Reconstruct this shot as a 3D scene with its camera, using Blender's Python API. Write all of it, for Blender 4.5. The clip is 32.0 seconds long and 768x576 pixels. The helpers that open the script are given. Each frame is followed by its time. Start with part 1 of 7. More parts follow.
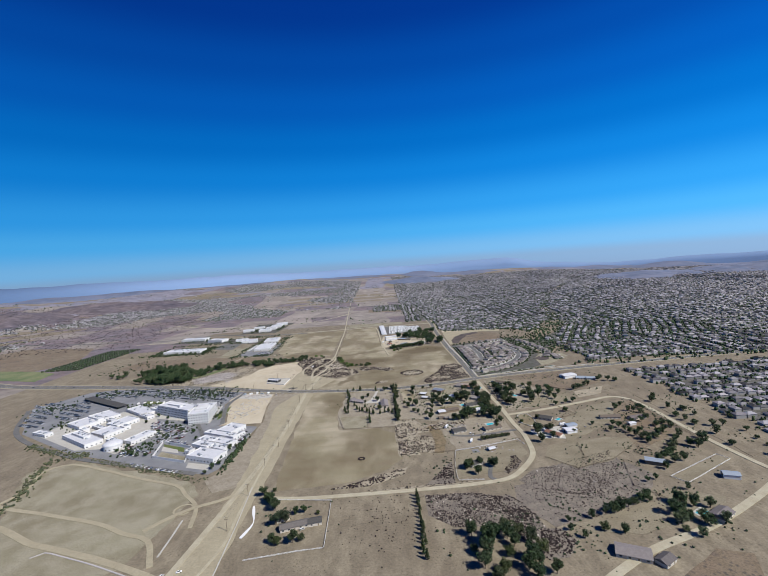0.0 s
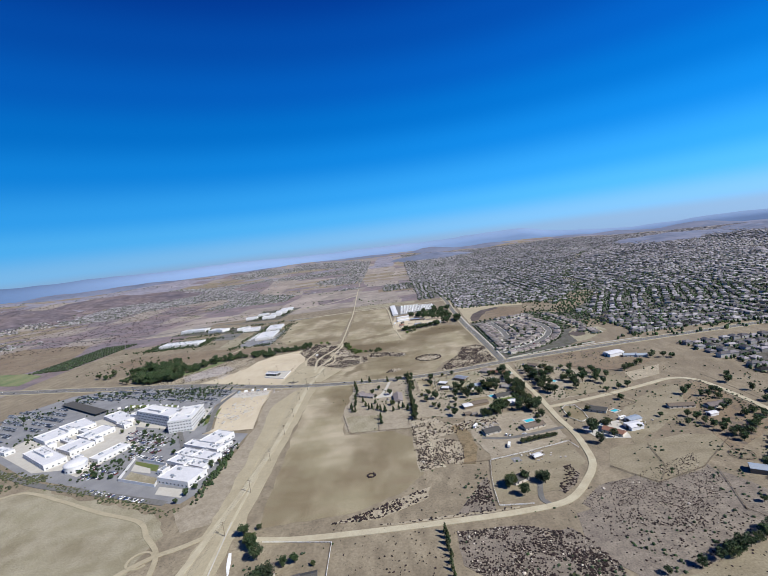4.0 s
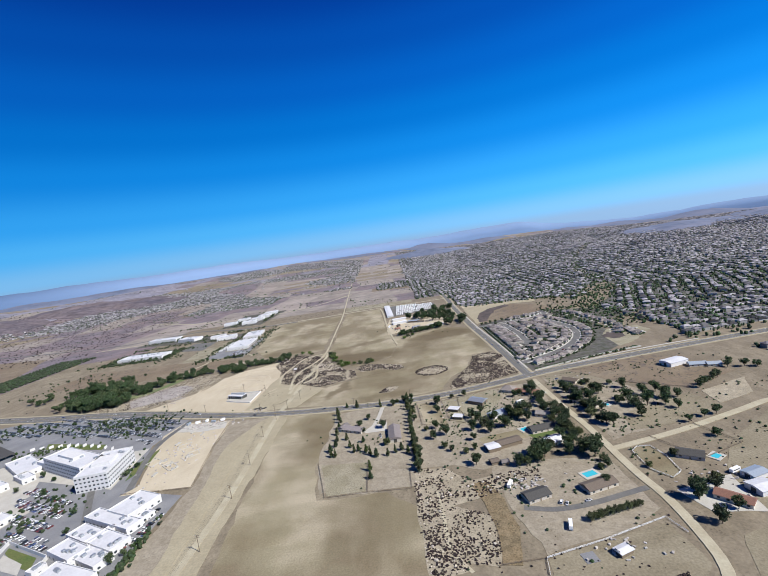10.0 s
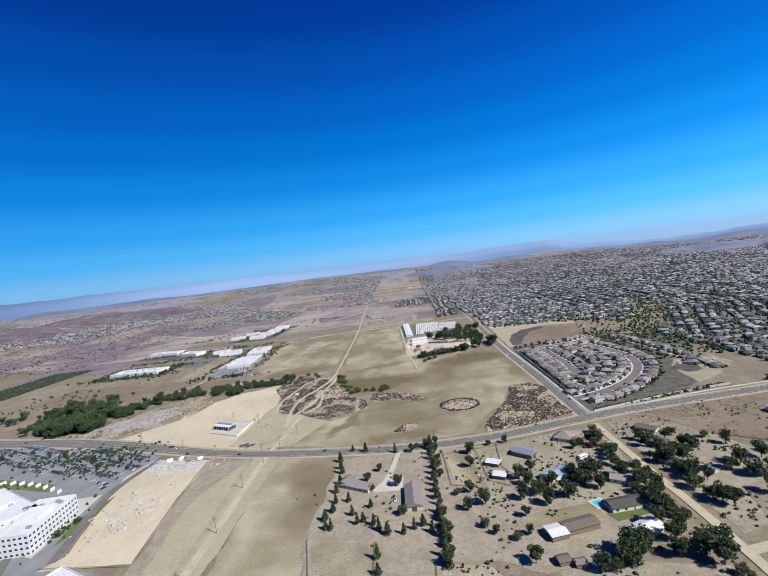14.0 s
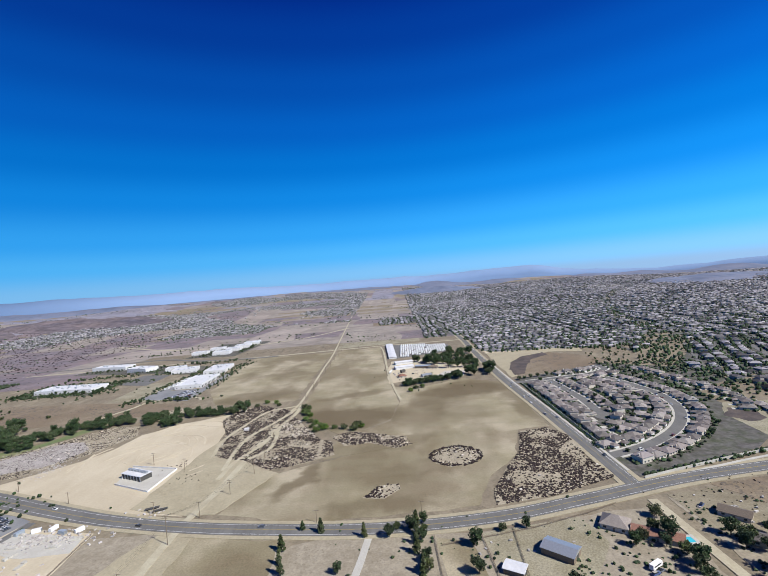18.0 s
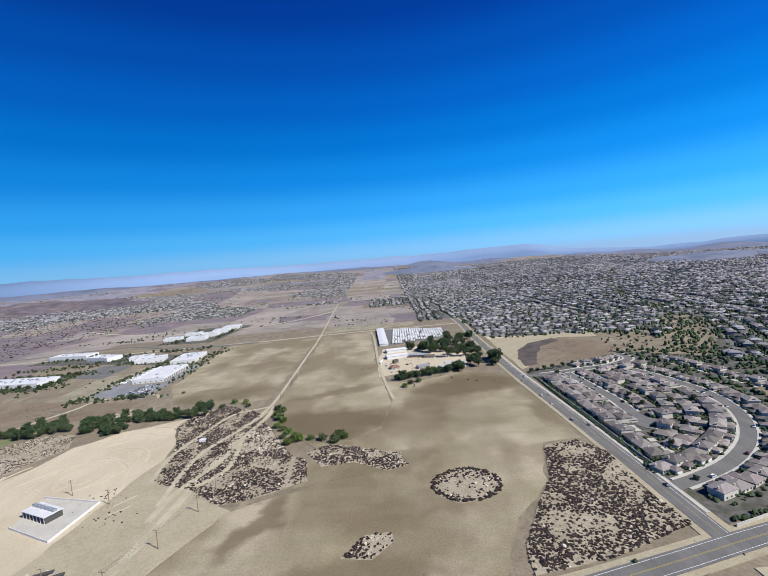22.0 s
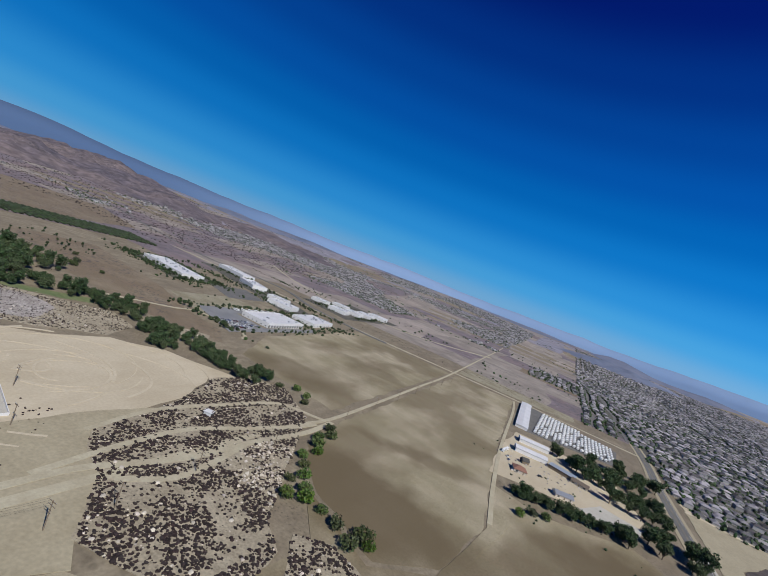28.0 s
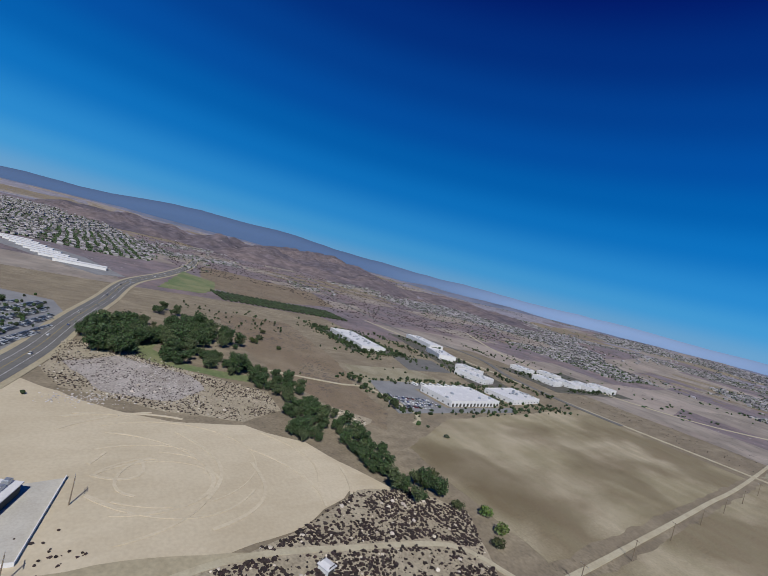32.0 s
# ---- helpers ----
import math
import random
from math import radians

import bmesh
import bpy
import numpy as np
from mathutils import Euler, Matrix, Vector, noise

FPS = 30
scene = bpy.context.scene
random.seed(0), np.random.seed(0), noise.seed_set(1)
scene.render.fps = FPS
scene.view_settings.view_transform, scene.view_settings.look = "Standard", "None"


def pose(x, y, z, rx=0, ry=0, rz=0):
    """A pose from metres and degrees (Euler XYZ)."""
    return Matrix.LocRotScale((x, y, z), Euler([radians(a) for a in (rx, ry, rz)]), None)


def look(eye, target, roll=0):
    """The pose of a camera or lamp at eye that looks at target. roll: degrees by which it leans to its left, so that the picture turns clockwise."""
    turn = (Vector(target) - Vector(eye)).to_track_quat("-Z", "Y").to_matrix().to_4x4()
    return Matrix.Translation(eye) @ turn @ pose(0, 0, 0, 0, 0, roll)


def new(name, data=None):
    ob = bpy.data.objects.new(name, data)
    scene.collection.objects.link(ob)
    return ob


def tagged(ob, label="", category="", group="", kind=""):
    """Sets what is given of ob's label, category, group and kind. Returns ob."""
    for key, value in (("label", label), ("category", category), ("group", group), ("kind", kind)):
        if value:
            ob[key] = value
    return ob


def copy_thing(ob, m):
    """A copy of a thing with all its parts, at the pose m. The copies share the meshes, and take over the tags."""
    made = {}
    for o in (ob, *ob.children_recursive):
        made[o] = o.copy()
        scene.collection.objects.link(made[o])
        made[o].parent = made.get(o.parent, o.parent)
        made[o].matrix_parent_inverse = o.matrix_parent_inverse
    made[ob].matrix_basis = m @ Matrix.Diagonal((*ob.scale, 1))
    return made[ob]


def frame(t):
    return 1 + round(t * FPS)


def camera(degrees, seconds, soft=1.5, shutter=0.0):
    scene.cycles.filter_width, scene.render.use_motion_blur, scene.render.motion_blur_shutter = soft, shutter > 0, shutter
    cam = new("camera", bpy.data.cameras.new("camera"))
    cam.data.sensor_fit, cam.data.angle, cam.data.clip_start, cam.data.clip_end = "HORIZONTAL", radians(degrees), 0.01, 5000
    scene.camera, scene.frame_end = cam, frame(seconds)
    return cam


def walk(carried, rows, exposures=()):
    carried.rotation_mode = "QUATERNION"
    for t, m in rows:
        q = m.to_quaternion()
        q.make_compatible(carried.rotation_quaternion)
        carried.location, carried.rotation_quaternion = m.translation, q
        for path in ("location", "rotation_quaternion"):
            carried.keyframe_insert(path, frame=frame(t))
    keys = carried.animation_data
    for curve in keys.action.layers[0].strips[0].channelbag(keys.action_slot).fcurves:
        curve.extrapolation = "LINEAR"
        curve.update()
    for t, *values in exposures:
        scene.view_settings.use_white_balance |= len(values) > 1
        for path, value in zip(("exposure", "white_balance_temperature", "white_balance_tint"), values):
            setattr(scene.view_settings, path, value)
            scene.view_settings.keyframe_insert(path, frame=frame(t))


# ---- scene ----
EXPOSURES = [(0, 0.3), (3, 0.4), (6, 0.54), (23, 0.52), (25, 0.42), (28, 0.0), (32, -0.05)]
cam = camera(84.71, 32.0, 0.6)
PATH = [
    (0, (0.0, 0.0, 234.0), (0.03, 99.83, 228.18), -3.89),
    (0.5, (1.1, 15.1, 232.0), (0.61, 114.88, 224.91), -3.35),
    (1, (2.0, 30.2, 229.9), (0.63, 129.87, 221.79), -3.51),
    (1.5, (2.9, 45.2, 227.7), (0.75, 144.76, 218.94), -4.51),
    (2, (3.6, 59.9, 225.5), (0.80, 159.46, 216.07), -5.50),
    (2.5, (4.1, 74.4, 223.2), (0.96, 173.88, 213.23), -6.56),
    (3, (4.5, 88.6, 221.0), (1.34, 188.08, 210.96), -6.93),
    (3.5, (4.8, 102.6, 218.8), (1.71, 201.99, 208.67), -7.01),
    (5.5, (4.6, 152.7, 212.7), (1.32, 252.05, 202.21), -7.76),
    (6, (5.1, 164.8, 211.0), (1.60, 264.18, 200.67), -8.03),
    (6.5, (5.7, 177.0, 209.4), (1.89, 276.31, 198.71), -8.36),
    (7, (6.5, 189.2, 207.6), (2.43, 288.55, 196.51), -8.73),
    (7.5, (7.3, 202.0, 205.5), (2.97, 301.23, 194.37), -9.18),
    (8, (8.0, 215.4, 203.4), (3.81, 314.71, 192.46), -9.45),
    (8.5, (8.3, 229.6, 201.1), (4.49, 328.92, 190.51), -9.51),
    (9, (8.4, 244.1, 199.0), (4.82, 343.50, 188.54), -9.38),
    (9.5, (8.3, 258.7, 197.2), (5.27, 358.07, 186.45), -9.32),
    (10, (8.0, 272.9, 195.4), (5.92, 372.35, 184.90), -8.54),
    (10.5, (7.7, 286.7, 193.7), (6.39, 386.17, 183.28), -7.81),
    (11, (7.5, 300.1, 192.0), (6.21, 399.57, 181.51), -7.60),
    (11.5, (7.2, 313.2, 190.2), (5.38, 412.67, 179.86), -7.82),
    (12, (6.8, 326.1, 188.3), (4.27, 425.61, 178.61), -8.06),
    (12.5, (6.3, 339.0, 186.2), (2.59, 438.53, 177.40), -7.90),
    (13, (5.6, 351.9, 183.9), (1.01, 451.49, 176.02), -7.42),
    (13.5, (4.8, 365.0, 181.3), (-0.58, 464.60, 174.67), -7.36),
    (14, (4.1, 378.4, 178.5), (-1.85, 478.04, 172.82), -7.26),
    (14.5, (3.6, 392.2, 175.7), (-2.34, 491.94, 170.94), -7.23),
    (16.5, (4.1, 457.8, 165.7), (-0.33, 557.68, 163.96), -7.37),
    (17, (3.7, 472.9, 163.8), (-0.46, 572.83, 161.74), -7.25),
    (17.5, (3.3, 487.6, 162.2), (0.12, 587.56, 160.09), -6.20),
    (18, (3.0, 501.6, 160.8), (0.84, 601.59, 159.28), -4.68),
    (18.5, (2.9, 514.8, 159.8), (0.91, 614.74, 158.00), -3.88),
    (19, (3.3, 527.0, 159.1), (0.45, 626.89, 156.36), -4.12),
    (19.5, (3.9, 538.4, 158.3), (0.57, 638.27, 154.88), -4.99),
    (20, (4.5, 549.6, 157.5), (1.57, 649.48, 153.24), -5.45),
    (20.5, (4.9, 561.3, 156.9), (2.85, 661.13, 152.07), -5.39),
    (21, (4.9, 573.6, 156.3), (3.64, 673.50, 151.13), -5.28),
    (21.5, (4.5, 586.8, 155.7), (3.54, 686.65, 150.33), -5.07),
    (22, (3.8, 600.5, 155.1), (3.23, 700.30, 148.83), -4.86),
    (22.5, (3.0, 614.4, 154.2), (3.55, 714.12, 146.94), -3.70),
    (23, (2.2, 628.2, 153.0), (4.08, 727.87, 145.06), -1.48),
    (23.5, (1.6, 641.9, 151.6), (4.19, 741.51, 143.57), 1.37),
    (24, (1.5, 655.3, 149.6), (3.80, 755.07, 142.52), 4.51),
    (24.5, (1.8, 668.8, 147.1), (1.24, 768.59, 141.46), 7.67),
    (25, (2.7, 682.2, 144.2), (-2.77, 781.95, 140.31), 10.87),
    (25.5, (3.7, 695.7, 141.3), (-6.91, 795.12, 139.05), 14.29),
    (27.5, (7.7, 755.6, 133.0), (-27.75, 849.08, 129.27), 21.35),
    (28, (2.7, 771.2, 131.2), (-38.34, 862.34, 127.12), 20.98),
    (28.5, (-3.4, 786.9, 129.4), (-49.77, 875.41, 125.69), 20.92),
    (29, (-10.4, 802.5, 127.4), (-62.33, 887.93, 124.29), 20.89),
    (29.5, (-18.1, 818.1, 125.2), (-75.70, 899.79, 122.56), 20.46),
    (30, (-26.1, 833.5, 122.9), (-89.86, 910.45, 120.42), 19.10),
    (30.5, (-34.2, 847.9, 120.8), (-103.71, 919.78, 118.06), 17.04),
    (31, (-42.1, 861.1, 119.0), (-116.47, 927.90, 117.07), 15.17),
    (31.5, (-49.5, 873.3, 117.8), (-126.56, 937.02, 116.06), 14.57),
    (32, (-56.6, 885.2, 117.0), (-135.78, 946.22, 114.38), 14.46),
]
walk(cam, [(t, look(eye, target, roll)) for t, eye, target, roll in PATH], EXPOSURES)

# ---- daylight ----
SUN_EL, SUN_AZ = radians(44), radians(122)
world = bpy.data.worlds.new("sky")
scene.world = world
world.use_nodes = True
wn, wl = world.node_tree.nodes, world.node_tree.links
sky = wn.new("ShaderNodeTexSky")
sky.sky_type = "NISHITA"
sky.sun_disc = False
sky.sun_elevation, sky.sun_rotation = SUN_EL, 2 * math.pi - SUN_AZ
sky.altitude, sky.air_density, sky.dust_density, sky.ozone_density = 300, 1.0, 0.1, 5.0
# from pale lavender haze low down to deep blue overhead
place = wn.new("ShaderNodeTexCoord")
parts_of = wn.new("ShaderNodeSeparateXYZ")
height = wn.new("ShaderNodeMapRange")
height.inputs[1].default_value, height.inputs[2].default_value = -0.05, 0.85
depth = wn.new("ShaderNodeValToRGB")
depth.color_ramp.interpolation = "EASE"
TONES = [(-0.05, (2.5, 3.6, 5.6)), (-0.005, (2.5, 4.2, 6.6)), (0.02, (1.95, 4.95, 8.5)), (0.07, (0.75, 4.4, 9.1)), (0.12, (0.3, 3.5, 8.7)), (0.2, (0.04, 2.3, 7.3)), (0.27, (0.0, 1.6, 6.0)), (0.34, (0.0, 1.1, 5.1)), (0.42, (0.0, 0.72, 4.0)), (0.5, (0.0, 0.4, 2.95)), (0.6, (0.0, 0.12, 1.9)), (0.85, (0.05, 0.2, 1.6))]
tones = depth.color_ramp.elements
while len(tones) < len(TONES):
    tones.new(0.5)
for k, (z, c) in enumerate(TONES):
    tones[k].position, tones[k].color = (z + 0.05) / 0.9, (c[0] / 10, c[1] / 10, c[2] / 10, 1)
wl.new(place.outputs["Generated"], parts_of.inputs[0])
wl.new(parts_of.outputs["Z"], height.inputs[0])
wl.new(height.outputs[0], depth.inputs[0])
# the sky grows paler on the sun's side
sunward = wn.new("ShaderNodeVectorMath")
sunward.operation = "DOT_PRODUCT"
sunward.inputs[1].default_value = (math.sin(SUN_AZ), math.cos(SUN_AZ), 0)
paler = wn.new("ShaderNodeMapRange")
paler.inputs[1].default_value, paler.inputs[2].default_value = -1.0, 0.6
paler.inputs[3].default_value, paler.inputs[4].default_value = 8.6, 12.6
side = wn.new("ShaderNodeVectorMath")
side.operation = "SCALE"
wl.new(place.outputs["Generated"], sunward.inputs[0])
wl.new(sunward.outputs["Value"], paler.inputs[0])
wl.new(depth.outputs[0], side.inputs[0])
wl.new(paler.outputs[0], side.inputs["Scale"])
blend = wn.new("ShaderNodeMix")
blend.data_type = "RGBA"
blend.inputs[0].default_value = 0.99
wl.new(sky.outputs[0], blend.inputs[6])
wl.new(side.outputs[0], blend.inputs[7])
wl.new(blend.outputs[2], wn["Background"].inputs[0])
wn["Background"].inputs[1].default_value = 0.08
sun_data = bpy.data.lights.new("sun", "SUN")
sun_data.energy, sun_data.angle, sun_data.color = 5.0, radians(0.53), (1.0, 0.98, 0.945)
sun_way = Vector((math.sin(SUN_AZ) * math.cos(SUN_EL), math.cos(SUN_AZ) * math.cos(SUN_EL), math.sin(SUN_EL)))
sun = new("sun", sun_data)
sun.matrix_world = look(sun_way * 500, (0, 0, 0))

# ---- materials ----
def material(name, base, rough=0.85, metal=0.0, grain=None, vary=None, bump=0.0, island=0.0, per_object=0.0, spec=0.3, coat=0.0, specks=None):
    """A procedural surface. grain: (scale, amount) fine variation; vary: (scale, other colour, amount, stretch) broad variation."""
    m = bpy.data.materials.new(name)
    m.use_nodes = True
    n, l = m.node_tree.nodes, m.node_tree.links
    b = n["Principled BSDF"]
    b.inputs["Roughness"].default_value, b.inputs["Metallic"].default_value = rough, metal
    b.inputs["Specular IOR Level"].default_value = spec
    b.inputs["Coat Weight"].default_value = coat
    geo = n.new("ShaderNodeNewGeometry")
    rgb = n.new("ShaderNodeRGB")
    rgb.outputs[0].default_value = (*base, 1)
    col = rgb.outputs[0]

    def mix(a, bcol, fac, mode="MIX"):
        x = n.new("ShaderNodeMix")
        x.data_type, x.blend_type = "RGBA", mode
        l.new(fac, x.inputs[0]) if not isinstance(fac, float) else setattr(x.inputs[0], "default_value", fac)
        l.new(a, x.inputs[6])
        if isinstance(bcol, tuple):
            x.inputs[7].default_value = (*bcol, 1)
        else:
            l.new(bcol, x.inputs[7])
        return x.outputs[2]

    def noise_of(scale, detail, stretch=(1, 1, 1), lo=0.35, hi=0.65):
        mp = n.new("ShaderNodeMapping")
        mp.inputs["Scale"].default_value = stretch
        l.new(geo.outputs["Position"], mp.inputs["Vector"])
        t = n.new("ShaderNodeTexNoise")
        t.inputs["Scale"].default_value, t.inputs["Detail"].default_value = scale, detail
        l.new(mp.outputs[0], t.inputs["Vector"])
        r = n.new("ShaderNodeMapRange")
        r.inputs[1].default_value, r.inputs[2].default_value = lo, hi
        l.new(t.outputs[0], r.inputs[0])
        return r.outputs[0], t.outputs[0]

    for scale, other, amount, stretch in vary or ():
        f, _ = noise_of(scale, 5, stretch, *((0.43, 0.57) if "ploughed" in name else (0.38, 0.62)))
        mul = n.new("ShaderNodeMath")
        mul.operation = "MULTIPLY"
        mul.inputs[1].default_value = amount
        l.new(f, mul.inputs[0])
        col = mix(col, other, mul.outputs[0])
    for scale, other, size, amount in specks or ():
        vo = n.new("ShaderNodeTexVoronoi")
        vo.inputs["Scale"].default_value = scale
        l.new(geo.outputs["Position"], vo.inputs["Vector"])
        r = n.new("ShaderNodeMapRange")
        r.inputs[1].default_value, r.inputs[2].default_value = size, size * 0.5
        r.inputs[3].default_value, r.inputs[4].default_value = 0.0, amount
        l.new(vo.outputs["Distance"], r.inputs[0])
        where, _ = noise_of(scale * 0.08, 4, (1, 1, 1), 0.42, 0.62)
        mul = n.new("ShaderNodeMath")
        mul.operation = "MULTIPLY"
        l.new(r.outputs[0], mul.inputs[0])
        l.new(where, mul.inputs[1])
        col = mix(col, other, mul.outputs[0])
    if grain:
        f, _ = noise_of(grain[0], 6, (1, 1, 1), 0.25, 0.75)
        r = n.new("ShaderNodeMapRange")
        r.inputs[3].default_value, r.inputs[4].default_value = 1 - grain[1], 1 + grain[1]
        l.new(f, r.inputs[0])
        c = n.new("ShaderNodeCombineColor")
        for k in range(3):
            l.new(r.outputs[0], c.inputs[k])
        col = mix(col, c.outputs[0], 1.0, "MULTIPLY")
    for amount, source in ((island, "island"), (per_object, "object")):
        if amount:
            if source == "island":
                rnd = geo.outputs["Random Per Island"]
            else:
                rnd = n.new("ShaderNodeObjectInfo").outputs["Random"]
            h = n.new("ShaderNodeHueSaturation")
            for sock, k, a in (("Value", 1.0, amount), ("Hue", 7.13, amount * 0.06), ("Saturation", 3.7, amount * 0.5)):
                w = n.new("ShaderNodeMath")
                w.operation = "MULTIPLY"
                w.inputs[1].default_value = k
                l.new(rnd, w.inputs[0])
                fr = n.new("ShaderNodeMath")
                fr.operation = "FRACT"
                l.new(w.outputs[0], fr.inputs[0])
                r = n.new("ShaderNodeMapRange")
                mid = 0.5 if sock == "Hue" else 1.0
                r.inputs[3].default_value, r.inputs[4].default_value = mid - a, mid + a
                l.new(fr.outputs[0], r.inputs[0])
                l.new(r.outputs[0], h.inputs[sock])
            l.new(col, h.inputs["Color"])
            col = h.outputs[0]
    l.new(col, b.inputs["Base Color"])
    if bump:
        _, raw = noise_of((grain or (1, 0))[0], 6)
        bp = n.new("ShaderNodeBump")
        bp.inputs["Strength"].default_value, bp.inputs["Distance"].default_value = 0.6, bump
        l.new(raw, bp.inputs["Height"])
        l.new(bp.outputs[0], b.inputs["Normal"])
    return m


M = {}
U = (1, 1, 1)
M["ground"] = material("dry ground", (0.205, 0.172, 0.118), 0.95, grain=(0.5, 0.22), bump=0.25, vary=[(0.004, (0.14, 0.113, 0.076), 0.8, U), (0.016, (0.27, 0.232, 0.158), 0.8, U), (0.0012, (0.165, 0.13, 0.094), 0.5, U), (0.07, (0.14, 0.115, 0.078), 0.7, (1.4, 0.6, 1))], specks=[(0.45, (0.075, 0.06, 0.04), 0.32, 0.6), (0.17, (0.11, 0.09, 0.06), 0.4, 0.5)])
M["field"] = material("ploughed dry field", (0.262, 0.226, 0.145), 0.95, grain=(0.8, 0.2), bump=0.15, vary=[(0.35, (0.301, 0.273, 0.182), 0.2, (1, 0.03, 1)), (0.03, (0.2, 0.171, 0.0989), 0.5, (0.6, 1.6, 1)), (0.012, (0.358, 0.31, 0.22), 0.75, (1.3, 0.8, 1)), (0.011, (0.128, 0.098, 0.054), 0.75, (1.2, 0.7, 1)), (0.05, (0.196, 0.175, 0.107), 0.35, (0.5, 1.4, 1))])
M["bare"] = material("graded bare earth", (0.445, 0.385, 0.278), 0.95, grain=(0.6, 0.08), bump=0.08, vary=[(0.02, (0.375, 0.32, 0.222), 0.7, (0.6, 1.5, 1)), (0.06, (0.5, 0.44, 0.325), 0.5, (1.6, 0.5, 1)), (0.008, (0.36, 0.305, 0.21), 0.6, U)])
M["grass_dry"] = material("dry grass field", (0.231, 0.21, 0.138), 0.95, grain=(0.9, 0.32), bump=0.2, vary=[(0.015, (0.162, 0.137, 0.0855), 0.7, U), (0.05, (0.293, 0.267, 0.193), 0.6, U)], specks=[(0.55, (0.103, 0.0829, 0.052), 0.36, 0.5)])
M["brown_field"] = material("brown fallow field", (0.166, 0.125, 0.0829), 0.95, grain=(0.7, 0.3), vary=[(0.012, (0.222, 0.182, 0.124), 0.7, U), (0.05, (0.139, 0.107, 0.0663), 0.6, U)], specks=[(0.25, (0.05, 0.048, 0.045), 0.42, 0.75), (0.1125, (0.07, 0.06, 0.06), 0.45, 0.6)])
M["scrub_soil"] = material("stony scrub soil", (0.28, 0.243, 0.17), 0.95, grain=(0.8, 0.3), bump=0.3, vary=[(0.03, (0.35, 0.308, 0.225), 0.7, U), (0.15, (0.2, 0.168, 0.118), 0.5, U)], specks=[(0.6, (0.1, 0.08, 0.06), 0.3, 0.6)])
M["worn"] = material("worn pale earth", (0.305, 0.268, 0.18), 0.95, grain=(0.6, 0.15), vary=[(0.05, (0.25, 0.215, 0.14), 0.7, U), (0.2, (0.34, 0.3, 0.205), 0.5, U)])
M["dust"] = material("dusty trodden ranch soil", (0.262, 0.228, 0.168), 0.95, grain=(0.7, 0.18), vary=[(0.03, (0.2, 0.168, 0.118), 0.7, U), (0.1, (0.315, 0.278, 0.21), 0.6, U), (0.25, (0.17, 0.142, 0.1), 0.4, U)], specks=[(0.5, (0.11, 0.09, 0.065), 0.3, 0.5)])
M["rusty"] = material("rusty rough grass", (0.165, 0.122, 0.066), 0.95, grain=(0.9, 0.4), bump=0.2, vary=[(0.08, (0.11, 0.088, 0.05), 0.8, U), (0.2, (0.22, 0.17, 0.1), 0.6, U)], specks=[(0.6, (0.06, 0.05, 0.03), 0.4, 0.7)])
M["gravel"] = material("grey stony gravel", (0.285, 0.26, 0.235), 0.95, grain=(0.9, 0.35), bump=0.2, vary=[(0.06, (0.2, 0.175, 0.15), 0.7, U), (0.02, (0.34, 0.31, 0.28), 0.6, U)], specks=[(0.5, (0.1, 0.085, 0.075), 0.36, 0.7)])
M["slope_soil"] = material("grey stony slope", (0.172, 0.147, 0.118), 0.95, grain=(0.8, 0.35), bump=0.25, vary=[(0.025, (0.225, 0.192, 0.148), 0.7, U), (0.12, (0.115, 0.097, 0.078), 0.7, U)], specks=[(0.55, (0.06, 0.05, 0.042), 0.36, 0.7)])
M["paddock"] = material("dry trodden paddock", (0.198, 0.17, 0.113), 0.95, grain=(0.7, 0.25), bump=0.15, vary=[(0.02, (0.15, 0.125, 0.08), 0.7, U), (0.06, (0.24, 0.21, 0.145), 0.6, (0.6, 1.4, 1))], specks=[(0.5, (0.09, 0.075, 0.05), 0.3, 0.5)])
M["rut"] = material("rolled wheel ruts", (0.415, 0.358, 0.257), 0.95, grain=(0.6, 0.1), vary=[(0.05, (0.47, 0.41, 0.3), 0.8, U)])
M["track"] = material("dusty dirt track", (0.374, 0.339, 0.241), 0.95, grain=(0.8, 0.12), vary=[(0.08, (0.299, 0.259, 0.174), 0.6, U)])
M["asphalt"] = material("sun-bleached asphalt", (0.118, 0.115, 0.108), 0.9, grain=(2.0, 0.14), vary=[(0.06, (0.16, 0.154, 0.141), 0.6, U), (0.4, (0.086, 0.084, 0.078), 0.4, (1, 0.2, 1))])
M["asphalt_dark"] = material("car park asphalt", (0.16, 0.163, 0.167), 0.9, grain=(1.0, 0.15), vary=[(0.05, (0.215, 0.216, 0.216), 0.7, U)])
M["concrete"] = material("pale concrete", (0.408, 0.39, 0.341), 0.85, grain=(1.2, 0.1), vary=[(0.1, (0.329, 0.312, 0.267), 0.5, U)])
M["lawn"] = material("watered lawn", (0.0728, 0.108, 0.0296), 0.95, grain=(1.0, 0.25), bump=0.1, vary=[(0.05, (0.129, 0.122, 0.0445), 0.6, U)])
M["green_field"] = material("irrigated green field", (0.1, 0.133, 0.0546), 0.95, grain=(0.3, 0.2), vary=[(0.02, (0.2, 0.195, 0.101), 0.7, U)])
M["white_wall"] = material("white render", (0.585, 0.576, 0.559), 0.7, grain=(1.0, 0.04), vary=[(0.15, (0.482, 0.473, 0.447), 0.4, U)])
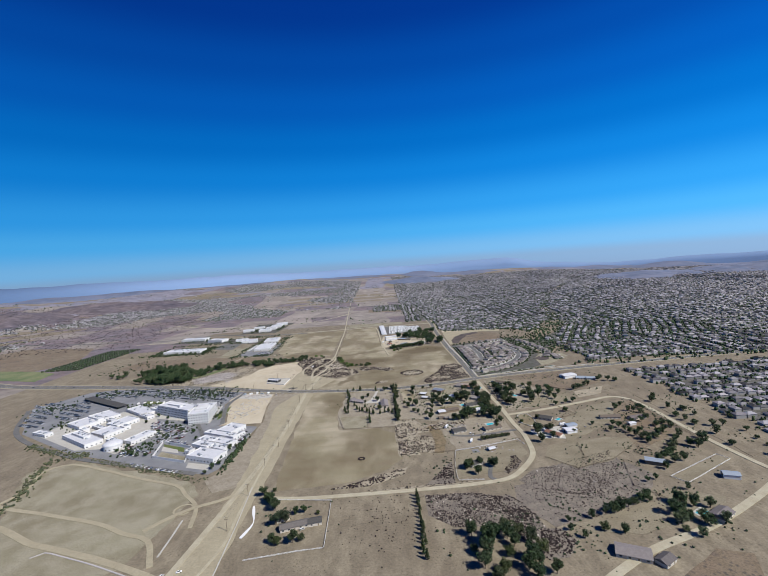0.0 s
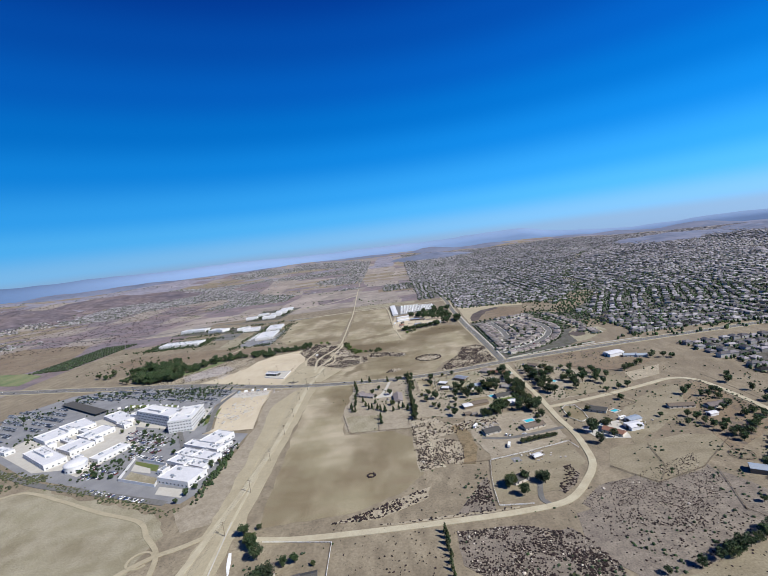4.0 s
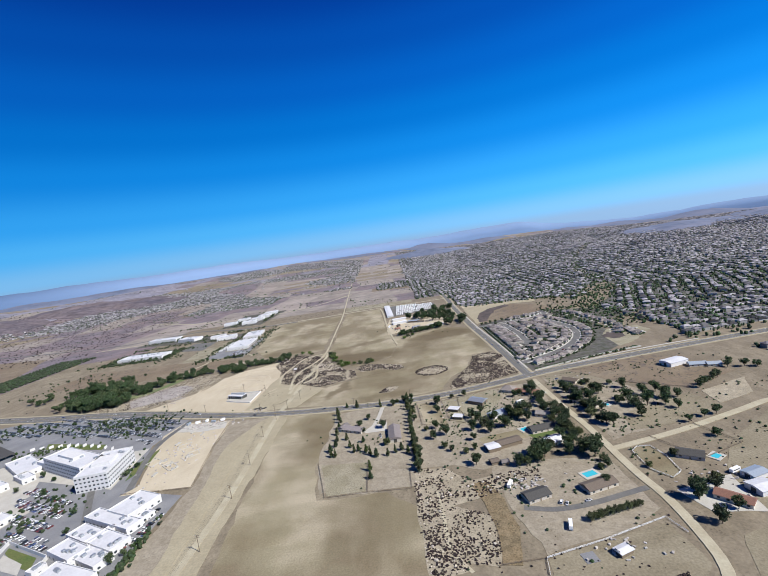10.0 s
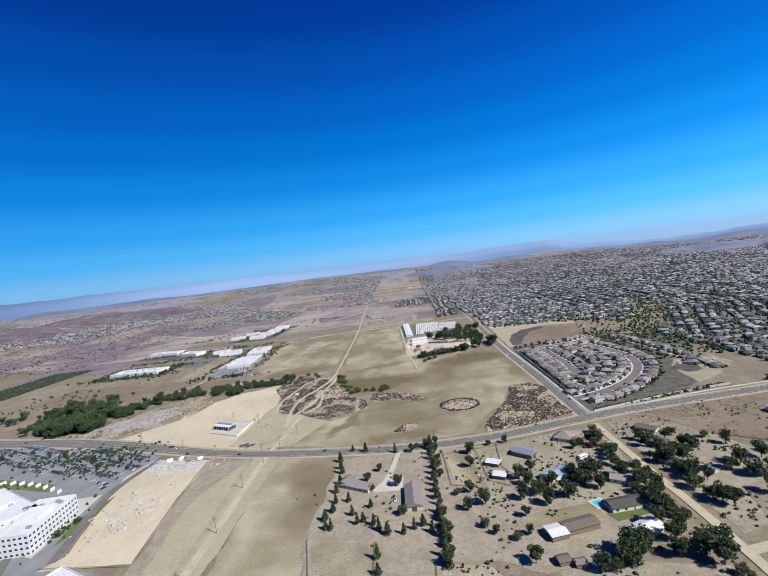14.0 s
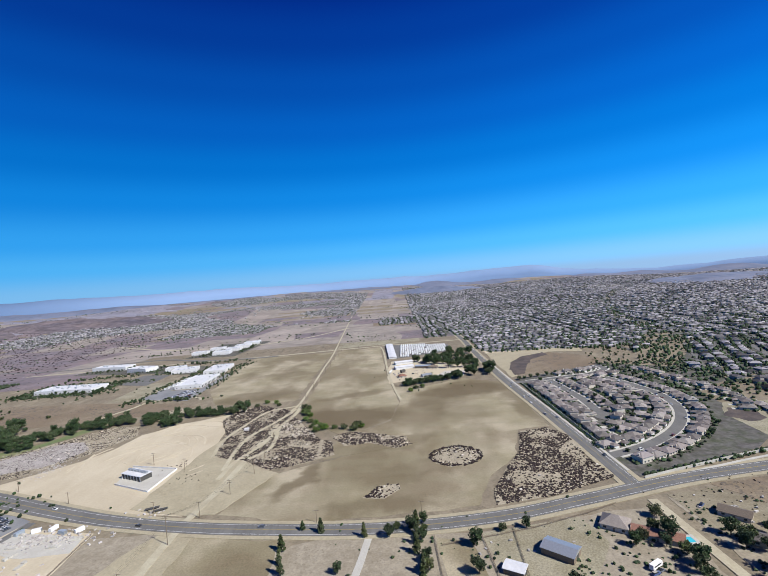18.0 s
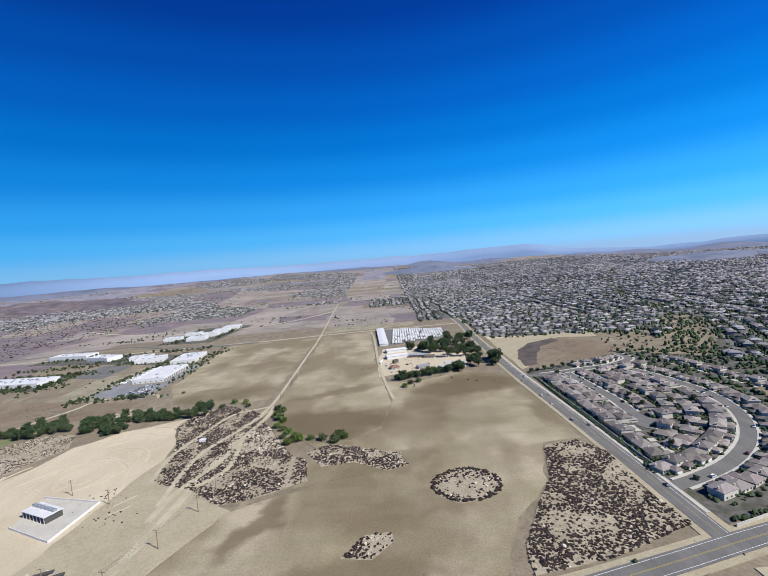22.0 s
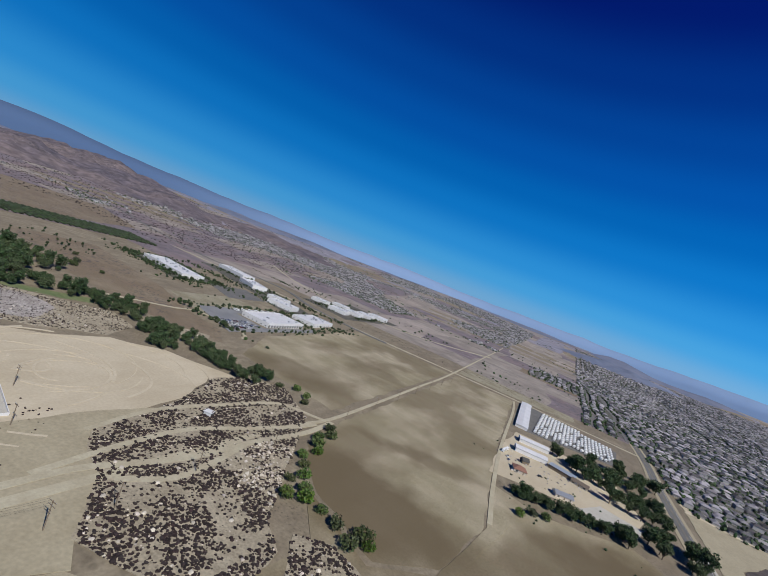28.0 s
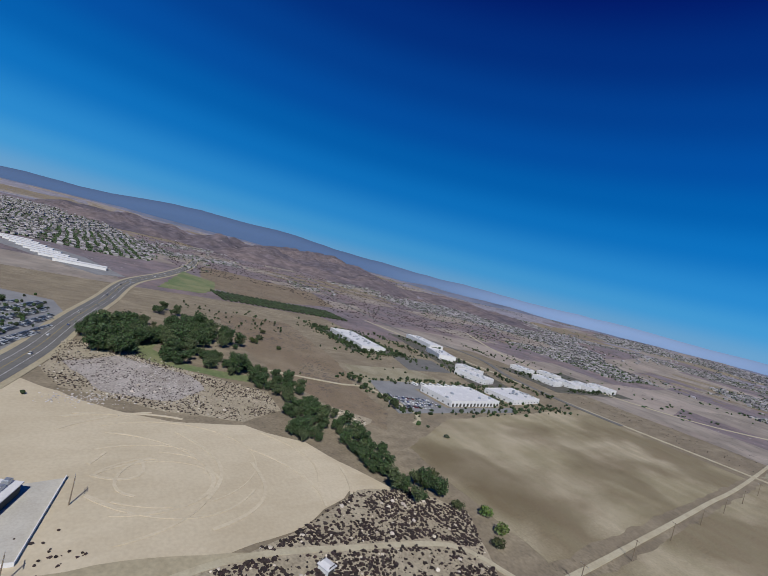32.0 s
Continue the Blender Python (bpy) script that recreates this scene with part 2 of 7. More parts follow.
M["white_roof"] = material("white membrane roof", (0.52, 0.52, 0.525), 0.65, grain=(0.7, 0.06), vary=[(0.1, (0.42, 0.42, 0.43), 0.6, U), (0.5, (0.56, 0.56, 0.56), 0.5, U)])
M["white_line"] = material("white road paint", (0.645, 0.645, 0.628), 0.7, grain=(3.0, 0.15))
M["yellow_line"] = material("yellow road paint", (0.301, 0.228, 0.0562), 0.7, grain=(3.0, 0.15))
M["estate"] = material("yards of the estate", (0.0684, 0.0627, 0.0538), 0.95, grain=(0.3, 0.35), vary=[(0.05, (0.0521, 0.0627, 0.0302), 0.7, U), (0.12, (0.13, 0.119, 0.111), 0.6, U)])
# bluish distance haze is mixed into these hill colours
M["rim"] = material("chaparral hills in haze tint", (0.125, 0.148, 0.21), 1.0, grain=(0.004, 0.2), vary=[(0.002, (0.095, 0.118, 0.17), 0.8, U), (0.008, (0.155, 0.16, 0.205), 0.6, U)], specks=[(0.03, (0.085, 0.095, 0.125), 0.45, 0.5)])
# the blue is air haze put into the base colour
M["ridge"] = material("mountains in haze blue", (0.17, 0.25, 0.385), 1.0, vary=[(0.0015, (0.155, 0.235, 0.37), 0.7, U)])
# brown slope colours carry a painted purple cast of far haze
M["chaparral"] = material("haze-tinted chaparral slope", (0.118, 0.099, 0.112), 1.0, grain=(0.03, 0.4), vary=[(0.006, (0.085, 0.074, 0.09), 0.7, U), (0.02, (0.05, 0.047, 0.057), 0.7, U), (0.004, (0.18, 0.14, 0.128), 0.5, U)], specks=[(0.07, (0.04, 0.039, 0.043), 0.42, 0.7), (0.0315, (0.3, 0.27, 0.26), 0.16, 0.6)])
M["roof_tile"] = material("faded clay roof tiles", (0.185, 0.163, 0.15), 0.9, grain=(1.5, 0.14), per_object=0.42, vary=[(0.4, (0.14, 0.122, 0.112), 0.5, U)])
M["stucco"] = material("cream stucco", (0.462, 0.421, 0.351), 0.9, grain=(1.2, 0.06), per_object=0.12)
M["garage"] = material("white panelled garage door", (0.539, 0.538, 0.515), 0.6, grain=(2.0, 0.05))
M["wood"] = material("weathered timber", (0.169, 0.133, 0.0936), 0.9, grain=(2.0, 0.2))
M["far_roof"] = material("roof tiles of far houses", (0.165, 0.155, 0.161), 0.9, island=0.95)
M["far_wall"] = material("stucco of far houses", (0.27, 0.26, 0.245), 0.9, island=0.35)
M["bark"] = material("grey-brown bark", (0.123, 0.0936, 0.0702), 0.95, grain=(3.0, 0.25))
M["leaf_dark"] = material("dark green leaves", (0.029, 0.0474, 0.0179), 0.75, island=0.4, per_object=0.2)
M["leaf_olive"] = material("olive green leaves", (0.0484, 0.0618, 0.023), 0.75, island=0.35, per_object=0.25)
M["leaf_bright"] = material("fresh green leaves", (0.077, 0.117, 0.0273), 0.75, island=0.35, per_object=0.25)
M["leaf_grove"] = material("green leaves of a grove", (0.0396, 0.0667, 0.0252), 0.75, island=0.6)
M["leaf_sage"] = material("sage green leaves", (0.06, 0.082, 0.035), 0.75, island=0.5)
M["scrub"] = material("dry brown scrub", (0.027, 0.0185, 0.017), 0.95, island=0.5, grain=(2.0, 0.3))
M["scrub_green"] = material("dusty green shrubs", (0.062, 0.0693, 0.0352), 0.95, island=0.4, grain=(2.0, 0.3))
M["rock"] = material("pale granite boulders", (0.46, 0.41, 0.34), 0.9, island=0.25, grain=(1.5, 0.2))
M["glass"] = material("dark window glass", (0.0231, 0.0312, 0.039), 0.3, spec=0.25)
M["metal"] = material("galvanised steel sheet", (0.385, 0.406, 0.421), 0.4, 0.6, grain=(1.0, 0.1))
M["roof_blue"] = material("blue-grey sheet metal roof", (0.323, 0.367, 0.406), 0.45, 0.3, grain=(1.0, 0.1))
M["roof_red"] = material("red clay roof", (0.208, 0.109, 0.078), 0.85, grain=(1.5, 0.2))
M["roof_dark"] = material("dark shingle roof", (0.062, 0.0594, 0.0544), 0.9, grain=(1.5, 0.2))
M["roof_brown"] = material("brown shingle roof", (0.124, 0.099, 0.0768), 0.9, grain=(1.5, 0.2))
M["rubber"] = material("black tyre rubber", (0.0154, 0.0156, 0.0156), 0.8)
M["pool_water"] = material("turquoise pool water", (0.0462, 0.39, 0.468), 0.06, spec=0.5, grain=(1.0, 0.06))
M["fleet_pale"] = material("pale car paint", (0.37, 0.374, 0.374), 0.3, island=0.4, coat=0.5)
M["fleet_dark"] = material("dark car paint", (0.0462, 0.0468, 0.0546), 0.3, island=0.6, coat=0.5)
M["pale_rock"] = material("grey rubble", (0.36, 0.335, 0.31), 0.9, island=0.3, grain=(1.0, 0.2))
M["paint_car"] = material("car paint", (0.385, 0.39, 0.39), 0.3, coat=0.5)


def many_colours(m, colours):
    """Gives each object one of a few paint colours."""
    n, l = m.node_tree.nodes, m.node_tree.links
    info, ramp = n.new("ShaderNodeObjectInfo"), n.new("ShaderNodeValToRGB")
    ramp.color_ramp.interpolation = "CONSTANT"
    e = ramp.color_ramp.elements
    while len(e) < len(colours):
        e.new(0.5)
    for k, c in enumerate(colours):
        e[k].position, e[k].color = k / len(colours), (*c, 1)
    l.new(info.outputs["Random"], ramp.inputs[0])
    l.new(ramp.outputs[0], n["Principled BSDF"].inputs["Base Color"])


def blend_along(m, axis, a, b, other):
    """Fades the base colour into another along one axis of the world."""
    n, l = m.node_tree.nodes, m.node_tree.links
    sock = n["Principled BSDF"].inputs["Base Color"]
    old = sock.links[0].from_socket
    geo, sep, r, mixer = n.new("ShaderNodeNewGeometry"), n.new("ShaderNodeSeparateXYZ"), n.new("ShaderNodeMapRange"), n.new("ShaderNodeMix")
    r.interpolation_type = "SMOOTHSTEP"
    r.inputs[1].default_value, r.inputs[2].default_value = a, b
    mixer.data_type = "RGBA"
    mixer.inputs[7].default_value = (*other, 1)
    l.new(geo.outputs["Position"], sep.inputs[0])
    l.new(sep.outputs[axis], r.inputs[0])
    l.new(r.outputs[0], mixer.inputs[0])
    l.new(old, mixer.inputs[6])
    l.new(mixer.outputs[2], sock)


def soil_stain(m, other, spots):
    """Damp dark soil in soft uneven patches: (x, y, half length, half width, turn, amount)."""
    n, l = m.node_tree.nodes, m.node_tree.links
    sock = n["Principled BSDF"].inputs["Base Color"]
    geo, tex, wob = n.new("ShaderNodeNewGeometry"), n.new("ShaderNodeTexNoise"), n.new("ShaderNodeVectorMath")
    tex.inputs["Scale"].default_value, tex.inputs["Detail"].default_value = 0.03, 4
    wob.operation = "MULTIPLY_ADD"
    wob.inputs[1].default_value = (60, 60, 0)
    l.new(geo.outputs["Position"], tex.inputs["Vector"])
    l.new(tex.outputs["Color"], wob.inputs[0])
    l.new(geo.outputs["Position"], wob.inputs[2])
    for x, y, a, b, turn, amount in spots:
        mp, ln, r, mixer = n.new("ShaderNodeMapping"), n.new("ShaderNodeVectorMath"), n.new("ShaderNodeMapRange"), n.new("ShaderNodeMix")
        mp.vector_type = "TEXTURE"
        mp.inputs["Location"].default_value = (x + 30, y + 30, 0)
        mp.inputs["Rotation"].default_value = (0, 0, radians(turn))
        mp.inputs["Scale"].default_value = (a, b, 1000)
        ln.operation = "LENGTH"
        r.interpolation_type = "SMOOTHSTEP"
        r.inputs[1].default_value, r.inputs[2].default_value = 1.0, 0.4
        r.inputs[3].default_value, r.inputs[4].default_value = 0.0, amount
        mixer.data_type = "RGBA"
        mixer.inputs[7].default_value = (*other, 1)
        l.new(wob.outputs[0], mp.inputs["Vector"])
        l.new(mp.outputs[0], ln.inputs[0])
        l.new(ln.outputs["Value"], r.inputs[0])
        l.new(r.outputs[0], mixer.inputs[0])
        l.new(sock.links[0].from_socket, mixer.inputs[6])
        l.new(mixer.outputs[2], sock)


# painted haze changes with direction: deeper blue in the west
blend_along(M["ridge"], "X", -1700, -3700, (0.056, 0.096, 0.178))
soil_stain(M["field"], (0.105, 0.079, 0.042), [(-68, 1005, 95, 62, 0, 0.9), (-60, 1110, 60, 22, 20, 0.6), (-230, 1140, 90, 40, 10, 0.55), (-90, 850, 16, 60, -25, 0.75), (-20, 800, 70, 14, 4, 0.5), (-30, 560, 60, 55, 0, 0.45), (-100, 700, 40, 70, 0, 0.35), (96, 1096, 84, 52, 12, 0.85), (150, 1010, 24, 110, 0, 0.6), (70, 1000, 50, 60, 30, 0.4), (128, 900, 34, 40, 0, 0.45), (40, 1045, 40, 30, 0, 0.4), (20, 860, 60, 26, 15, 0.35), (0, 920, 60, 20, 30, 0.45), (-200, 1290, 80, 30, 0, 0.4)])
many_colours(M["paint_car"], [(0.75, 0.75, 0.74), (0.45, 0.46, 0.48), (0.03, 0.03, 0.035), (0.72, 0.72, 0.7), (0.12, 0.13, 0.15), (0.14, 0.03, 0.03), (0.05, 0.08, 0.2), (0.35, 0.33, 0.28), (0.02, 0.02, 0.02), (0.6, 0.6, 0.6)])
# grey-lavender base colour stands in for haze over the rim land
M["far_e"] = material("far plain in haze tint", (0.195, 0.19, 0.225), 1.0, grain=(0.015, 0.25), vary=[(0.004, (0.24, 0.215, 0.23), 0.7, U), (0.02, (0.14, 0.142, 0.168), 0.6, U)], specks=[(0.05, (0.1, 0.105, 0.12), 0.4, 0.7), (0.03, (0.38, 0.37, 0.39), 0.2, 0.8)])
M["burnt"] = material("burnt dark soil", (0.0577, 0.0468, 0.0429), 0.95, grain=(0.5, 0.3), vary=[(0.06, (0.108, 0.0858, 0.0702), 0.7, U)])
# far_a to far_d: some haze tinted into the colours, far_b most purple
M["far_a"] = material("far dry grassland", (0.27, 0.235, 0.2), 1.0, grain=(0.02, 0.2), vary=[(0.006, (0.2, 0.165, 0.14), 0.7, U), (0.03, (0.16, 0.145, 0.12), 0.5, U)], specks=[(0.09, (0.1, 0.095, 0.085), 0.4, 0.7)])
M["far_b"] = material("far haze-tinted chaparral", (0.168, 0.14, 0.15), 1.0, grain=(0.02, 0.3), vary=[(0.006, (0.215, 0.155, 0.138), 0.6, U), (0.04, (0.09, 0.082, 0.09), 0.6, U)], specks=[(0.1, (0.062, 0.062, 0.064), 0.42, 0.7), (0.045, (0.36, 0.34, 0.34), 0.16, 0.8)])
M["far_c"] = material("far pale fields", (0.29, 0.25, 0.215), 1.0, grain=(0.02, 0.2), vary=[(0.005, (0.21, 0.175, 0.15), 0.7, U)], specks=[(0.07, (0.09, 0.085, 0.08), 0.36, 0.7)])
M["far_d"] = material("far green fields", (0.09, 0.107, 0.0806), 1.0, grain=(0.02, 0.25), vary=[(0.01, (0.131, 0.134, 0.108), 0.7, U)])

# ---- building helpers ----
def gz(x, y):
    """Height of the land: flat valley floor that rises gently towards the far rim."""
    r = math.hypot(x, y - 450)
    t = min(1.0, max(0.0, (r - 1700) / 2750))
    # the eastern rim lies lower than the western one
    east = min(1.0, max(0.0, (math.degrees(math.atan2(x, y - 450)) + 8) / 48)) if y > 450 or x > 0 else 0.0
    return (112 - 67 * east) * t * t * (3 - 2 * t) + t * 30 * noise.noise((x * 0.0013, y * 0.0013, 3.3))


class Geo:
    """Gathers faces for one mesh."""

    def __init__(self):
        self.v, self.f = [], []

    def add(self, verts, faces):
        k = len(self.v)
        self.v += [tuple(p) for p in verts]
        self.f += [tuple(k + i for i in q) for q in faces]
        return self

    def box(self, x0, y0, z0, x1, y1, z1, m=None):
        p = [Vector((x, y, z)) for z in (z0, z1) for x, y in ((x0, y0), (x1, y0), (x1, y1), (x0, y1))]
        if m is not None:
            p = [m @ q for q in p]
        return self.add(p, [(3, 2, 1, 0), (4, 5, 6, 7), (0, 1, 5, 4), (1, 2, 6, 5), (2, 3, 7, 6), (3, 0, 4, 7)])

    def cyl(self, a, b, r0, r1, n=8):
        a, b = Vector(a), Vector(b)
        q = (b - a).to_track_quat("Z", "Y")
        p = [c + q @ Vector((r * math.cos(t), r * math.sin(t), 0)) for c, r in ((a, r0), (b, r1)) for t in [2 * math.pi * i / n for i in range(n)]]
        return self.add(p, [(i, (i + 1) % n, n + (i + 1) % n, n + i) for i in range(n)] + [tuple(range(n - 1, -1, -1)), tuple(range(n, 2 * n))])

    def slab(self, outline, z0, z1):
        n = len(outline)
        area = sum(outline[i][0] * outline[(i + 1) % n][1] - outline[(i + 1) % n][0] * outline[i][1] for i in range(n))
        o = outline if area > 0 else outline[::-1]
        return self.add([(x, y, z) for z in (z0, z1) for x, y in o], [tuple(range(n, 2 * n))] + [(i, (i + 1) % n, n + (i + 1) % n, n + i) for i in range(n)])

    def ribbon(self, line, width, z0, z1, closed=False, offset=0.0):
        pts = [Vector(p) for p in line]
        n, left, right = len(pts), [], []
        for i, p in enumerate(pts):
            if closed:
                d = pts[(i + 1) % n] - pts[i - 1]
            else:
                d = pts[min(i + 1, n - 1)] - pts[max(i - 1, 0)]
            s = Vector((-d.y, d.x)).normalized()
            w = width(i / max(n - 1, 1)) if callable(width) else width
            left.append(p + s * (offset + w / 2))
            right.append(p + s * (offset - w / 2))
        v = [(q.x, q.y, z + gz(q.x, q.y)) for i in range(n) for q, z in ((left[i], z0), (left[i], z1), (right[i], z1), (right[i], z0))]
        f = []
        for i in range(n if closed else n - 1):
            a, b = 4 * i, 4 * ((i + 1) % n)
            f += [(a + 1, a + 2, b + 2, b + 1), (a, a + 1, b + 1, b), (a + 2, a + 3, b + 3, b + 2)]
        if not closed:
            e = 4 * (n - 1)
            f += [(0, 3, 2, 1), (e, e + 1, e + 2, e + 3)]
        return self.add(v, f)

    def mesh(self, name, mat):
        me = bpy.data.meshes.new(name)
        me.from_pydata(self.v, [], self.f)
        me.materials.append(mat)
        me.update()
        return me

    def ob(self, name, mat, parent=None, label="", m=None):
        o = new(name, self.mesh(name, mat))
        if parent is not None:
            o.parent = parent
        if m is not None:
            o.matrix_basis = m
        return tagged(o, label)


def smooth(points, step=14.0):
    """A soft line through a few plan points."""
    p = [Vector(q) for q in points]
    p = [p[0] * 2 - p[1]] + p + [p[-1] * 2 - p[-2]]
    out = []
    for i in range(1, len(p) - 2):
        n = max(1, int((p[i + 1] - p[i]).length / step))
        for k in range(n):
            t = k / n
            out.append(0.5 * (2 * p[i] + (p[i + 1] - p[i - 1]) * t + (2 * p[i - 1] - 5 * p[i] + 4 * p[i + 1] - p[i + 2]) * t * t + (3 * p[i] - p[i - 1] - 3 * p[i + 1] + p[i + 2]) * t**3))
    return out + [p[-2]]


def wobble(outline, amount, step=8.0, seed=0):
    """A closed outline with uneven edges."""
    n, out = len(outline), []
    for i in range(n):
        a, b = Vector(outline[i]), Vector(outline[(i + 1) % n])
        k = max(1, int((b - a).length / step))
        for j in range(k):
            q = a.lerp(b, j / k)
            d = noise.noise_vector((q.x * 0.06 + seed, q.y * 0.06, seed * 3.1)) + 0.5 * noise.noise_vector((q.x * 0.2, q.y * 0.2 + seed, 7))
            out.append((q.x + d.x * amount, q.y + d.y * amount))
    return out


def inside(x, y, outline):
    c, n = False, len(outline)
    for i in range(n):
        (x0, y0), (x1, y1) = outline[i], outline[i - 1]
        if (y0 > y) != (y1 > y) and x < (x1 - x0) * (y - y0) / (y1 - y0) + x0:
            c = not c
    return c


PATCHES = []


def patch(name, outline, mat, label, z=0.06, rough=3.0, seed=1):
    PATCHES.append(name)
    z += 0.0045 * (len(PATCHES) % 60)
    return tagged(Geo().slab(wobble(outline, rough, 8, seed) if rough else outline, -0.3, z).ob(name, M[mat]), label, "ground", kind="structure")


def lane(name, line, width, mat, label, z=0.12, cat="road"):
    z += 0.3
    return tagged(Geo().ribbon(line, width, -0.3, z).ob(name, M[mat]), label, cat, kind="structure")


# ---- ground ----
g = Geo()
NR, NA = 64, 144
g.v.append((0.0, 450.0, 0.0))
for i in range(1, NR + 1):
    r = 60 * (4490 / 60) ** ((i - 1) / (NR - 1))
    for k in range(NA):
        t = 2 * math.pi * k / NA
        x, y = r * math.cos(t), 450 + r * math.sin(t)
        g.v.append((x, y, gz(x, y)))
g.f += [(0, 1 + k, 1 + (k + 1) % NA) for k in range(NA)]
for i in range(NR - 1):
    a, b = 1 + i * NA, 1 + (i + 1) * NA
    g.f += [(a + k, b + k, b + (k + 1) % NA, a + (k + 1) % NA) for k in range(NA)]
tagged(g.ob("ground", M["ground"]), "dry tan earth of a wide valley floor", "ground", kind="structure")

MAIN = smooth([(-1900, 1330), (-1400, 1190), (-1110, 1085), (-890, 990), (-693, 942), (-564, 909), (-466, 888), (-421, 876), (-357, 856), (-282, 828), (-224, 808), (-160, 792), (-100, 782), (-20, 774), (60, 778), (125, 792), (210, 812), (320, 826), (450, 840), (900, 880), (1600, 930)])
lane("road_shoulder", MAIN, lambda q: 30 - 9 * min(1.0, max(0.0, (q - 0.44) / 0.06)), "worn", "pale sandy shoulder along the highway", 0.05)
lane("road_main", MAIN, lambda q: 21 - 7.5 * min(1.0, max(0.0, (q - 0.44) / 0.06)), "asphalt", "two-lane sun-bleached asphalt highway across the valley", 0.2)
NORTH = smooth([(165, 798), (164, 900), (162, 1000), (158, 1144), (160, 1400), (166, 1620), (150, 2300), (140, 3300)])
lane("road_north", NORTH, 11.0, "asphalt", "straight asphalt street along the housing estate", 0.19)
SOUTH = smooth([(165, 786), (166, 700), (168, 640), (167, 575), (169, 540), (166, 505), (160, 478), (143, 453), (118, 430), (80, 423), (33, 420), (-31, 418), (-100, 418), (-140, 424)], 8)
lane("verge_street", NORTH[:80], 19.0, "worn", "pale sandy verge along the street", 0.04)
lane("dirt_road_south", SOUTH, 6.3, "track", "pale graded dirt road bending round the ranch plots", 0.14)
EAST = smooth([(168, 606), (233, 620), (300, 640), (340, 652), (362, 642), (370, 610), (371, 540), (373, 470), (380, 410), (392, 360)], 8)
lane("dirt_road_east", EAST, 6.3, "track", "pale graded dirt road between ranch plots", 0.15)
POWER = smooth([(-200, 200), (-172, 420), (-160, 560), (-158, 650), (-160, 780), (-154, 850), (-150, 950), (-146, 1040), (-140, 1085), (-142, 1200), (-146, 1340), (-152, 1530), (-190, 2200), (-240, 3200), (-300, 4300)])
lane("dirt_track_power_line", POWER, lambda q: 6.0 if q < 0.19 else 3.4, "track", "straight pale dirt track under a power line", 0.13)
CROSS = smooth([(-900, 1500), (-384, 1526), (-283, 1530), (-179, 1542), (-24, 1556), (160, 1560)])
lane("dirt_track_cross", CROSS, 7.0, "track", "dirt lane between the fields", 0.11)


# fields and bare lots
patch("field_south", [(-132, 436), (-60, 442), (-15, 462), (8, 490), (8, 560), (-20, 588), (-78, 590), (-88, 650), (-78, 766), (-148, 780), (-142, 600)], "field", "ploughed tan field beside the power line track", seed=2)
patch("field_middle", [(-140, 806), (-70, 786), (50, 792), (66, 830), (100, 875), (117, 930), (150, 935), (156, 1118), (99, 1160), (18, 1120), (0, 1040), (-12, 975), (12, 918), (-34, 905), (-66, 888), (-112, 868)], "field", "ploughed tan field with soft dark streaks", 0.08, seed=3)
patch("field_north_west", [(-150, 1100), (-156, 1518), (-345, 1510), (-318, 1200), (-270, 1110), (-210, 1104)], "field", "ploughed tan field west of the dirt track", seed=4)
patch("field_north_east", [(-133, 1082), (-126, 1030), (-95, 990), (-40, 965), (-12, 992), (-2, 1060), (-10, 1136), (-22, 1244), (-40, 1535), (-142, 1532)], "field", "ploughed tan field with a rounded dark end", 0.07, seed=5)
patch("bare_lot_west", [(-390, 878), (-371, 893), (-338, 927), (-320, 955), (-312, 1000), (-285, 1030), (-242, 1050), (-215, 1064), (-228, 1030), (-206, 985), (-196, 925), (-170, 880), (-166, 806), (-224, 818), (-300, 845)], "bare", "graded bare earth lot with tyre marks", 0.07, 2, seed=6)
patch("bare_lot_construction", [(-272, 640), (-262, 655), (-300, 770), (-290, 806), (-222, 792), (-216, 719), (-203, 640)], "bare", "bare construction lot fenced beside the hospital", 0.16, 1, seed=7)
patch("field_brown", [(-720, 1090), (-560, 1060), (-452, 1068), (-340, 1085), (-300, 1110), (-335, 1140), (-400, 1146), (-490, 1176), (-700, 1205)], "brown_field", "brown fallow field behind the tree grove", seed=8)
patch("field_warehouse", [(-480, 1180), (-395, 1160), (-400, 1330), (-485, 1300)], "grass_dry", "dry grass plot between warehouses", 0.05, 2, seed=9)
patch("field_far_west", [(-1500, 1250), (-1000, 1130), (-930, 1250), (-1050, 1500), (-1500, 1620)], "brown_field", "brown fallow field on the plain", 0.35, 6, seed=10)
patch("field_green", [(-880, 1030), (-1000, 1070), (-1231, 1140), (-1110, 1190), (-960, 1150), (-890, 1110)], "green_field", "pale green irrigated field", 0.5, 4, seed=11)
patch("lawn_pond", [(-475, 966), (-520, 985), (-540, 970), (-500, 950), (-462, 944), (-437, 960), (-405, 1010), (-396, 1045), (-412, 1042), (-431, 995)], "green_field", "green grassy strip under the tree grove", 0.09, 3, seed=12)
patch("field_grass_south_west", [(-420, 440), (-470, 520), (-420, 545), (-240, 470), (-215, 440), (-230, 330), (-330, 260)], "grass_dry", "dry grass knoll below the hospital", 0.05, 6, seed=13)
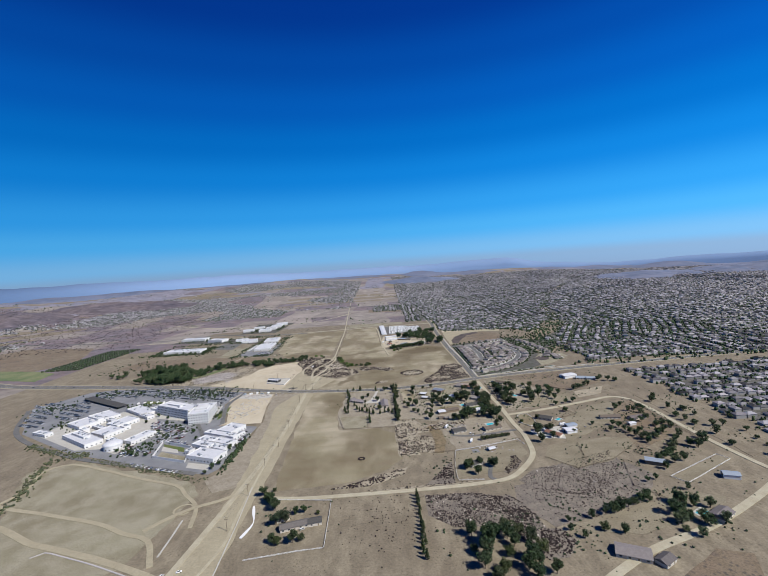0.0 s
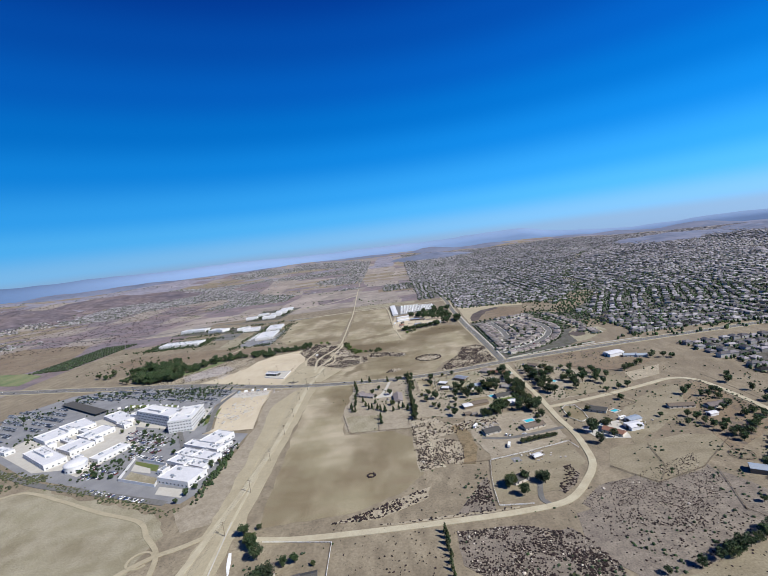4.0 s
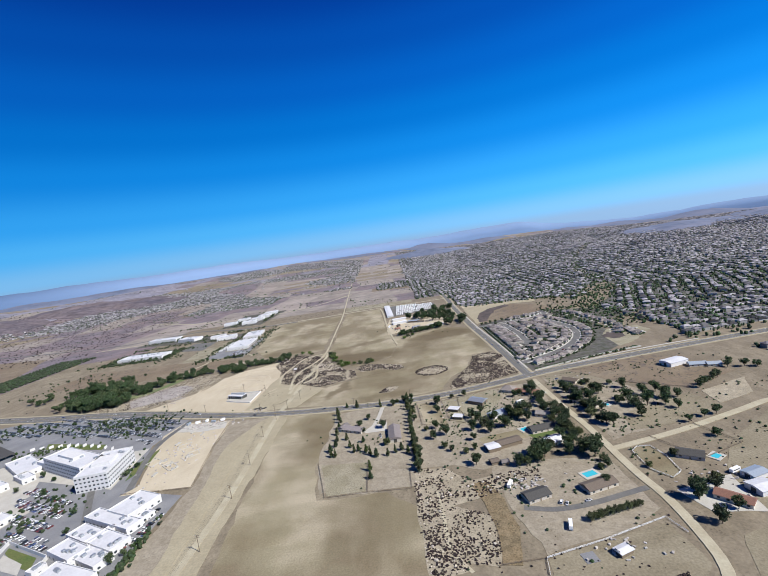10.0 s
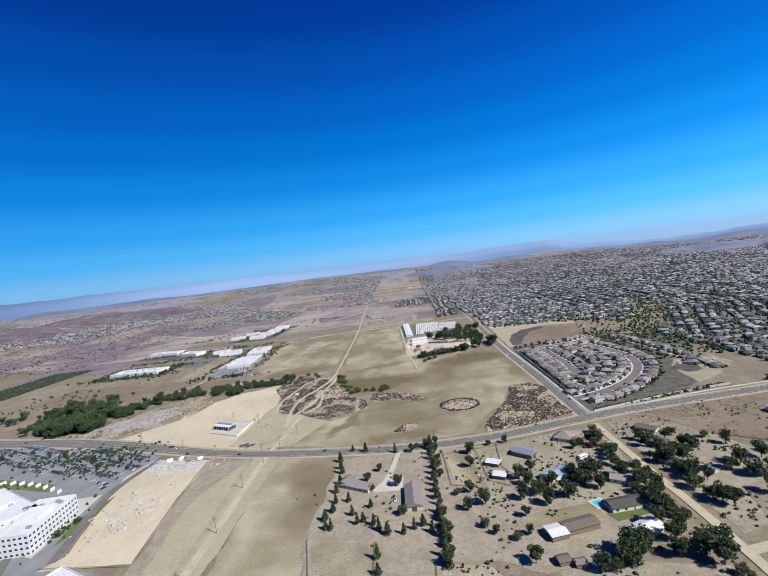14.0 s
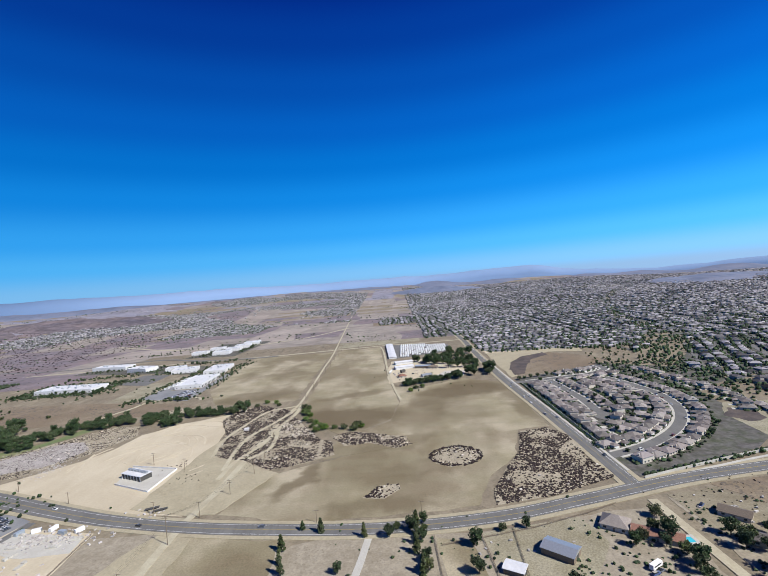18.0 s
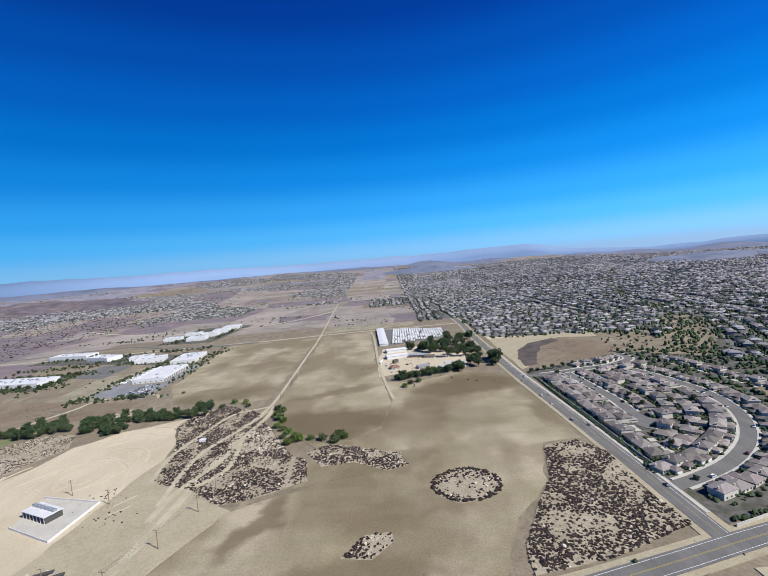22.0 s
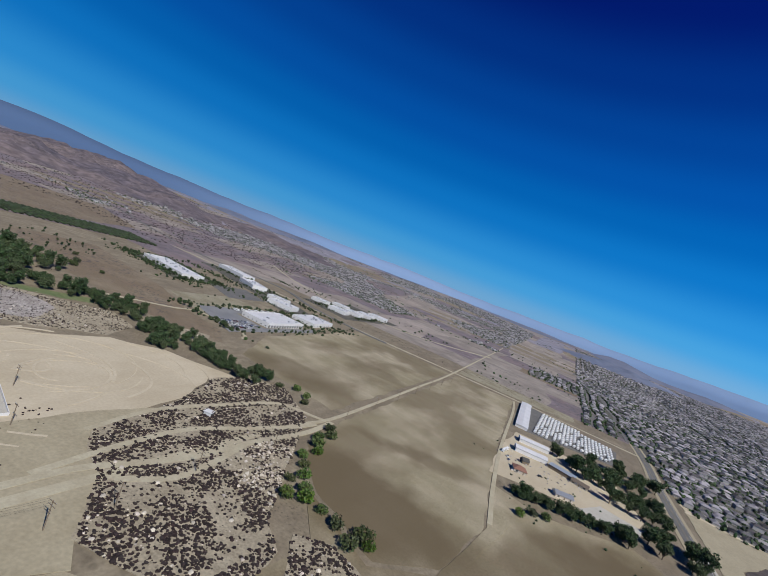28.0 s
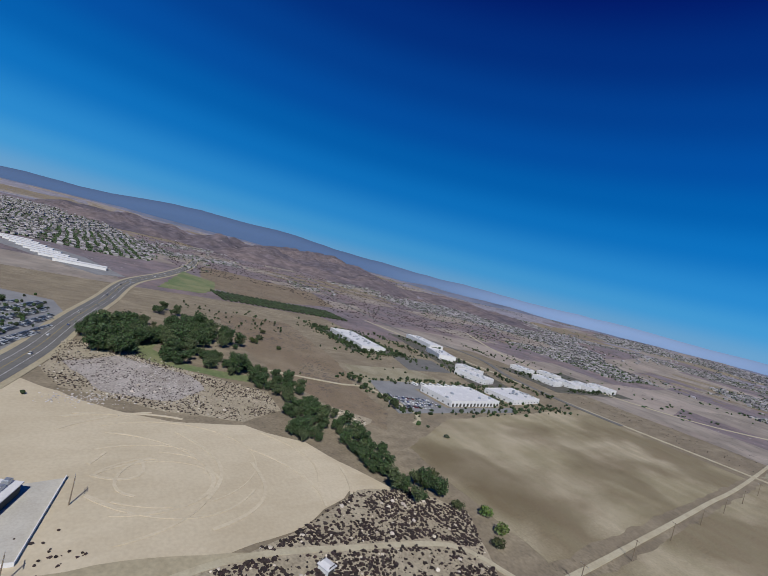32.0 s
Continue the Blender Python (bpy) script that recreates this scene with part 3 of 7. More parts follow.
patch("field_horse_west", [(-82, 645), (-70, 594), (-38, 594), (-38, 640)], "grass_dry", "bare fenced horse paddock", 0.1, 1, seed=14)
patch("paddock_sand", [(17, 760), (38, 755), (45, 690), (22, 700)], "field", "sandy paddock on a ranch plot", 0.1, 1, seed=15)
patch("paddock_sand_east", [(45, 762), (110, 772), (116, 745), (75, 690), (55, 690)], "grass_dry", "sandy stable yard with horse pens", 0.1, 1, seed=16)
patch("field_tan_paddock", [(66, 655), (110, 662), (112, 644), (72, 640)], "field", "small ploughed paddock behind the barn", 0.1, 1, seed=17)
patch("lawn_house", [(112, 648), (137, 652), (139, 645), (116, 640)], "lawn", "watered lawn behind a ranch house", 0.12, 0.5, seed=18)
patch("field_ranch_loop", [(66, 436), (68, 470), (75, 500), (112, 508), (155, 517), (155, 482), (120, 446)], "paddock", "dry paddock inside the road bend", 0.06, 2, seed=19)
patch("field_ranch_east", [(186, 500), (265, 512), (300, 500), (242, 455), (195, 440), (172, 470)], "paddock", "dry paddock with a fence", 0.06, 2, seed=20)
patch("field_hill_scrub", [(117, 416), (162, 425), (250, 450), (262, 420), (235, 378), (179, 360), (133, 347), (112, 380)], "slope_soil", "dry slope dotted with low scrub", 0.05, 3, seed=21)
patch("field_behind_junction", [(215, 800), (330, 818), (370, 730), (300, 700), (245, 745)], "brown_field", "fallow plot beside the highway", 0.05, 3, seed=22)
patch("field_hill_brown", [(184, 1152), (214, 1232), (250, 1284), (290, 1310), (332, 1268), (346, 1215), (318, 1180), (250, 1162)], "brown_field", "rounded brown fallow rise among houses", 0.08, 5, seed=23)
patch("field_track_north", [(-150, 1565), (-40, 1575), (60, 1590), (75, 1900), (-80, 2000), (-160, 2000)], "grass_dry", "dry grass land north of the fields", 0.05, 5, seed=24)
patch("field_track_north_red", [(-80, 2040), (75, 2000), (90, 2450), (-110, 2500)], "brown_field", "reddish fallow land before the estates", 0.12, 6, seed=25)
patch("sand_yard_farm", [(-16, 1160), (40, 1180), (100, 1185), (120, 1240), (100, 1330), (30, 1345), (-12, 1340), (-20, 1250)], "bare", "sandy farm yard among barns and trees", 0.1, 2, seed=26)
patch("gravel_lot_farm", [(60, 1185), (105, 1180), (115, 1215), (80, 1222)], "concrete", "pale gravel parking area beside tall trees", 0.14, 1, seed=27)
patch("worn_strip", [(-182, 300), (-150, 300), (-146, 440), (-146, 780), (-172, 786), (-200, 720), (-186, 600), (-176, 450)], "worn", "worn bare strip under the power line", 0.06, 3, seed=31)
patch("campus_asphalt", [(-596, 664), (-452, 572), (-240, 488), (-222, 484), (-214, 496), (-210, 556), (-206, 627), (-262, 645), (-300, 745), (-288, 815), (-350, 845), (-414, 868), (-560, 905), (-640, 890), (-690, 800)], "asphalt_dark", "dark asphalt car parks round the hospital", 0.0, 0, seed=28)
patch("estate_ground", [(172, 816), (225, 831), (290, 850), (330, 880), (345, 930), (352, 1010), (425, 1050), (430, 1120), (330, 1190), (172, 1130)], "estate", "gardens and yards of the housing estate", 0.05, 0, seed=29)
patch("estate_vacant_lot", [(318, 868), (345, 880), (400, 930), (398, 962), (350, 966), (325, 930)], "grass_dry", "bare vacant lot behind the estate", 0.12, 2, seed=63)
patch("arena_sand", [(180, 598), (187, 604), (197, 602), (199, 585), (196, 564), (186, 558), (178, 572)], "field", "raked sand of a riding arena", 0.1, 0.3, seed=40)
patch("lot_house_pool", [(70, 570), (105, 588), (150, 592), (158, 560), (150, 545), (80, 535)], "dust", "bare yard round a ranch house", 0.06, 2, seed=41)
lane("driveway_ranch", smooth([(76, 548), (96, 542), (120, 543), (145, 548), (164, 552)], 6), 5.0, "asphalt", "grey asphalt ranch driveway", 0.0)
lane("driveway_gravel", smooth([(-25, 766), (-30, 735), (-36, 713), (-45, 703)], 5), 4.5, "concrete", "pale gravel driveway", 0.01)
patch("lot_gravel_house", [(-44, 700), (-20, 700), (-20, 720), (-36, 716)], "concrete", "pale gravel yard between ranch buildings", 0.07, 1.5, seed=42)
patch("lot_junction", [(178, 790), (215, 796), (240, 750), (205, 735), (180, 745)], "paddock", "bare yard beside the road junction", 0.06, 2, seed=43)
patch("lot_grey_east", [(180, 545), (240, 560), (245, 535), (215, 515), (186, 520)], "concrete", "grey gravel farm yard", 0.06, 2, seed=44)
patch("field_dark_east", [(304, 690), (362, 708), (340, 672), (298, 658)], "scrub_soil", "dark ploughed plot with a hedge", 0.08, 1, seed=45)
patch("field_tan_east", [(205, 660), (290, 690), (300, 655), (240, 632), (200, 630)], "paddock", "dry grass plot beside the dirt road", 0.06, 3, seed=46)
patch("paddock_pale", [(210, 500), (225, 560), (265, 600), (330, 640), (340, 600), (270, 540)], "paddock", "dry paddock along the east road", 0.05, 3, seed=47)
patch("paddock_grass_east", [(278, 412), (352, 448), (358, 438), (284, 400)], "paddock", "faded green grass in a fenced paddock", 0.1, 0.5, seed=70)
patch("field_dark_lane", [(192, 280), (240, 308), (262, 300), (240, 262), (200, 250)], "brown_field", "dark ploughed plot beside the lane", 0.07, 1, seed=71)
patch("field_slope_grass", [(150, 348), (236, 372), (262, 392), (300, 372), (280, 352), (236, 344), (200, 330), (160, 336)], "paddock", "dry grass flat below the slope", 0.06, 3, seed=72)
patch("field_plain_east", [(280, 470), (362, 520), (362, 630), (344, 640), (300, 560)], "brown_field", "bare dusty horse pasture beside the lane", 0.04, 2, seed=73)
patch("field_plot_estate", [(384, 440), (446, 470), (446, 640), (384, 650)], "ground", "bare ground before the estate wall", 0.05, 2, seed=74)
patch("bare_apron", [(-214, 822), (-166, 806), (-140, 806), (-112, 868), (-124, 876), (-152, 900), (-190, 919), (-200, 965), (-206, 930)], "worn", "smooth bare earth below the scrub rise", 0.09, 3, seed=75)
patch("ranch_yards", [(-78, 600), (-40, 592), (2, 592), (3, 618), (30, 616), (60, 602), (105, 608), (150, 640), (160, 700), (160, 780), (60, 764), (-60, 766), (-82, 758), (-86, 650)], "dust", "dusty ground of ranch yards and pens", -0.06, 3, seed=77)
patch("ranch_yards_east", [(176, 620), (240, 636), (262, 700), (240, 752), (214, 792), (176, 786)], "dust", "dusty ground under trees of ranch plots", -0.06, 3, seed=78)
patch("ranch_yards_south", [(66, 604), (110, 606), (158, 596), (158, 530), (140, 518), (76, 504), (68, 540)], "dust", "dusty ground about ranch houses", -0.06, 3, seed=79)
patch("campus_slope", [(-207, 490), (-202, 640), (-214, 719), (-220, 785), (-168, 786), (-168, 450), (-200, 440), (-222, 470)], "dust", "worn slope between campus and power line", -0.07, 2, seed=80)
patch("gully_grass", [(48, 500), (52, 530), (51, 560), (46, 584), (58, 586), (66, 560), (67, 530), (60, 498)], "rusty", "rusty dry grass along a gully", 0.07, 2, seed=48)
lane("dirt_path_rocks", smooth([(18, 580), (20, 558), (20, 519), (30, 498)], 6), 2.6, "track", "narrow dirt path among boulders", -0.02)
patch("bare_rise", [(171, 1142), (184, 1150), (198, 1246), (228, 1290), (290, 1318), (350, 1300), (360, 1352), (180, 1440)], "worn", "bare sandy building land beside the rise", 0.05, 2, seed=76)
patch("burnt_edge", [(180, 1156), (200, 1160), (216, 1215), (240, 1262), (284, 1296), (280, 1316), (228, 1290), (198, 1246), (184, 1196)], "burnt", "dark burnt strip along a fallow rise", 0.1, 4, seed=49)
patch("pile_dark", [(330, 905), (352, 912), (360, 940), (340, 946), (322, 930)], "burnt", "dark spoil heap behind the estate", 0.1, 4, seed=50)
patch("farm_plot_far", [(175, 1350), (190, 1470), (290, 1480), (330, 1380), (300, 1352)], "bare", "bare building land behind the fallow rise", 0.07, 4, seed=51)
patch("field_saddle", [(-75, 890), (-66, 950), (-95, 985), (-40, 960), (-12, 985), (0, 1060), (-8, 1136), (22, 1128), (5, 1040), (-8, 975), (15, 915), (-34, 900)], "field", "worn field edge below the scrub rise", 0.04, 1, seed=60)
patch("rubble_ground", [(-424, 902), (-446, 938), (-404, 986), (-374, 988), (-350, 962), (-366, 922)], "gravel", "grey stony ground strewn with rubble", 0.13, 4, seed=61)
lane("driveway_bend", smooth([(107, 460), (102, 446), (100, 434), (104, 428)], 4), 4.5, "asphalt", "dark asphalt driveway of the bend house", 0.0)
patch("equipment_pad", [(94, 493), (102, 494), (101, 502), (93, 501)], "asphalt_dark", "small dark pad in the paddock", 0.09, 0, seed=62)
SCRUB = {
    "mound": [(-190, 919), (-175, 908), (-152, 900), (-124, 876), (-104, 880), (-66, 899), (-73, 933), (-88, 944), (-106, 977), (-150, 1060), (-196, 1090), (-222, 1070), (-228, 1035), (-203, 982)],
    "east": [(-75, 947), (-58, 919), (-34, 922), (-7, 905), (9, 912), (4, 932), (-35, 950), (-58, 958)],
    "triangle": [(117, 923), (145, 929), (158, 907), (154, 852), (158, 820), (106, 800), (62, 792), (66, 814), (86, 849), (104, 878)],
    "ring": [(24, 877), (34, 893), (49, 901), (63, 894), (70, 878), (58, 860), (40, 856), (28, 864)],
    "islet": [(-32, 815), (-20, 832), (-5, 834), (-3, 826), (-16, 813)],
    "west": [(-406, 890), (-484, 902), (-486, 936), (-470, 950), (-430, 975), (-390, 1020), (-376, 1040), (-336, 1034), (-319, 1000), (-335, 955), (-350, 935), (-372, 900)],
    "bushes": [(4, 538), (5, 556), (30, 560), (54, 545), (50, 506), (46, 501), (25, 505), (6, 512)],
    "bend": [(141, 480), (142, 464), (133, 450), (120, 440), (116, 445), (128, 461), (134, 478)],
    "front": [(62, 473), (66, 473), (63, 449), (60, 424), (30, 426), (42, 444)],
    "slope": [(150, 446), (126, 424), (140, 400), (200, 385), (246, 440), (248, 478), (216, 466), (169, 449)],
    "rocks": [(2, 616), (30, 612), (45, 590), (105, 596), (100, 580), (30, 560), (12, 530), (30, 500), (5, 495), (2, 560)],
    "fore": [(27, 408), (75, 408), (108, 394), (122, 370), (128, 325), (104, 322), (90, 350), (48, 355), (27, 375)],
    "dark": [(92, 396), (108, 401), (118, 380), (116, 362), (102, 354), (96, 372)],
    "copse": [(106, 347), (136, 344), (142, 328), (128, 310), (112, 308), (104, 326)],
    "strip": [(-72, 431), (-47, 440), (-13, 458), (13, 468), (10, 452), (-32, 432)],
    "verge": [(-32, 426), (32, 427), (80, 430), (78, 427), (32, 424), (-30, 423)],
    "farmend": [(-345, 1085), (-318, 1072), (-300, 1082), (-318, 1110)],
}
for n_s, (name_s, o_s) in enumerate(SCRUB.items()):
    patch("scrub_ground_%d" % (n_s + 1), o_s, "slope_soil" if name_s in ("slope", "fore", "dark", "copse", "front", "bend") else "scrub_soil", "stony ground under low brown scrub", 0.11, 2.0, 30 + n_s)
lane("dirt_track_1", smooth([(-163, 862), (-162, 894), (-156, 914), (-146, 948), (-142, 995), (-135, 1038), (-136, 1078)], 6), 4.4, "track", "rutted dirt track over the scrub rise", 0.2)
lane("dirt_track_2", smooth([(-166, 880), (-171, 926), (-170, 965), (-156, 1003), (-144, 1039), (-140, 1060)], 6), 3.8, "track", "rutted dirt track over the scrub rise", 0.19)
lane("dirt_track_3", smooth([(-190, 915), (-197, 958), (-189, 1007), (-176, 1056), (-150, 1070), (-140, 1075)], 6), 3.4, "track", "rutted dirt track over the scrub rise", 0.18)
lane("dirt_track_4", smooth([(-148, 905), (-136, 927), (-137, 953), (-143, 985)], 6), 4.0, "track", "rutted dirt track over the scrub rise", 0.17)
lane("dirt_track_farm", smooth([(-39, 1540), (-30, 1453), (-18, 1244), (-8, 1136), (1, 1067)], 10), 3.6, "track", "dirt lane along the field edge", 0.16)
lane("dirt_track_wash", smooth([(-186, 240), (-156, 337), (-156, 393), (-158, 451), (-159, 520)], 10), 2.6, "track", "pale dirt track beside the power line", 0.12)
lane("dirt_track_strip_1", smooth([(-168, 440), (-170, 560), (-174, 660), (-178, 720), (-172, 782)], 10), 1.6, "worn", "faint rutted wheel track in the worn strip", 0.1)
lane("dirt_track_knoll", smooth([(-206, 330), (-227, 365), (-257, 378), (-293, 397), (-365, 421), (-440, 446), (-520, 500)], 10), 5.0, "worn", "faint dirt path round the knoll", 0.11)
lane("dirt_track_rim", smooth([(-438, 440), (-430, 476), (-446, 520), (-420, 536), (-360, 512), (-301, 484), (-248, 462), (-228, 440), (-206, 416), (-196, 380)], 8), 4.2, "worn", "worn pale dirt path round the top of the knoll", 0.1)
lane("dirt_track_fan", smooth([(-160, 442), (-186, 424), (-208, 414), (-224, 400), (-240, 380)], 8), 5.0, "worn", "pale dirt path joining the power line track", 0.09)
lane("dirt_track_loop", [Vector((-217 + 9 * math.cos(t * 0.3), 412 + 9 * math.sin(t * 0.3))) for t in range(20)], 1.8, "worn", "small round turning loop of wheel marks", 0.14)
lane("dirt_track_ditch", smooth([(-430, 412), (-391, 400), (-340, 373), (-314, 364), (-256, 343), (-199, 318), (-170, 300)], 8), 6.5, "worn", "wide worn dirt way below the knoll", 0.06)
lane("ditch_lining", smooth([(-322, 352), (-314, 358), (-290, 350), (-256, 337), (-199, 312)], 6), 1.3, "pale_rock", "broken pale concrete lining of a shallow ditch", 0.13)
lane("trench_edge", [Vector((-209, 393)), Vector((-207, 366)), Vector((-206, 342))], 1.5, "concrete", "pale straight concrete edge in bare earth", 0.16)
lane("kerb_power_line", [Vector((-158, 447)), Vector((-152, 378)), Vector((-149, 327)), Vector((-147, 290))], 0.9, "concrete", "long pale concrete kerb beside the dirt track", 0.32)
lane("plastic_sheeting", smooth([(-145, 410), (-141, 396), (-137, 380), (-142, 360)], 4), lambda q: 1.9 + 1.1 * math.sin(9 * q), "white_line", "crumpled strip of white plastic sheeting on earth", 0.05, "sheeting")
lane("dirt_track_pond", smooth([(-436, 1060), (-404, 1133), (-398, 1160), (-330, 1170), (-310, 1150)], 10), 4.0, "track", "dirt path across the fallow field", 0.12)
lane("road_business_park", smooth([(-1500, 1700), (-900, 1560), (-700, 1600), (-600, 1600), (-490, 1541), (-357, 1520), (-290, 1524)], 14), 12.0, "asphalt", "asphalt road through the business park", 0.17)
lane("dirt_track_far", smooth([(-1000, 2000), (-700, 1800), (-480, 1760), (-300, 1840), (-170, 2050)], 20), 9.0, "track", "wide pale dirt road on the plain", 0.15)
lane("road_foreground", smooth([(120, 270), (188, 309), (258, 335), (330, 372), (430, 430), (560, 480)], 10), 7.0, "track", "pale dirt road past the ranches", 0.15)
for nm, off in (("left", 0.22), ("right", -0.22)):
    lane("center_line_main_" + nm, MAIN, 0.18, "yellow_line", "double yellow centre line", 0.205, "road marking").data.transform(Matrix.Translation((0, off, 0)))
for nm, off in (("north", 5.2), ("south", -5.2)):
    tagged(Geo().ribbon(MAIN, 0.18, 0.3, 0.506, offset=off).ob("edge_line_" + nm, M["white_line"]), "worn white edge line", "road marking", kind="structure")
tagged(Geo().ribbon(NORTH[:70], 0.18, 0.3, 0.497).ob("center_line_street", M["yellow_line"]), "worn yellow street line", "road marking", kind="structure")
tagged(Geo().ribbon(NORTH[:45], 0.18, 0.3, 0.497, offset=-4.2).ob("edge_line_street", M["white_line"]), "worn white street edge line", "road marking", kind="structure")

# estate streets with pavements
LOOP = smooth([(166, 853), (195, 863), (228, 879), (261, 905), (287, 938), (303, 974), (309, 1013), (306, 1042), (299, 1074), (290, 1105), (278, 1127)], 6)
CULDE = smooth([(217, 952), (216, 975), (219, 1010), (218, 1050), (217, 1085), (214, 1112)], 8)
ENTRY = smooth([(165, 1110), (196, 1112), (247, 1122), (278, 1127), (315, 1150), (316, 1180)], 8)
for nm, ln in (("loop", LOOP), ("close", CULDE), ("entry", ENTRY)):
    lane("street_" + nm, ln, 10.0, "asphalt", "grey asphalt estate street", 0.18)
    for side, off in (("left", 6.2), ("right", -6.2)):
        o = Geo().ribbon(ln[2:], 2.2, -0.1, 0.63, offset=off).ob("pavement_%s_%s" % (nm, side), M["concrete"])
        tagged(o, "pale concrete pavement with a kerb", "pavement", kind="structure")
tagged(Geo().slab([(217 + 13 * math.cos(t * 0.3927), 948 + 13 * math.sin(t * 0.3927)) for t in range(16)], -0.2, 0.485).ob("street_turning_circle", M["asphalt"]), "round asphalt turning circle", "road", kind="structure")
tagged(Geo().ribbon(NORTH[2:32], 2.4, -0.1, 0.64, offset=-7.4).ob("pavement_street", M["concrete"]), "pale concrete pavement along the street", "pavement", kind="structure")

# tyre marks on the bare lot
mark = random.Random(5)
for k in range(30):
    cx, cy, r0 = -262 + mark.gauss(0, 9), 940 + mark.gauss(0, 14), 14 + 2.9 * k
    a0, span = mark.uniform(0, 6.28), mark.uniform(1.0, 3.4)
    n = max(6, int(r0 * span / 5))
    arc = [Vector((cx + r0 * 0.95 * math.cos(a0 + span * t / n), cy + r0 * math.sin(a0 + span * t / n) + 3 * math.sin(5 * t / n))) for t in range(n)]
    arc = [q for q in arc if inside(q.x, q.y, [(-345, 925), (-300, 860), (-268, 850), (-272, 912), (-205, 902), (-190, 850), (-178, 820), (-180, 880), (-205, 930), (-222, 1030), (-240, 1046), (-290, 1025), (-316, 985)])]
    if len(arc) > 3 and all((b - a).length < 20 for a, b in zip(arc, arc[1:])):
        lane("tyre_mark_%d" % (k + 1), arc, mark.uniform(0.6, 1.9), "rut", "faint curved tyre marks on graded earth", -0.05 + 0.003 * k, "ground")

# ---- far rim: hills and mountains ----
def ridge(name, mat, label, r0, r1, crest):
    g, n = Geo(), 240
    for k in range(n):
        a = 360 * k / n
        t = radians(a)
        az = (a + 180) % 360 - 180
        h = crest(az)
        for r, z in ((r0, -60.0), (r0 * 0.45 + r1 * 0.55, h * 0.62 + 14 * noise.noise((az * 0.35, 1, 2))), (r1, h), (r1 + 30, h * 0.9)):
            g.v.append((r * math.sin(t), 450 + r * math.cos(t), z))
    for k in range(n):
        a, b = 4 * k, 4 * ((k + 1) % n)
        g.f += [(a + i, a + i + 1, b + i + 1, b + i) for i in range(3)]
    o = g.ob(name, M[mat])
    for p in o.data.polygons:
        p.use_smooth = True
    return tagged(o, label, "backdrop", kind="structure")


def bump_at(az, at, width):
    return math.exp(-(((az - at + 180) % 360 - 180) / width) ** 2)


def crest_blue(az):
    h = 178 + 14 * bump_at(az, 0, 12) - 90 * min(1.0, max(0.0, (az - 2) / 25)) * (az < 120) + 10 * noise.noise((az * 0.12, 0, 5)) + 9 * noise.noise((az * 0.4, 3, 5)) + 4 * noise.noise((az * 0.66, 7, 5))
    for at, width, up in ((18, 4.5, 84), (11, 4, 42), (26, 4, 20), (43, 7, 30), (58, 10, 50), (-26, 14, 40), (-40, 7, 34), (-50, 6, 52), (-60, 7, 84), (-72, 9, 100), (-84, 12, 12), (-120, 25, 60), (110, 30, 90), (180, 40, 60)):
        h += up * bump_at(az, at, width)
    return h


def crest_brown(az):
    h = 118 - 78 * min(1.0, max(0.0, (az + 5) / 36)) * (az < 120) + 8 * noise.noise((az * 0.2, 0, 9)) + 6 * noise.noise((az * 0.8, 4, 9))
    for at, width, up in ((5.5, 2.2, 34), (14, 3, 26), (24, 2.5, 34), (30, 3, 40), (38, 3.5, 44), (52, 5, 50), (-36, 5, 14), (-55, 5, 16), (-80, 6, 14), (-43, 2, 16)):
        h += up * bump_at(az, at, width)
    return h


ridge("backdrop_mountains", "ridge", "mountain ridge along the horizon in painted haze blue", 4300, 4440, crest_blue)
ridge("backdrop_hills", "rim", "low hills at the valley rim in painted haze tint", 3700, 4150, crest_brown)


def hill(name, cx, cy, rx, ry, h, mat, label, seed):
    g, n = Geo(), 44
    for j in range(n + 1):
        for i in range(n + 1):
            u, v = 2 * i / n - 1, 2 * j / n - 1
            x, y = cx + rx * u, cy + ry * v
            q = max(0.0, 1 - u * u - v * v)
            k = noise.fractal((x * 0.0052, y * 0.0052, seed), 0.8, 2.1, 6)
            g.v.append((x, y, gz(x, y) - 2 + h * 0.62 * q * (0.7 + 0.7 * k)))
    g.f += [(j * (n + 1) + i, j * (n + 1) + i + 1, (j + 1) * (n + 1) + i + 1, (j + 1) * (n + 1) + i) for j in range(n) for i in range(n)]
    o = g.ob(name, M[mat])
    for p in o.data.polygons:
        p.use_smooth = True
    return tagged(o, label, "hill", kind="structure")


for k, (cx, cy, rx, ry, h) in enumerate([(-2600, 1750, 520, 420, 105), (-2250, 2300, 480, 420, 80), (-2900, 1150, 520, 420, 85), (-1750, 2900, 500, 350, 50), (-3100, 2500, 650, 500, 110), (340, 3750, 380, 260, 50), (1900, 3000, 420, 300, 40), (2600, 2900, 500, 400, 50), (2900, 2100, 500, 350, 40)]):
    hill("hill_%d" % (k + 1), cx, cy, rx, ry, h, "chaparral" if k < 5 else "rim", "rough chaparral hill with haze tinted into its colour", k * 1.7)

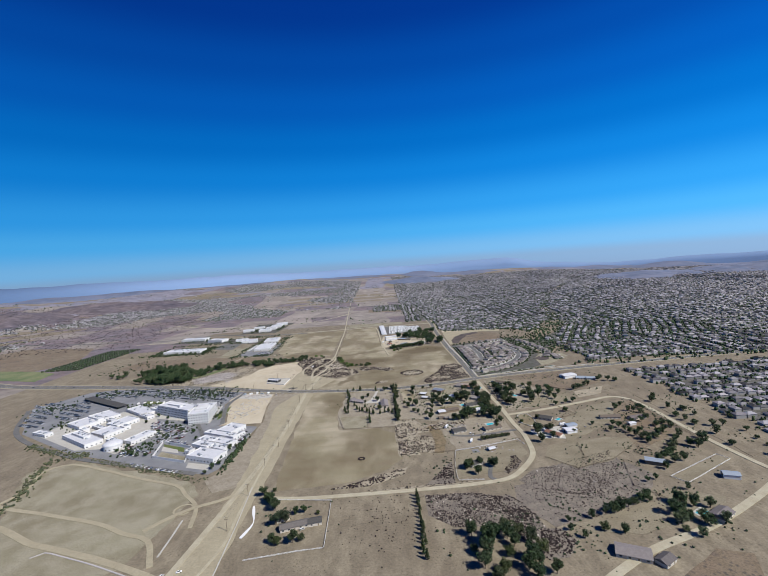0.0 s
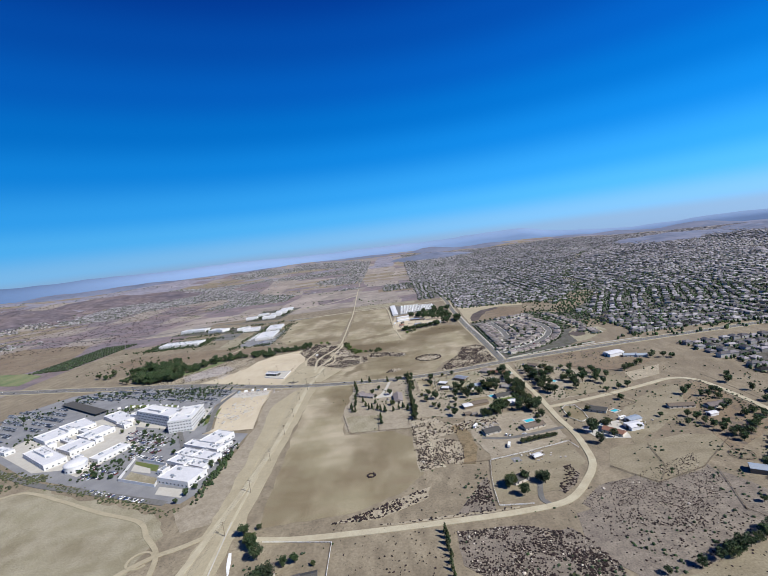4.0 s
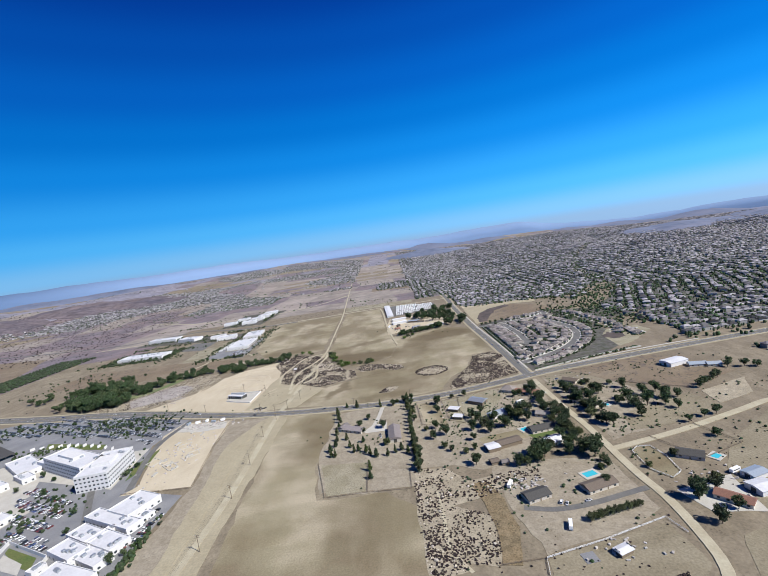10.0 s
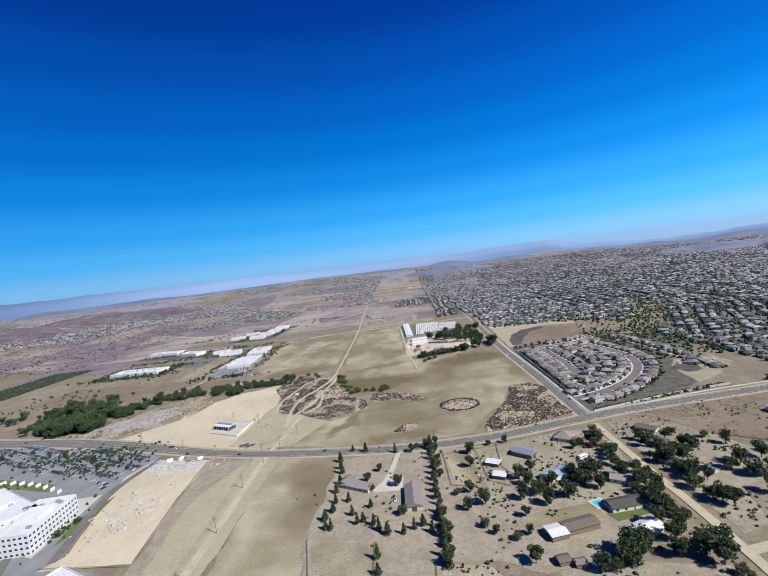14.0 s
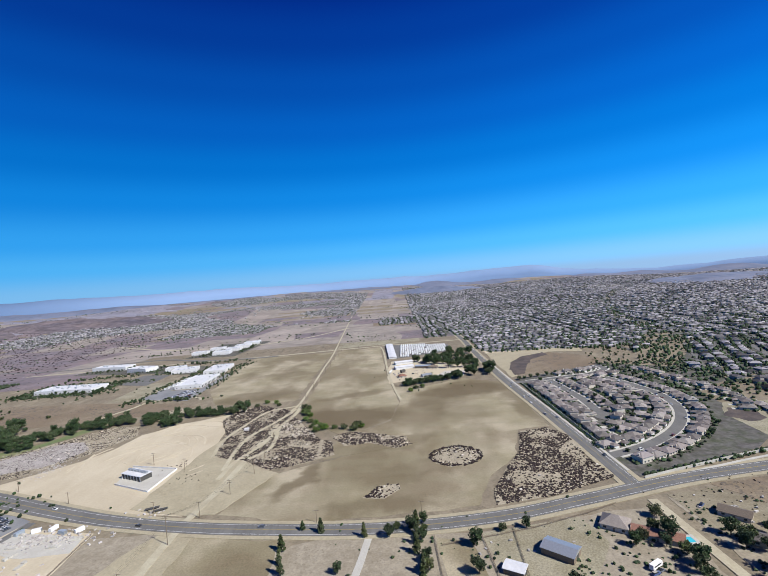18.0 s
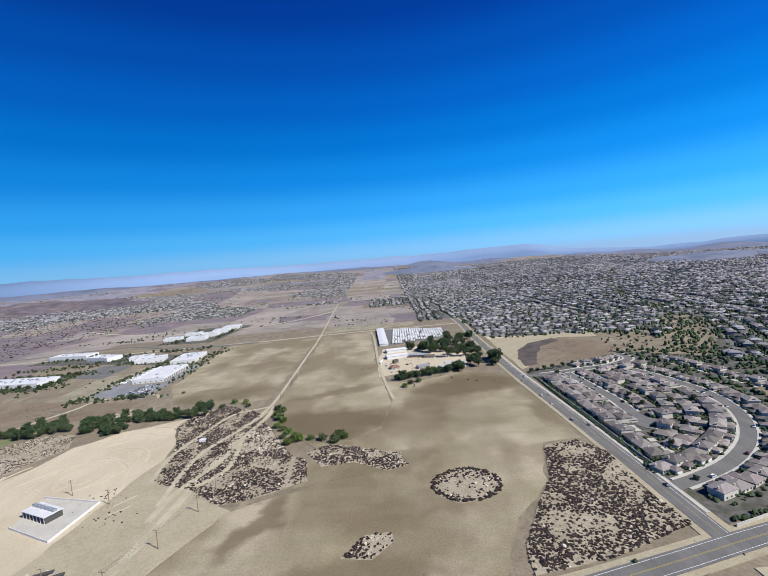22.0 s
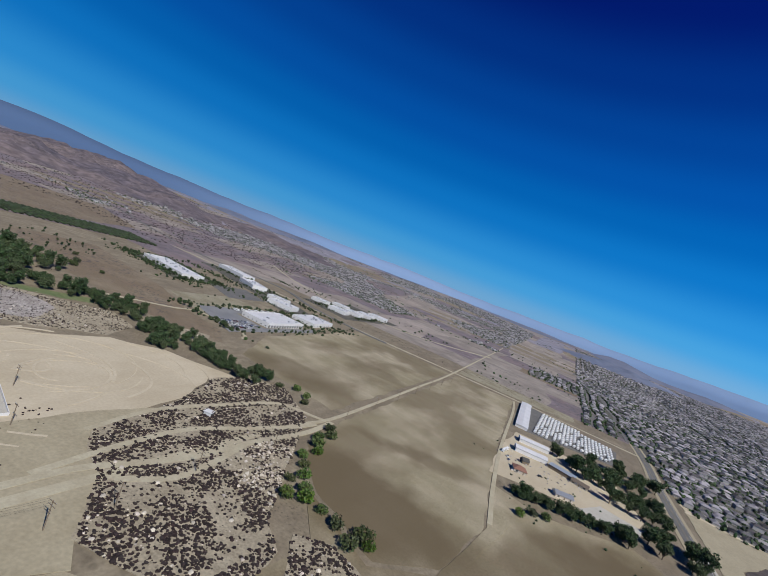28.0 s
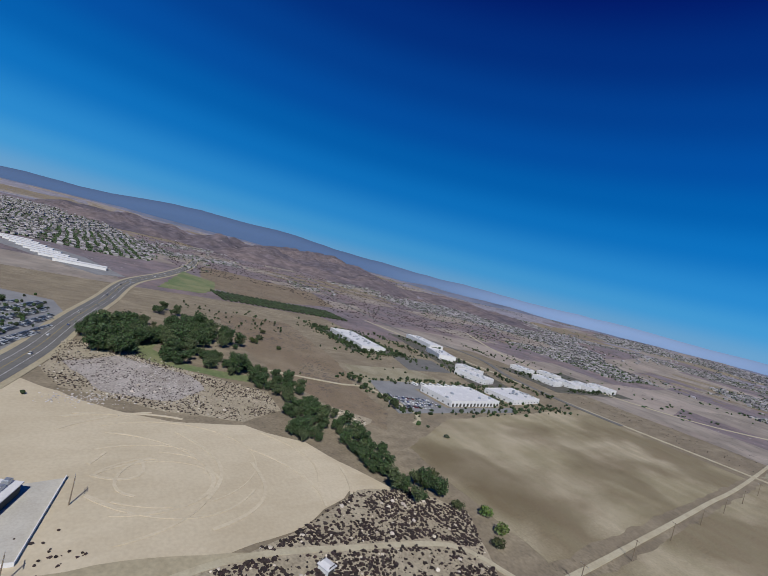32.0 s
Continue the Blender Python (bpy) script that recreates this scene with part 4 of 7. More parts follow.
# mosaic of far fields
mrg = random.Random(17)
mosaic = {k: Geo() for k in "abcde"}
for iy in range(0, 26):
    for ix in range(-24, 24):
        x0, y0 = ix * 170.0, iy * 170.0 + 300
        r = math.hypot(x0 + 85, y0 + 85 - 450)
        if r > 4250 or r < 1150 and x0 > -900 or y0 < 1650 and -850 < x0 < 900 or x0 > 300 and y0 < 800:
            continue
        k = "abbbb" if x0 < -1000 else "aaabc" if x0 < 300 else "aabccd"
        # past 2900 m mostly the land with haze in its colour
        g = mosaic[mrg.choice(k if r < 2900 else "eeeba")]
        n, base = 5, len(g.v)
        for j in range(n + 1):
            for i in range(n + 1):
                x, y = x0 + 170 * i / n, y0 + 170 * j / n
                w = noise.noise_vector((x * 0.004, y * 0.004, 1.5)) * 40
                g.v.append((x + w.x, y + w.y, gz(x + w.x, y + w.y) + 0.2))
        g.f += [(base + j * (n + 1) + i, base + j * (n + 1) + i + 1, base + (j + 1) * (n + 1) + i + 1, base + (j + 1) * (n + 1) + i) for j in range(n) for i in range(n)]
for k, lab in (("a", "dry grassland far out on the plain"), ("b", "haze-tinted brown chaparral land far out"), ("c", "pale fields far out on the plain"), ("d", "greenish fields far out on the plain"), ("e", "valley rim land coloured in painted grey haze")):
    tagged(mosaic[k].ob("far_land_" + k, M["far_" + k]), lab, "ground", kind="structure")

# ---- far housing estates, counted by nobody ----
rnd = random.Random(4)
ICO_V = [Vector(v).normalized() for v in ((-1, 1.618, 0), (1, 1.618, 0), (-1, -1.618, 0), (1, -1.618, 0), (0, -1, 1.618), (0, 1, 1.618), (0, -1, -1.618), (0, 1, -1.618), (1.618, 0, -1), (1.618, 0, 1), (-1.618, 0, -1), (-1.618, 0, 1))]
ICO_F = [(0, 11, 5), (0, 5, 1), (0, 1, 7), (0, 7, 10), (0, 10, 11), (1, 5, 9), (5, 11, 4), (11, 10, 2), (10, 7, 6), (7, 1, 8), (3, 9, 4), (3, 4, 2), (3, 2, 6), (3, 6, 8), (3, 8, 9), (4, 9, 5), (2, 4, 11), (6, 2, 10), (8, 6, 7), (9, 8, 1)]


def lump(g, x, y, z, r, h, rg, uneven=0.3):
    """One uneven low clump standing at z."""
    t = rg.uniform(0, 6.28)
    c, s = math.cos(t), math.sin(t)
    vs = []
    for v in ICO_V:
        k = 1 + rg.uniform(-uneven, uneven)
        vs.append((x + r * k * (v.x * c - v.y * s), y + r * k * (v.x * s + v.y * c), z + h * 0.42 + h * 0.5 * k * v.z))
    g.add(vs, ICO_F)


def far_house(roofs, walls, x, y, z, w, d, h, rise, c, s):
    def at(u, v, q):
        return (x + u * c - v * s, y + u * s + v * c, z + q)
    a, b = w / 2, d / 2
    walls.add([at(-a, -b, -1), at(a, -b, -1), at(a, b, -1), at(-a, b, -1), at(-a, -b, h), at(a, -b, h), at(a, b, h), at(-a, b, h)], [(0, 1, 5, 4), (1, 2, 6, 5), (2, 3, 7, 6), (3, 0, 4, 7)])
    a, b = a + 0.5, b + 0.5
    k = max(0.0, a - b * 0.8)
    roofs.add([at(-a, -b, h), at(a, -b, h), at(a, b, h), at(-a, b, h), at(-k, 0, h + rise), at(k, 0, h + rise)], [(0, 1, 5, 4), (1, 2, 5), (2, 3, 4, 5), (3, 0, 4)])


ESTATE_OUT = [(160, 780), (335, 815), (430, 900), (425, 1130), (340, 1200), (425, 1215), (400, 1300), (300, 1352), (160, 1352)]
WASH = smooth([(430, 1190), (520, 1330), (600, 1500), (680, 1800), (900, 2300), (1200, 2800)], 60)


def built_up(x, y, rg):
    """How likely houses stand at a place."""
    if math.hypot(x, y - 450) > 3900 or inside(x, y, ESTATE_OUT):
        return 0.0
    if y > 900 and min((Vector((x, y)) - q).length for q in WASH) < (45 if y < 1420 else 20):
        return 0.0
    if x > 335 and y > 870:
        return 0.95
    if x > 175 and y > 1352 or x > 85 and y > 1640:
        return 0.97
    if -70 < x < 85 and 2050 < y < 2330:
        return 0.95
    if -1700 < x < -200 and y > (2300 if x > -520 else 2120):
        return 0.88 if noise.noise((x * 0.0022, y * 0.0022, 8)) > -0.02 else 0.02
    if inside(x, y, [(-1350, 700), (-1280, 990), (-1330, 1080), (-1650, 1130), (-1750, 1460), (-1880, 1460), (-1830, 1200), (-2600, 1000), (-3400, 650), (-3400, 400), (-1500, 500)]):
        return 0.93
    if -2900 < x < -1350 and 650 < y < 2600:
        return 0.4 if noise.noise((x * 0.003, y * 0.003, 2)) > 0.25 else 0.03
    if 452 < x < 1500 and 330 < y < 800:
        return 0.95
    return 0.0


roofs, walls, streets, yards, garden = Geo(), Geo(), Geo(), Geo(), Geo()
CELL = 240
for iy in range(0, 18):
    for ix in range(-11, 12):
        cx, cy = ix * CELL + 60, iy * CELL + 240
        if not any(built_up(cx + u, cy + v, rnd) > 0.3 for u in (-90, 0, 90) for v in (-90, 0, 90)):
            continue
        turn = rnd.choice((0, 0, math.pi / 2, math.pi / 2, 0.35, -0.4, 1.2))
        if turn in (0.35, -0.4, 1.2):
            turn += rnd.uniform(-0.2, 0.2)
        c, s = math.cos(turn), math.sin(turn)
        near = math.hypot(cx, cy - 700) < 1900
        v, row = -CELL * 0.62, 0
        while v < CELL * 0.62:
            pts = []
            u = -CELL * 0.62 + rnd.uniform(0, 8)
            bend = rnd.uniform(-10, 10)
            while u < CELL * 0.62:
                bow = bend * math.cos(u / 60)
                x, y = cx + u * c - (v + bow) * s, cy + u * s + (v + bow) * c
                if abs(x - cx) <= CELL / 2 and abs(y - cy) <= CELL / 2 and rnd.random() < built_up(x, y, rnd):
                    z = gz(x, y)
                    far_house(roofs, walls, x, y, z, rnd.uniform(10.5, 13.5), rnd.uniform(8, 10), rnd.choice((3.0, 3.0, 5.4)), rnd.uniform(1.8, 2.6), *((c, s) if rnd.random() < 0.6 else (-s, c)))
                    for _ in range(7 if near else 3):
                        if rnd.random() < (0.8 if near else 0.7):
                            gx, gy = x + rnd.uniform(-9, 9), y + rnd.uniform(-14, 14)
                            lump(garden, gx, gy, z, rnd.uniform(1.0, 3.0), rnd.uniform(2.5, 6.5), rnd)
                    pts.append((u, v + bow))
                u += rnd.uniform(13.2, 15.8)
            if row % 2 == 0 and len(pts) > 3:
                line = [Vector((cx + a * c - (b + 14) * s, cy + a * s + (b + 14) * c)) for a, b in pts]
                streets.ribbon(line, 7.5, 0.2, 0.7)
            v += 27 if row % 2 == 0 else 19
            row += 1
        n = 4
        k = len(yards.v)
        for j in range(n + 1):
            for i in range(n + 1):
                x, y = cx + (i / n - 0.5) * CELL, cy + (j / n - 0.5) * CELL
                yards.v.append((x, y, gz(x, y) + (0.45 if built_up(x, y, rnd) > 0.5 else -2.0)))
        yards.f += [(k + j * (n + 1) + i, k + j * (n + 1) + i + 1, k + (j + 1) * (n + 1) + i + 1, k + (j + 1) * (n + 1) + i) for j in range(n) for i in range(n)]
estates = tagged(roofs.ob("far_housing", M["far_roof"]), "endless rows of tile-roofed houses across the valley", "housing", kind="stuff")
walls.ob("house_walls", M["far_wall"], estates)
tagged(streets.ob("estate_streets", M["asphalt"]), "grey streets between far houses", "road", kind="structure")
tagged(yards.ob("estate_yards", M["estate"]), "yards and gardens between far houses", "ground", kind="structure")
for q in WASH:
    wide = 20 if q.y < 1420 else 8
    for _ in range(22 if q.y < 1420 else 10):
        x, y = q.x + rnd.gauss(0, wide), q.y + rnd.gauss(0, 20)
        lump(garden, x, y, gz(x, y), rnd.uniform(1.2, 3.4), rnd.uniform(3, 7), rnd)
for _ in range(2600):
    x, y = rnd.uniform(335, 1000), rnd.uniform(840, 1600)
    if not inside(x, y, ESTATE_OUT):
        lump(garden, x, y, gz(x, y), rnd.uniform(1.4, 3.4), rnd.uniform(3, 8), rnd)
for _ in range(5000):
    x, y = rnd.uniform(-2900, 300), rnd.uniform(1650, 4200)
    if noise.noise((x * 0.004, y * 0.004, 11)) > 0.12 and abs(x + 190) > 30:
        lump(garden, x, y, gz(x, y), rnd.uniform(1.5, 4), rnd.uniform(2, 5), rnd)
tagged(garden.ob("garden_trees", M["leaf_dark"]), "dark garden trees scattered among far houses", "trees", kind="stuff")
orchard = Geo()
for j in range(26):
    for i in range(14):
        x, y = -945 + i * 7.5 + j * 0.6 + rnd.uniform(-1, 1), 1140 + j * 10.5 + rnd.uniform(-1, 1)
        lump(orchard, x, y, 0, 3.4, 5, rnd)
tagged(orchard.ob("orchard", M["leaf_dark"]), "dense dark green orchard rows", "orchard", kind="stuff")
chap = Geo()
for _ in range(9000):
    x, y = rnd.uniform(-2900, -900), rnd.uniform(1150, 2900)
    if x > -1250 and y < 1450:
        continue
    lump(chap, x, y, gz(x, y), rnd.uniform(1.0, 3.2), rnd.uniform(1.0, 3.0), rnd)
tagged(chap.ob("chaparral_scrub", M["scrub"]), "dark chaparral bushes on the western plain", "scrub", kind="stuff")

# ---- scrub and boulders ----
TRACKS = [smooth(p, 6) for p in ([(-163, 862), (-162, 894), (-156, 914), (-146, 948), (-142, 995), (-135, 1038), (-136, 1078)], [(-166, 880), (-171, 926), (-170, 965), (-156, 1003), (-144, 1039), (-140, 1060)], [(-190, 915), (-197, 958), (-189, 1007), (-176, 1056), (-150, 1070), (-140, 1075)], [(-148, 905), (-136, 927), (-137, 953), (-143, 985)], [(-81, 895), (-82, 920), (-84, 945)])]
TRACK_PTS = [q for t in TRACKS for q in t]
HOW = {"dark": (2.0, 0.01), "copse": (2.2, 0.01), "mound": (1.15, 0.07), "east": (1.2, 0.09), "triangle": (1.15, 0.04), "ring": (2.6, 0.3), "islet": (1.3, 0.12), "west": (2.6, 0.06), "rocks": (3.6, 0.22), "bushes": (1.9, 0.06), "bend": (2.2, 0.0), "front": (2.0, 0.0), "slope": (2.0, 0.03), "fore": (1.5, 0.08), "strip": (2.3, 0.02), "verge": (5.0, 0.0), "farmend": (12, 0.5)}
SIZE = {"dark": 0.95, "copse": 0.95, "slope": 0.55, "fore": 0.85, "west": 0.7, "bushes": 0.85, "strip": 1.15}
for name_s, o_s in SCRUB.items():
    rg = random.Random(name_s)
    xs, ys = [p[0] for p in o_s], [p[1] for p in o_s]
    per, stony = HOW[name_s]
    bushes, rocks = Geo(), Geo()
    near_rise = name_s in ("mound", "east", "triangle")
    for _ in range(int((max(xs) - min(xs)) * (max(ys) - min(ys)) / per)):
        x, y = rg.uniform(min(xs), max(xs)), rg.uniform(min(ys), max(ys))
        if not inside(x, y, o_s):
            continue
        if name_s == "mound" and min((q - Vector((x, y))).length for q in TRACK_PTS) < 3.2:
            continue
        if name_s == "ring" and math.hypot((x - 47) / 15, (y - 878) / 15) < 0.75 and rg.random() < 0.8:
            continue
        d = noise.noise((x * 0.05, y * 0.05, 4.0))
        if d > 0.12 and rg.random() < 0.75:
            continue
        st = stony + (0.5 if name_s == "mound" and math.hypot(x + 115, y - 985) < 30 else 0)
        if rg.random() < st:
            r = rg.uniform(0.25, 0.65) if rg.random() < 0.92 else rg.uniform(0.7, 1.3)
            lump(rocks, x, y, 0, r, r * 1.3, rg, 0.25)
        else:
            r = rg.uniform(0.35, 0.95) * SIZE.get(name_s, 1.0)
            lump(bushes, x, y, 0, r, r * rg.uniform(0.9, 1.5), rg, 0.45)
            if near_rise and rg.random() < 0.6:
                t = rg.uniform(0, 6.28)
                lump(bushes, x + r * math.cos(t), y + r * math.sin(t), 0, r * 0.6, r * rg.uniform(0.6, 1.0), rg, 0.45)
    if bushes.v:
        tagged(bushes.ob("scrub_bushes", M["scrub"]), "dense low dry brown scrub bushes on stony ground", "scrub", kind="stuff")
    if rocks.v:
        tagged(rocks.ob("boulders", M["rock"]), "pale boulders scattered among low scrub", "rocks", kind="stuff")
loose = Geo()
verge = Geo()
rg = random.Random(9)
for cx, cy, sx, sy, n in ((180, 395, 60, 40, 700), (-10, 380, 40, 40, 160), (95, 500, 60, 50, 60), (-215, 900, 14, 10, 30), (-195, 870, 12, 8, 20), (-560, 1000, 60, 60, 160), (250, 780, 60, 30, 120), (-1000, 1350, 200, 120, 200), (-60, 1650, 80, 80, 200), (240, 560, 60, 60, 80), (-300, 1600, 120, 50, 150)):
    for _ in range(n):
        x, y = rg.gauss(cx, sx * 0.6), rg.gauss(cy, sy * 0.6)
        r = rg.uniform(0.3, 0.8)
        lump(loose, x, y, 0, r, r * 1.2, rg, 0.35)
for cx, cy, sx, sy, n in ((100, 700, 100, 70, 900), (200, 680, 70, 70, 600), (110, 580, 70, 40, 360), (280, 480, 90, 90, 600), (340, 600, 70, 90, 600), (420, 560, 50, 90, 300), (160, 360, 80, 40, 260), (-20, 700, 50, 60, 90), (120, 330, 70, 40, 260), (240, 360, 60, 40, 160), (60, 470, 40, 30, 90), (-110, 380, 30, 40, 60), (60, 1180, 70, 60, 120), (200, 760, 40, 40, 160), (300, 780, 60, 30, 120)):
    for _ in range(n):
        x, y = rg.gauss(cx, sx * 0.6), rg.gauss(cy, sy * 0.6)
        r = rg.uniform(0.4, 1.25)
        if noise.noise((x * 0.035, y * 0.035, 6.0)) < 0.02 or math.hypot(x - 135, y - 576) < 11 or abs(x - 167) < 6:
            continue
        lump(verge, x, y, 0, r, r * rg.uniform(1.1, 1.9), rg, 0.38)
tagged(verge.ob("yard_shrubs", M["leaf_dark"]), "small dark shrubs about ranch yards and lanes", "shrubs", kind="stuff")
tagged(loose.ob("scattered_bushes", M["scrub"]), "single dry bushes dotted over open ground", "scrub", kind="stuff")
rubble = Geo()
for cx, cy, sx, sy, n in ((-354, 913, 5, 12, 220), (-400, 945, 24, 18, 900), (-380, 970, 16, 10, 400)):
    for _ in range(n):
        x, y = rg.gauss(cx, sx), rg.gauss(cy, sy)
        r = rg.uniform(0.2, 0.75)
        lump(rubble, x, y, 0, r, r, rg, 0.3)
tagged(rubble.ob("rubble", M["pale_rock"]), "heaps of pale rubble beside the bare lot", "rocks", kind="stuff")
ring_hedge = Geo()
for cx, cy, r, n in ((-41, 497, 3.2, 26), (47, 878, 20, 170)):
    for k in range(n):
        t = 6.283 * k / n + rg.uniform(-0.1, 0.1)
        q = r * rg.uniform(0.93, 1.07)
        s = rg.uniform(0.6, 1.3)
        lump(ring_hedge, cx + q * math.cos(t) * 1.1, cy + q * math.sin(t), 0, s, s * 1.2, rg, 0.35)
tagged(ring_hedge.ob("bush_rings", M["scrub"]), "rings of dark scrub round field outcrops", "scrub", kind="stuff")


# ---- trees ----
def tree(kind, seed, height, spread, leaf, label):
    rg = random.Random(seed)
    t = tagged(new("tree"), label, "tree", "trees on the plain")
    trunk, crown = Geo(), Geo()
    clumps = []
    if kind == "broad":
        base = height * 0.2
        trunk.cyl((0, 0, -0.3), (0.1, 0.1, base), height * 0.035, height * 0.026, 7)
        for k in range(7):
            a = k * 0.9 + rg.uniform(-0.3, 0.3)
            r = spread * rg.uniform(0.35, 0.75)
            tip = (r * math.cos(a), r * math.sin(a), height * rg.uniform(0.5, 0.8))
            trunk.cyl((0.1, 0.1, base * rg.uniform(0.75, 1)), tip, height * 0.016, height * 0.006, 5)
            clumps.append((tip, spread * rg.uniform(0.34, 0.5)))
        for _ in range(13):
            a, r = rg.uniform(0, 6.28), spread * rg.uniform(0.1, 0.72)
            clumps.append(((r * math.cos(a), r * math.sin(a), height * rg.uniform(0.3, 0.88)), spread * rg.uniform(0.3, 0.48)))
    elif kind == "cone":
        trunk.cyl((0, 0, -0.3), (0, 0, height * 0.85), height * 0.03, height * 0.008, 6)
        for k in range(11):
            q = k / 10
            a = k * 2.4
            r = spread * 0.42 * (1 - q)
            clumps.append(((r * math.cos(a), r * math.sin(a), height * (0.16 + 0.78 * q)), spread * (0.62 - 0.42 * q)))
            trunk.cyl((0, 0, height * (0.14 + 0.6 * q)), (r * math.cos(a), r * math.sin(a), height * (0.16 + 0.7 * q)), height * 0.009, height * 0.004, 4)
    else:
        trunk.cyl((0, 0, -0.3), (0, 0, height * 0.5), height * 0.05, height * 0.03, 6)
        for k in range(6):
            a, r = k * 1.05, spread * rg.uniform(0.2, 0.6)
            tip = (r * math.cos(a), r * math.sin(a), height * rg.uniform(0.35, 0.65))
            trunk.cyl((0, 0, height * 0.2), tip, height * 0.03, height * 0.012, 4)
            clumps.append((tip, spread * rg.uniform(0.4, 0.55)))
    per = 66
    for (x, y, z), r in clumps:
        for _ in range(per):
            v = Vector((rg.gauss(0, 1), rg.gauss(0, 1), rg.gauss(0, 1))).normalized() * r * rg.uniform(0.55, 1.05)
            p = Vector((x, y, z)) + Vector((v.x, v.y, v.z * 0.85))
            if p.z < height * 0.08:
                continue
            s = rg.uniform(0.26, 0.55) * (0.6 + height * 0.045)
            a = Vector((rg.gauss(0, 1), rg.gauss(0, 1), rg.gauss(0, 0.6))).normalized()
            b = a.cross(Vector((rg.gauss(0, 1), rg.gauss(0, 1), rg.gauss(0, 1)))).normalized()
            crown.add([p - a * s - b * s * 0.4, p + a * s * 0.3 - b * s * 0.8, p + a * s + b * s * 0.4, p - a * s * 0.3 + b * s * 0.8], [(0, 1, 2, 3)])
    trunk.ob("trunk", M["bark"], t)
    crown.ob("crown", M[leaf], t)
    return t


WOODS = []


class Stock:
    """Prototypes that are set down one by one, the first itself, then copies."""

    def __init__(self, things):
        self.things, self.used, self.n = things, [False] * len(things), 0

    def plant(self, x, y, z=0.0, s=1.0):
        """A single tree near the path, or one of the many farther off."""
        if x > 222 or x < -200 or y > 800:
            WOODS.append((x, y, s))
        else:
            self.put(x, y, z, s=s)

    def put(self, x, y, z=0.0, rz=None, s=1.0, which=None, sz=None):
        k = self.n % len(self.things) if which is None else which
        self.n += 1
        m = pose(x, y, z, 0, 0, rnd.uniform(0, 360) if rz is None else rz) @ Matrix.Diagonal((s, s, sz or s, 1))
        if not self.used[k]:
            self.used[k] = True
            self.things[k].matrix_basis = m
            return self.things[k]
        c = copy_thing(self.things[k], Matrix.Identity(4))
        c.matrix_basis = m
        return c


def grove(name, label, spots):
    """Dense woods, joined: crowns in one mesh, trunks in another."""
    shapes = []
    for src in BROAD.things:
        crown = next(o for o in src.children if o.name.startswith("crown")).data
        co = np.empty(len(crown.vertices) * 3)
        crown.vertices.foreach_get("co", co)
        trunk = next(o for o in src.children if o.name.startswith("trunk")).data
        shapes.append((co.reshape(-1, 3), [v.co.copy() for v in trunk.vertices], [tuple(p.vertices) for p in trunk.polygons]))
    crowns, trunks = {"crown": [], "sage": []}, Geo()
    for x, y, s in spots:
        co, bole, faces = rnd.choice(shapes)
        m = pose(x, y, 0, 0, 0, rnd.uniform(0, 360)) @ Matrix.Diagonal((s, s, s * rnd.uniform(0.85, 1.15), 1))
        crowns[rnd.choice(("crown", "crown", "sage"))].append(co @ np.array(m.to_3x3()).T + np.array(m.translation))
        trunks.add([m @ v for v in bole], faces)
    made = {}
    for key, mat in (("crown", "leaf_grove"), ("sage", "leaf_sage")):
        v = np.concatenate(crowns[key])
        me = bpy.data.meshes.new(name)
        me.vertices.add(len(v))
        me.vertices.foreach_set("co", v.ravel())
        me.loops.add(len(v))
        me.loops.foreach_set("vertex_index", np.arange(len(v), dtype=np.int32))
        me.polygons.add(len(v) // 4)
        me.polygons.foreach_set("loop_start", np.arange(0, len(v), 4, dtype=np.int32))
        me.materials.append(M[mat])
        me.update(calc_edges=True)
        me.validate()
        made[key] = me
    w = tagged(new(name, made["crown"]), label, "trees", kind="stuff")
    sage = new("sage_crowns", made["sage"])
    sage.parent = w
    tagged(sage, "sage green crowns")
    trunks.ob("trunks", M["bark"], w)


BROAD = Stock([tree("broad", 1, 12, 5.6, "leaf_dark", "tall dark green eucalyptus tree with loose crown"), tree("broad", 2, 10, 5.0, "leaf_olive", "broad olive green tree with uneven crown"), tree("broad", 3, 13, 5.0, "leaf_dark", "tall dark green tree with gaps in its crown")])
CONE = Stock([tree("cone", 5, 9, 2.7, "leaf_olive", "narrow olive green pine in a row"), tree("cone", 6, 10, 2.4, "leaf_olive", "slim conical olive green tree"), tree("cone", 7, 8, 3.0, "leaf_dark", "conical dark green young pine")])
SHRUB = Stock([tree("shrub", 8, 4, 3.0, "leaf_bright", "rounded fresh green shrub on dry ground"), tree("shrub", 9, 4.5, 3.2, "leaf_olive", "rounded olive green shrub on dry ground")])

for x, y in [(-79, 758), (-74, 736), (-73, 718), (-74, 705), (-72, 690), (-72, 678), (-74, 658), (-70, 657), (-70, 778), (-57, 774), (-28, 766), (-44, 680), (-40, 658), (-36, 652), (-30, 647), (-19, 646), (-12, 650), (-6, 653), (0, 645), (-52, 661), (-48, 663), (-57, 672), (-35, 624), (-34, 611), (-62, 690), (-77, 745), (-76, 668)]:
    CONE.put(x, y, s=rnd.uniform(0.8, 1.15))
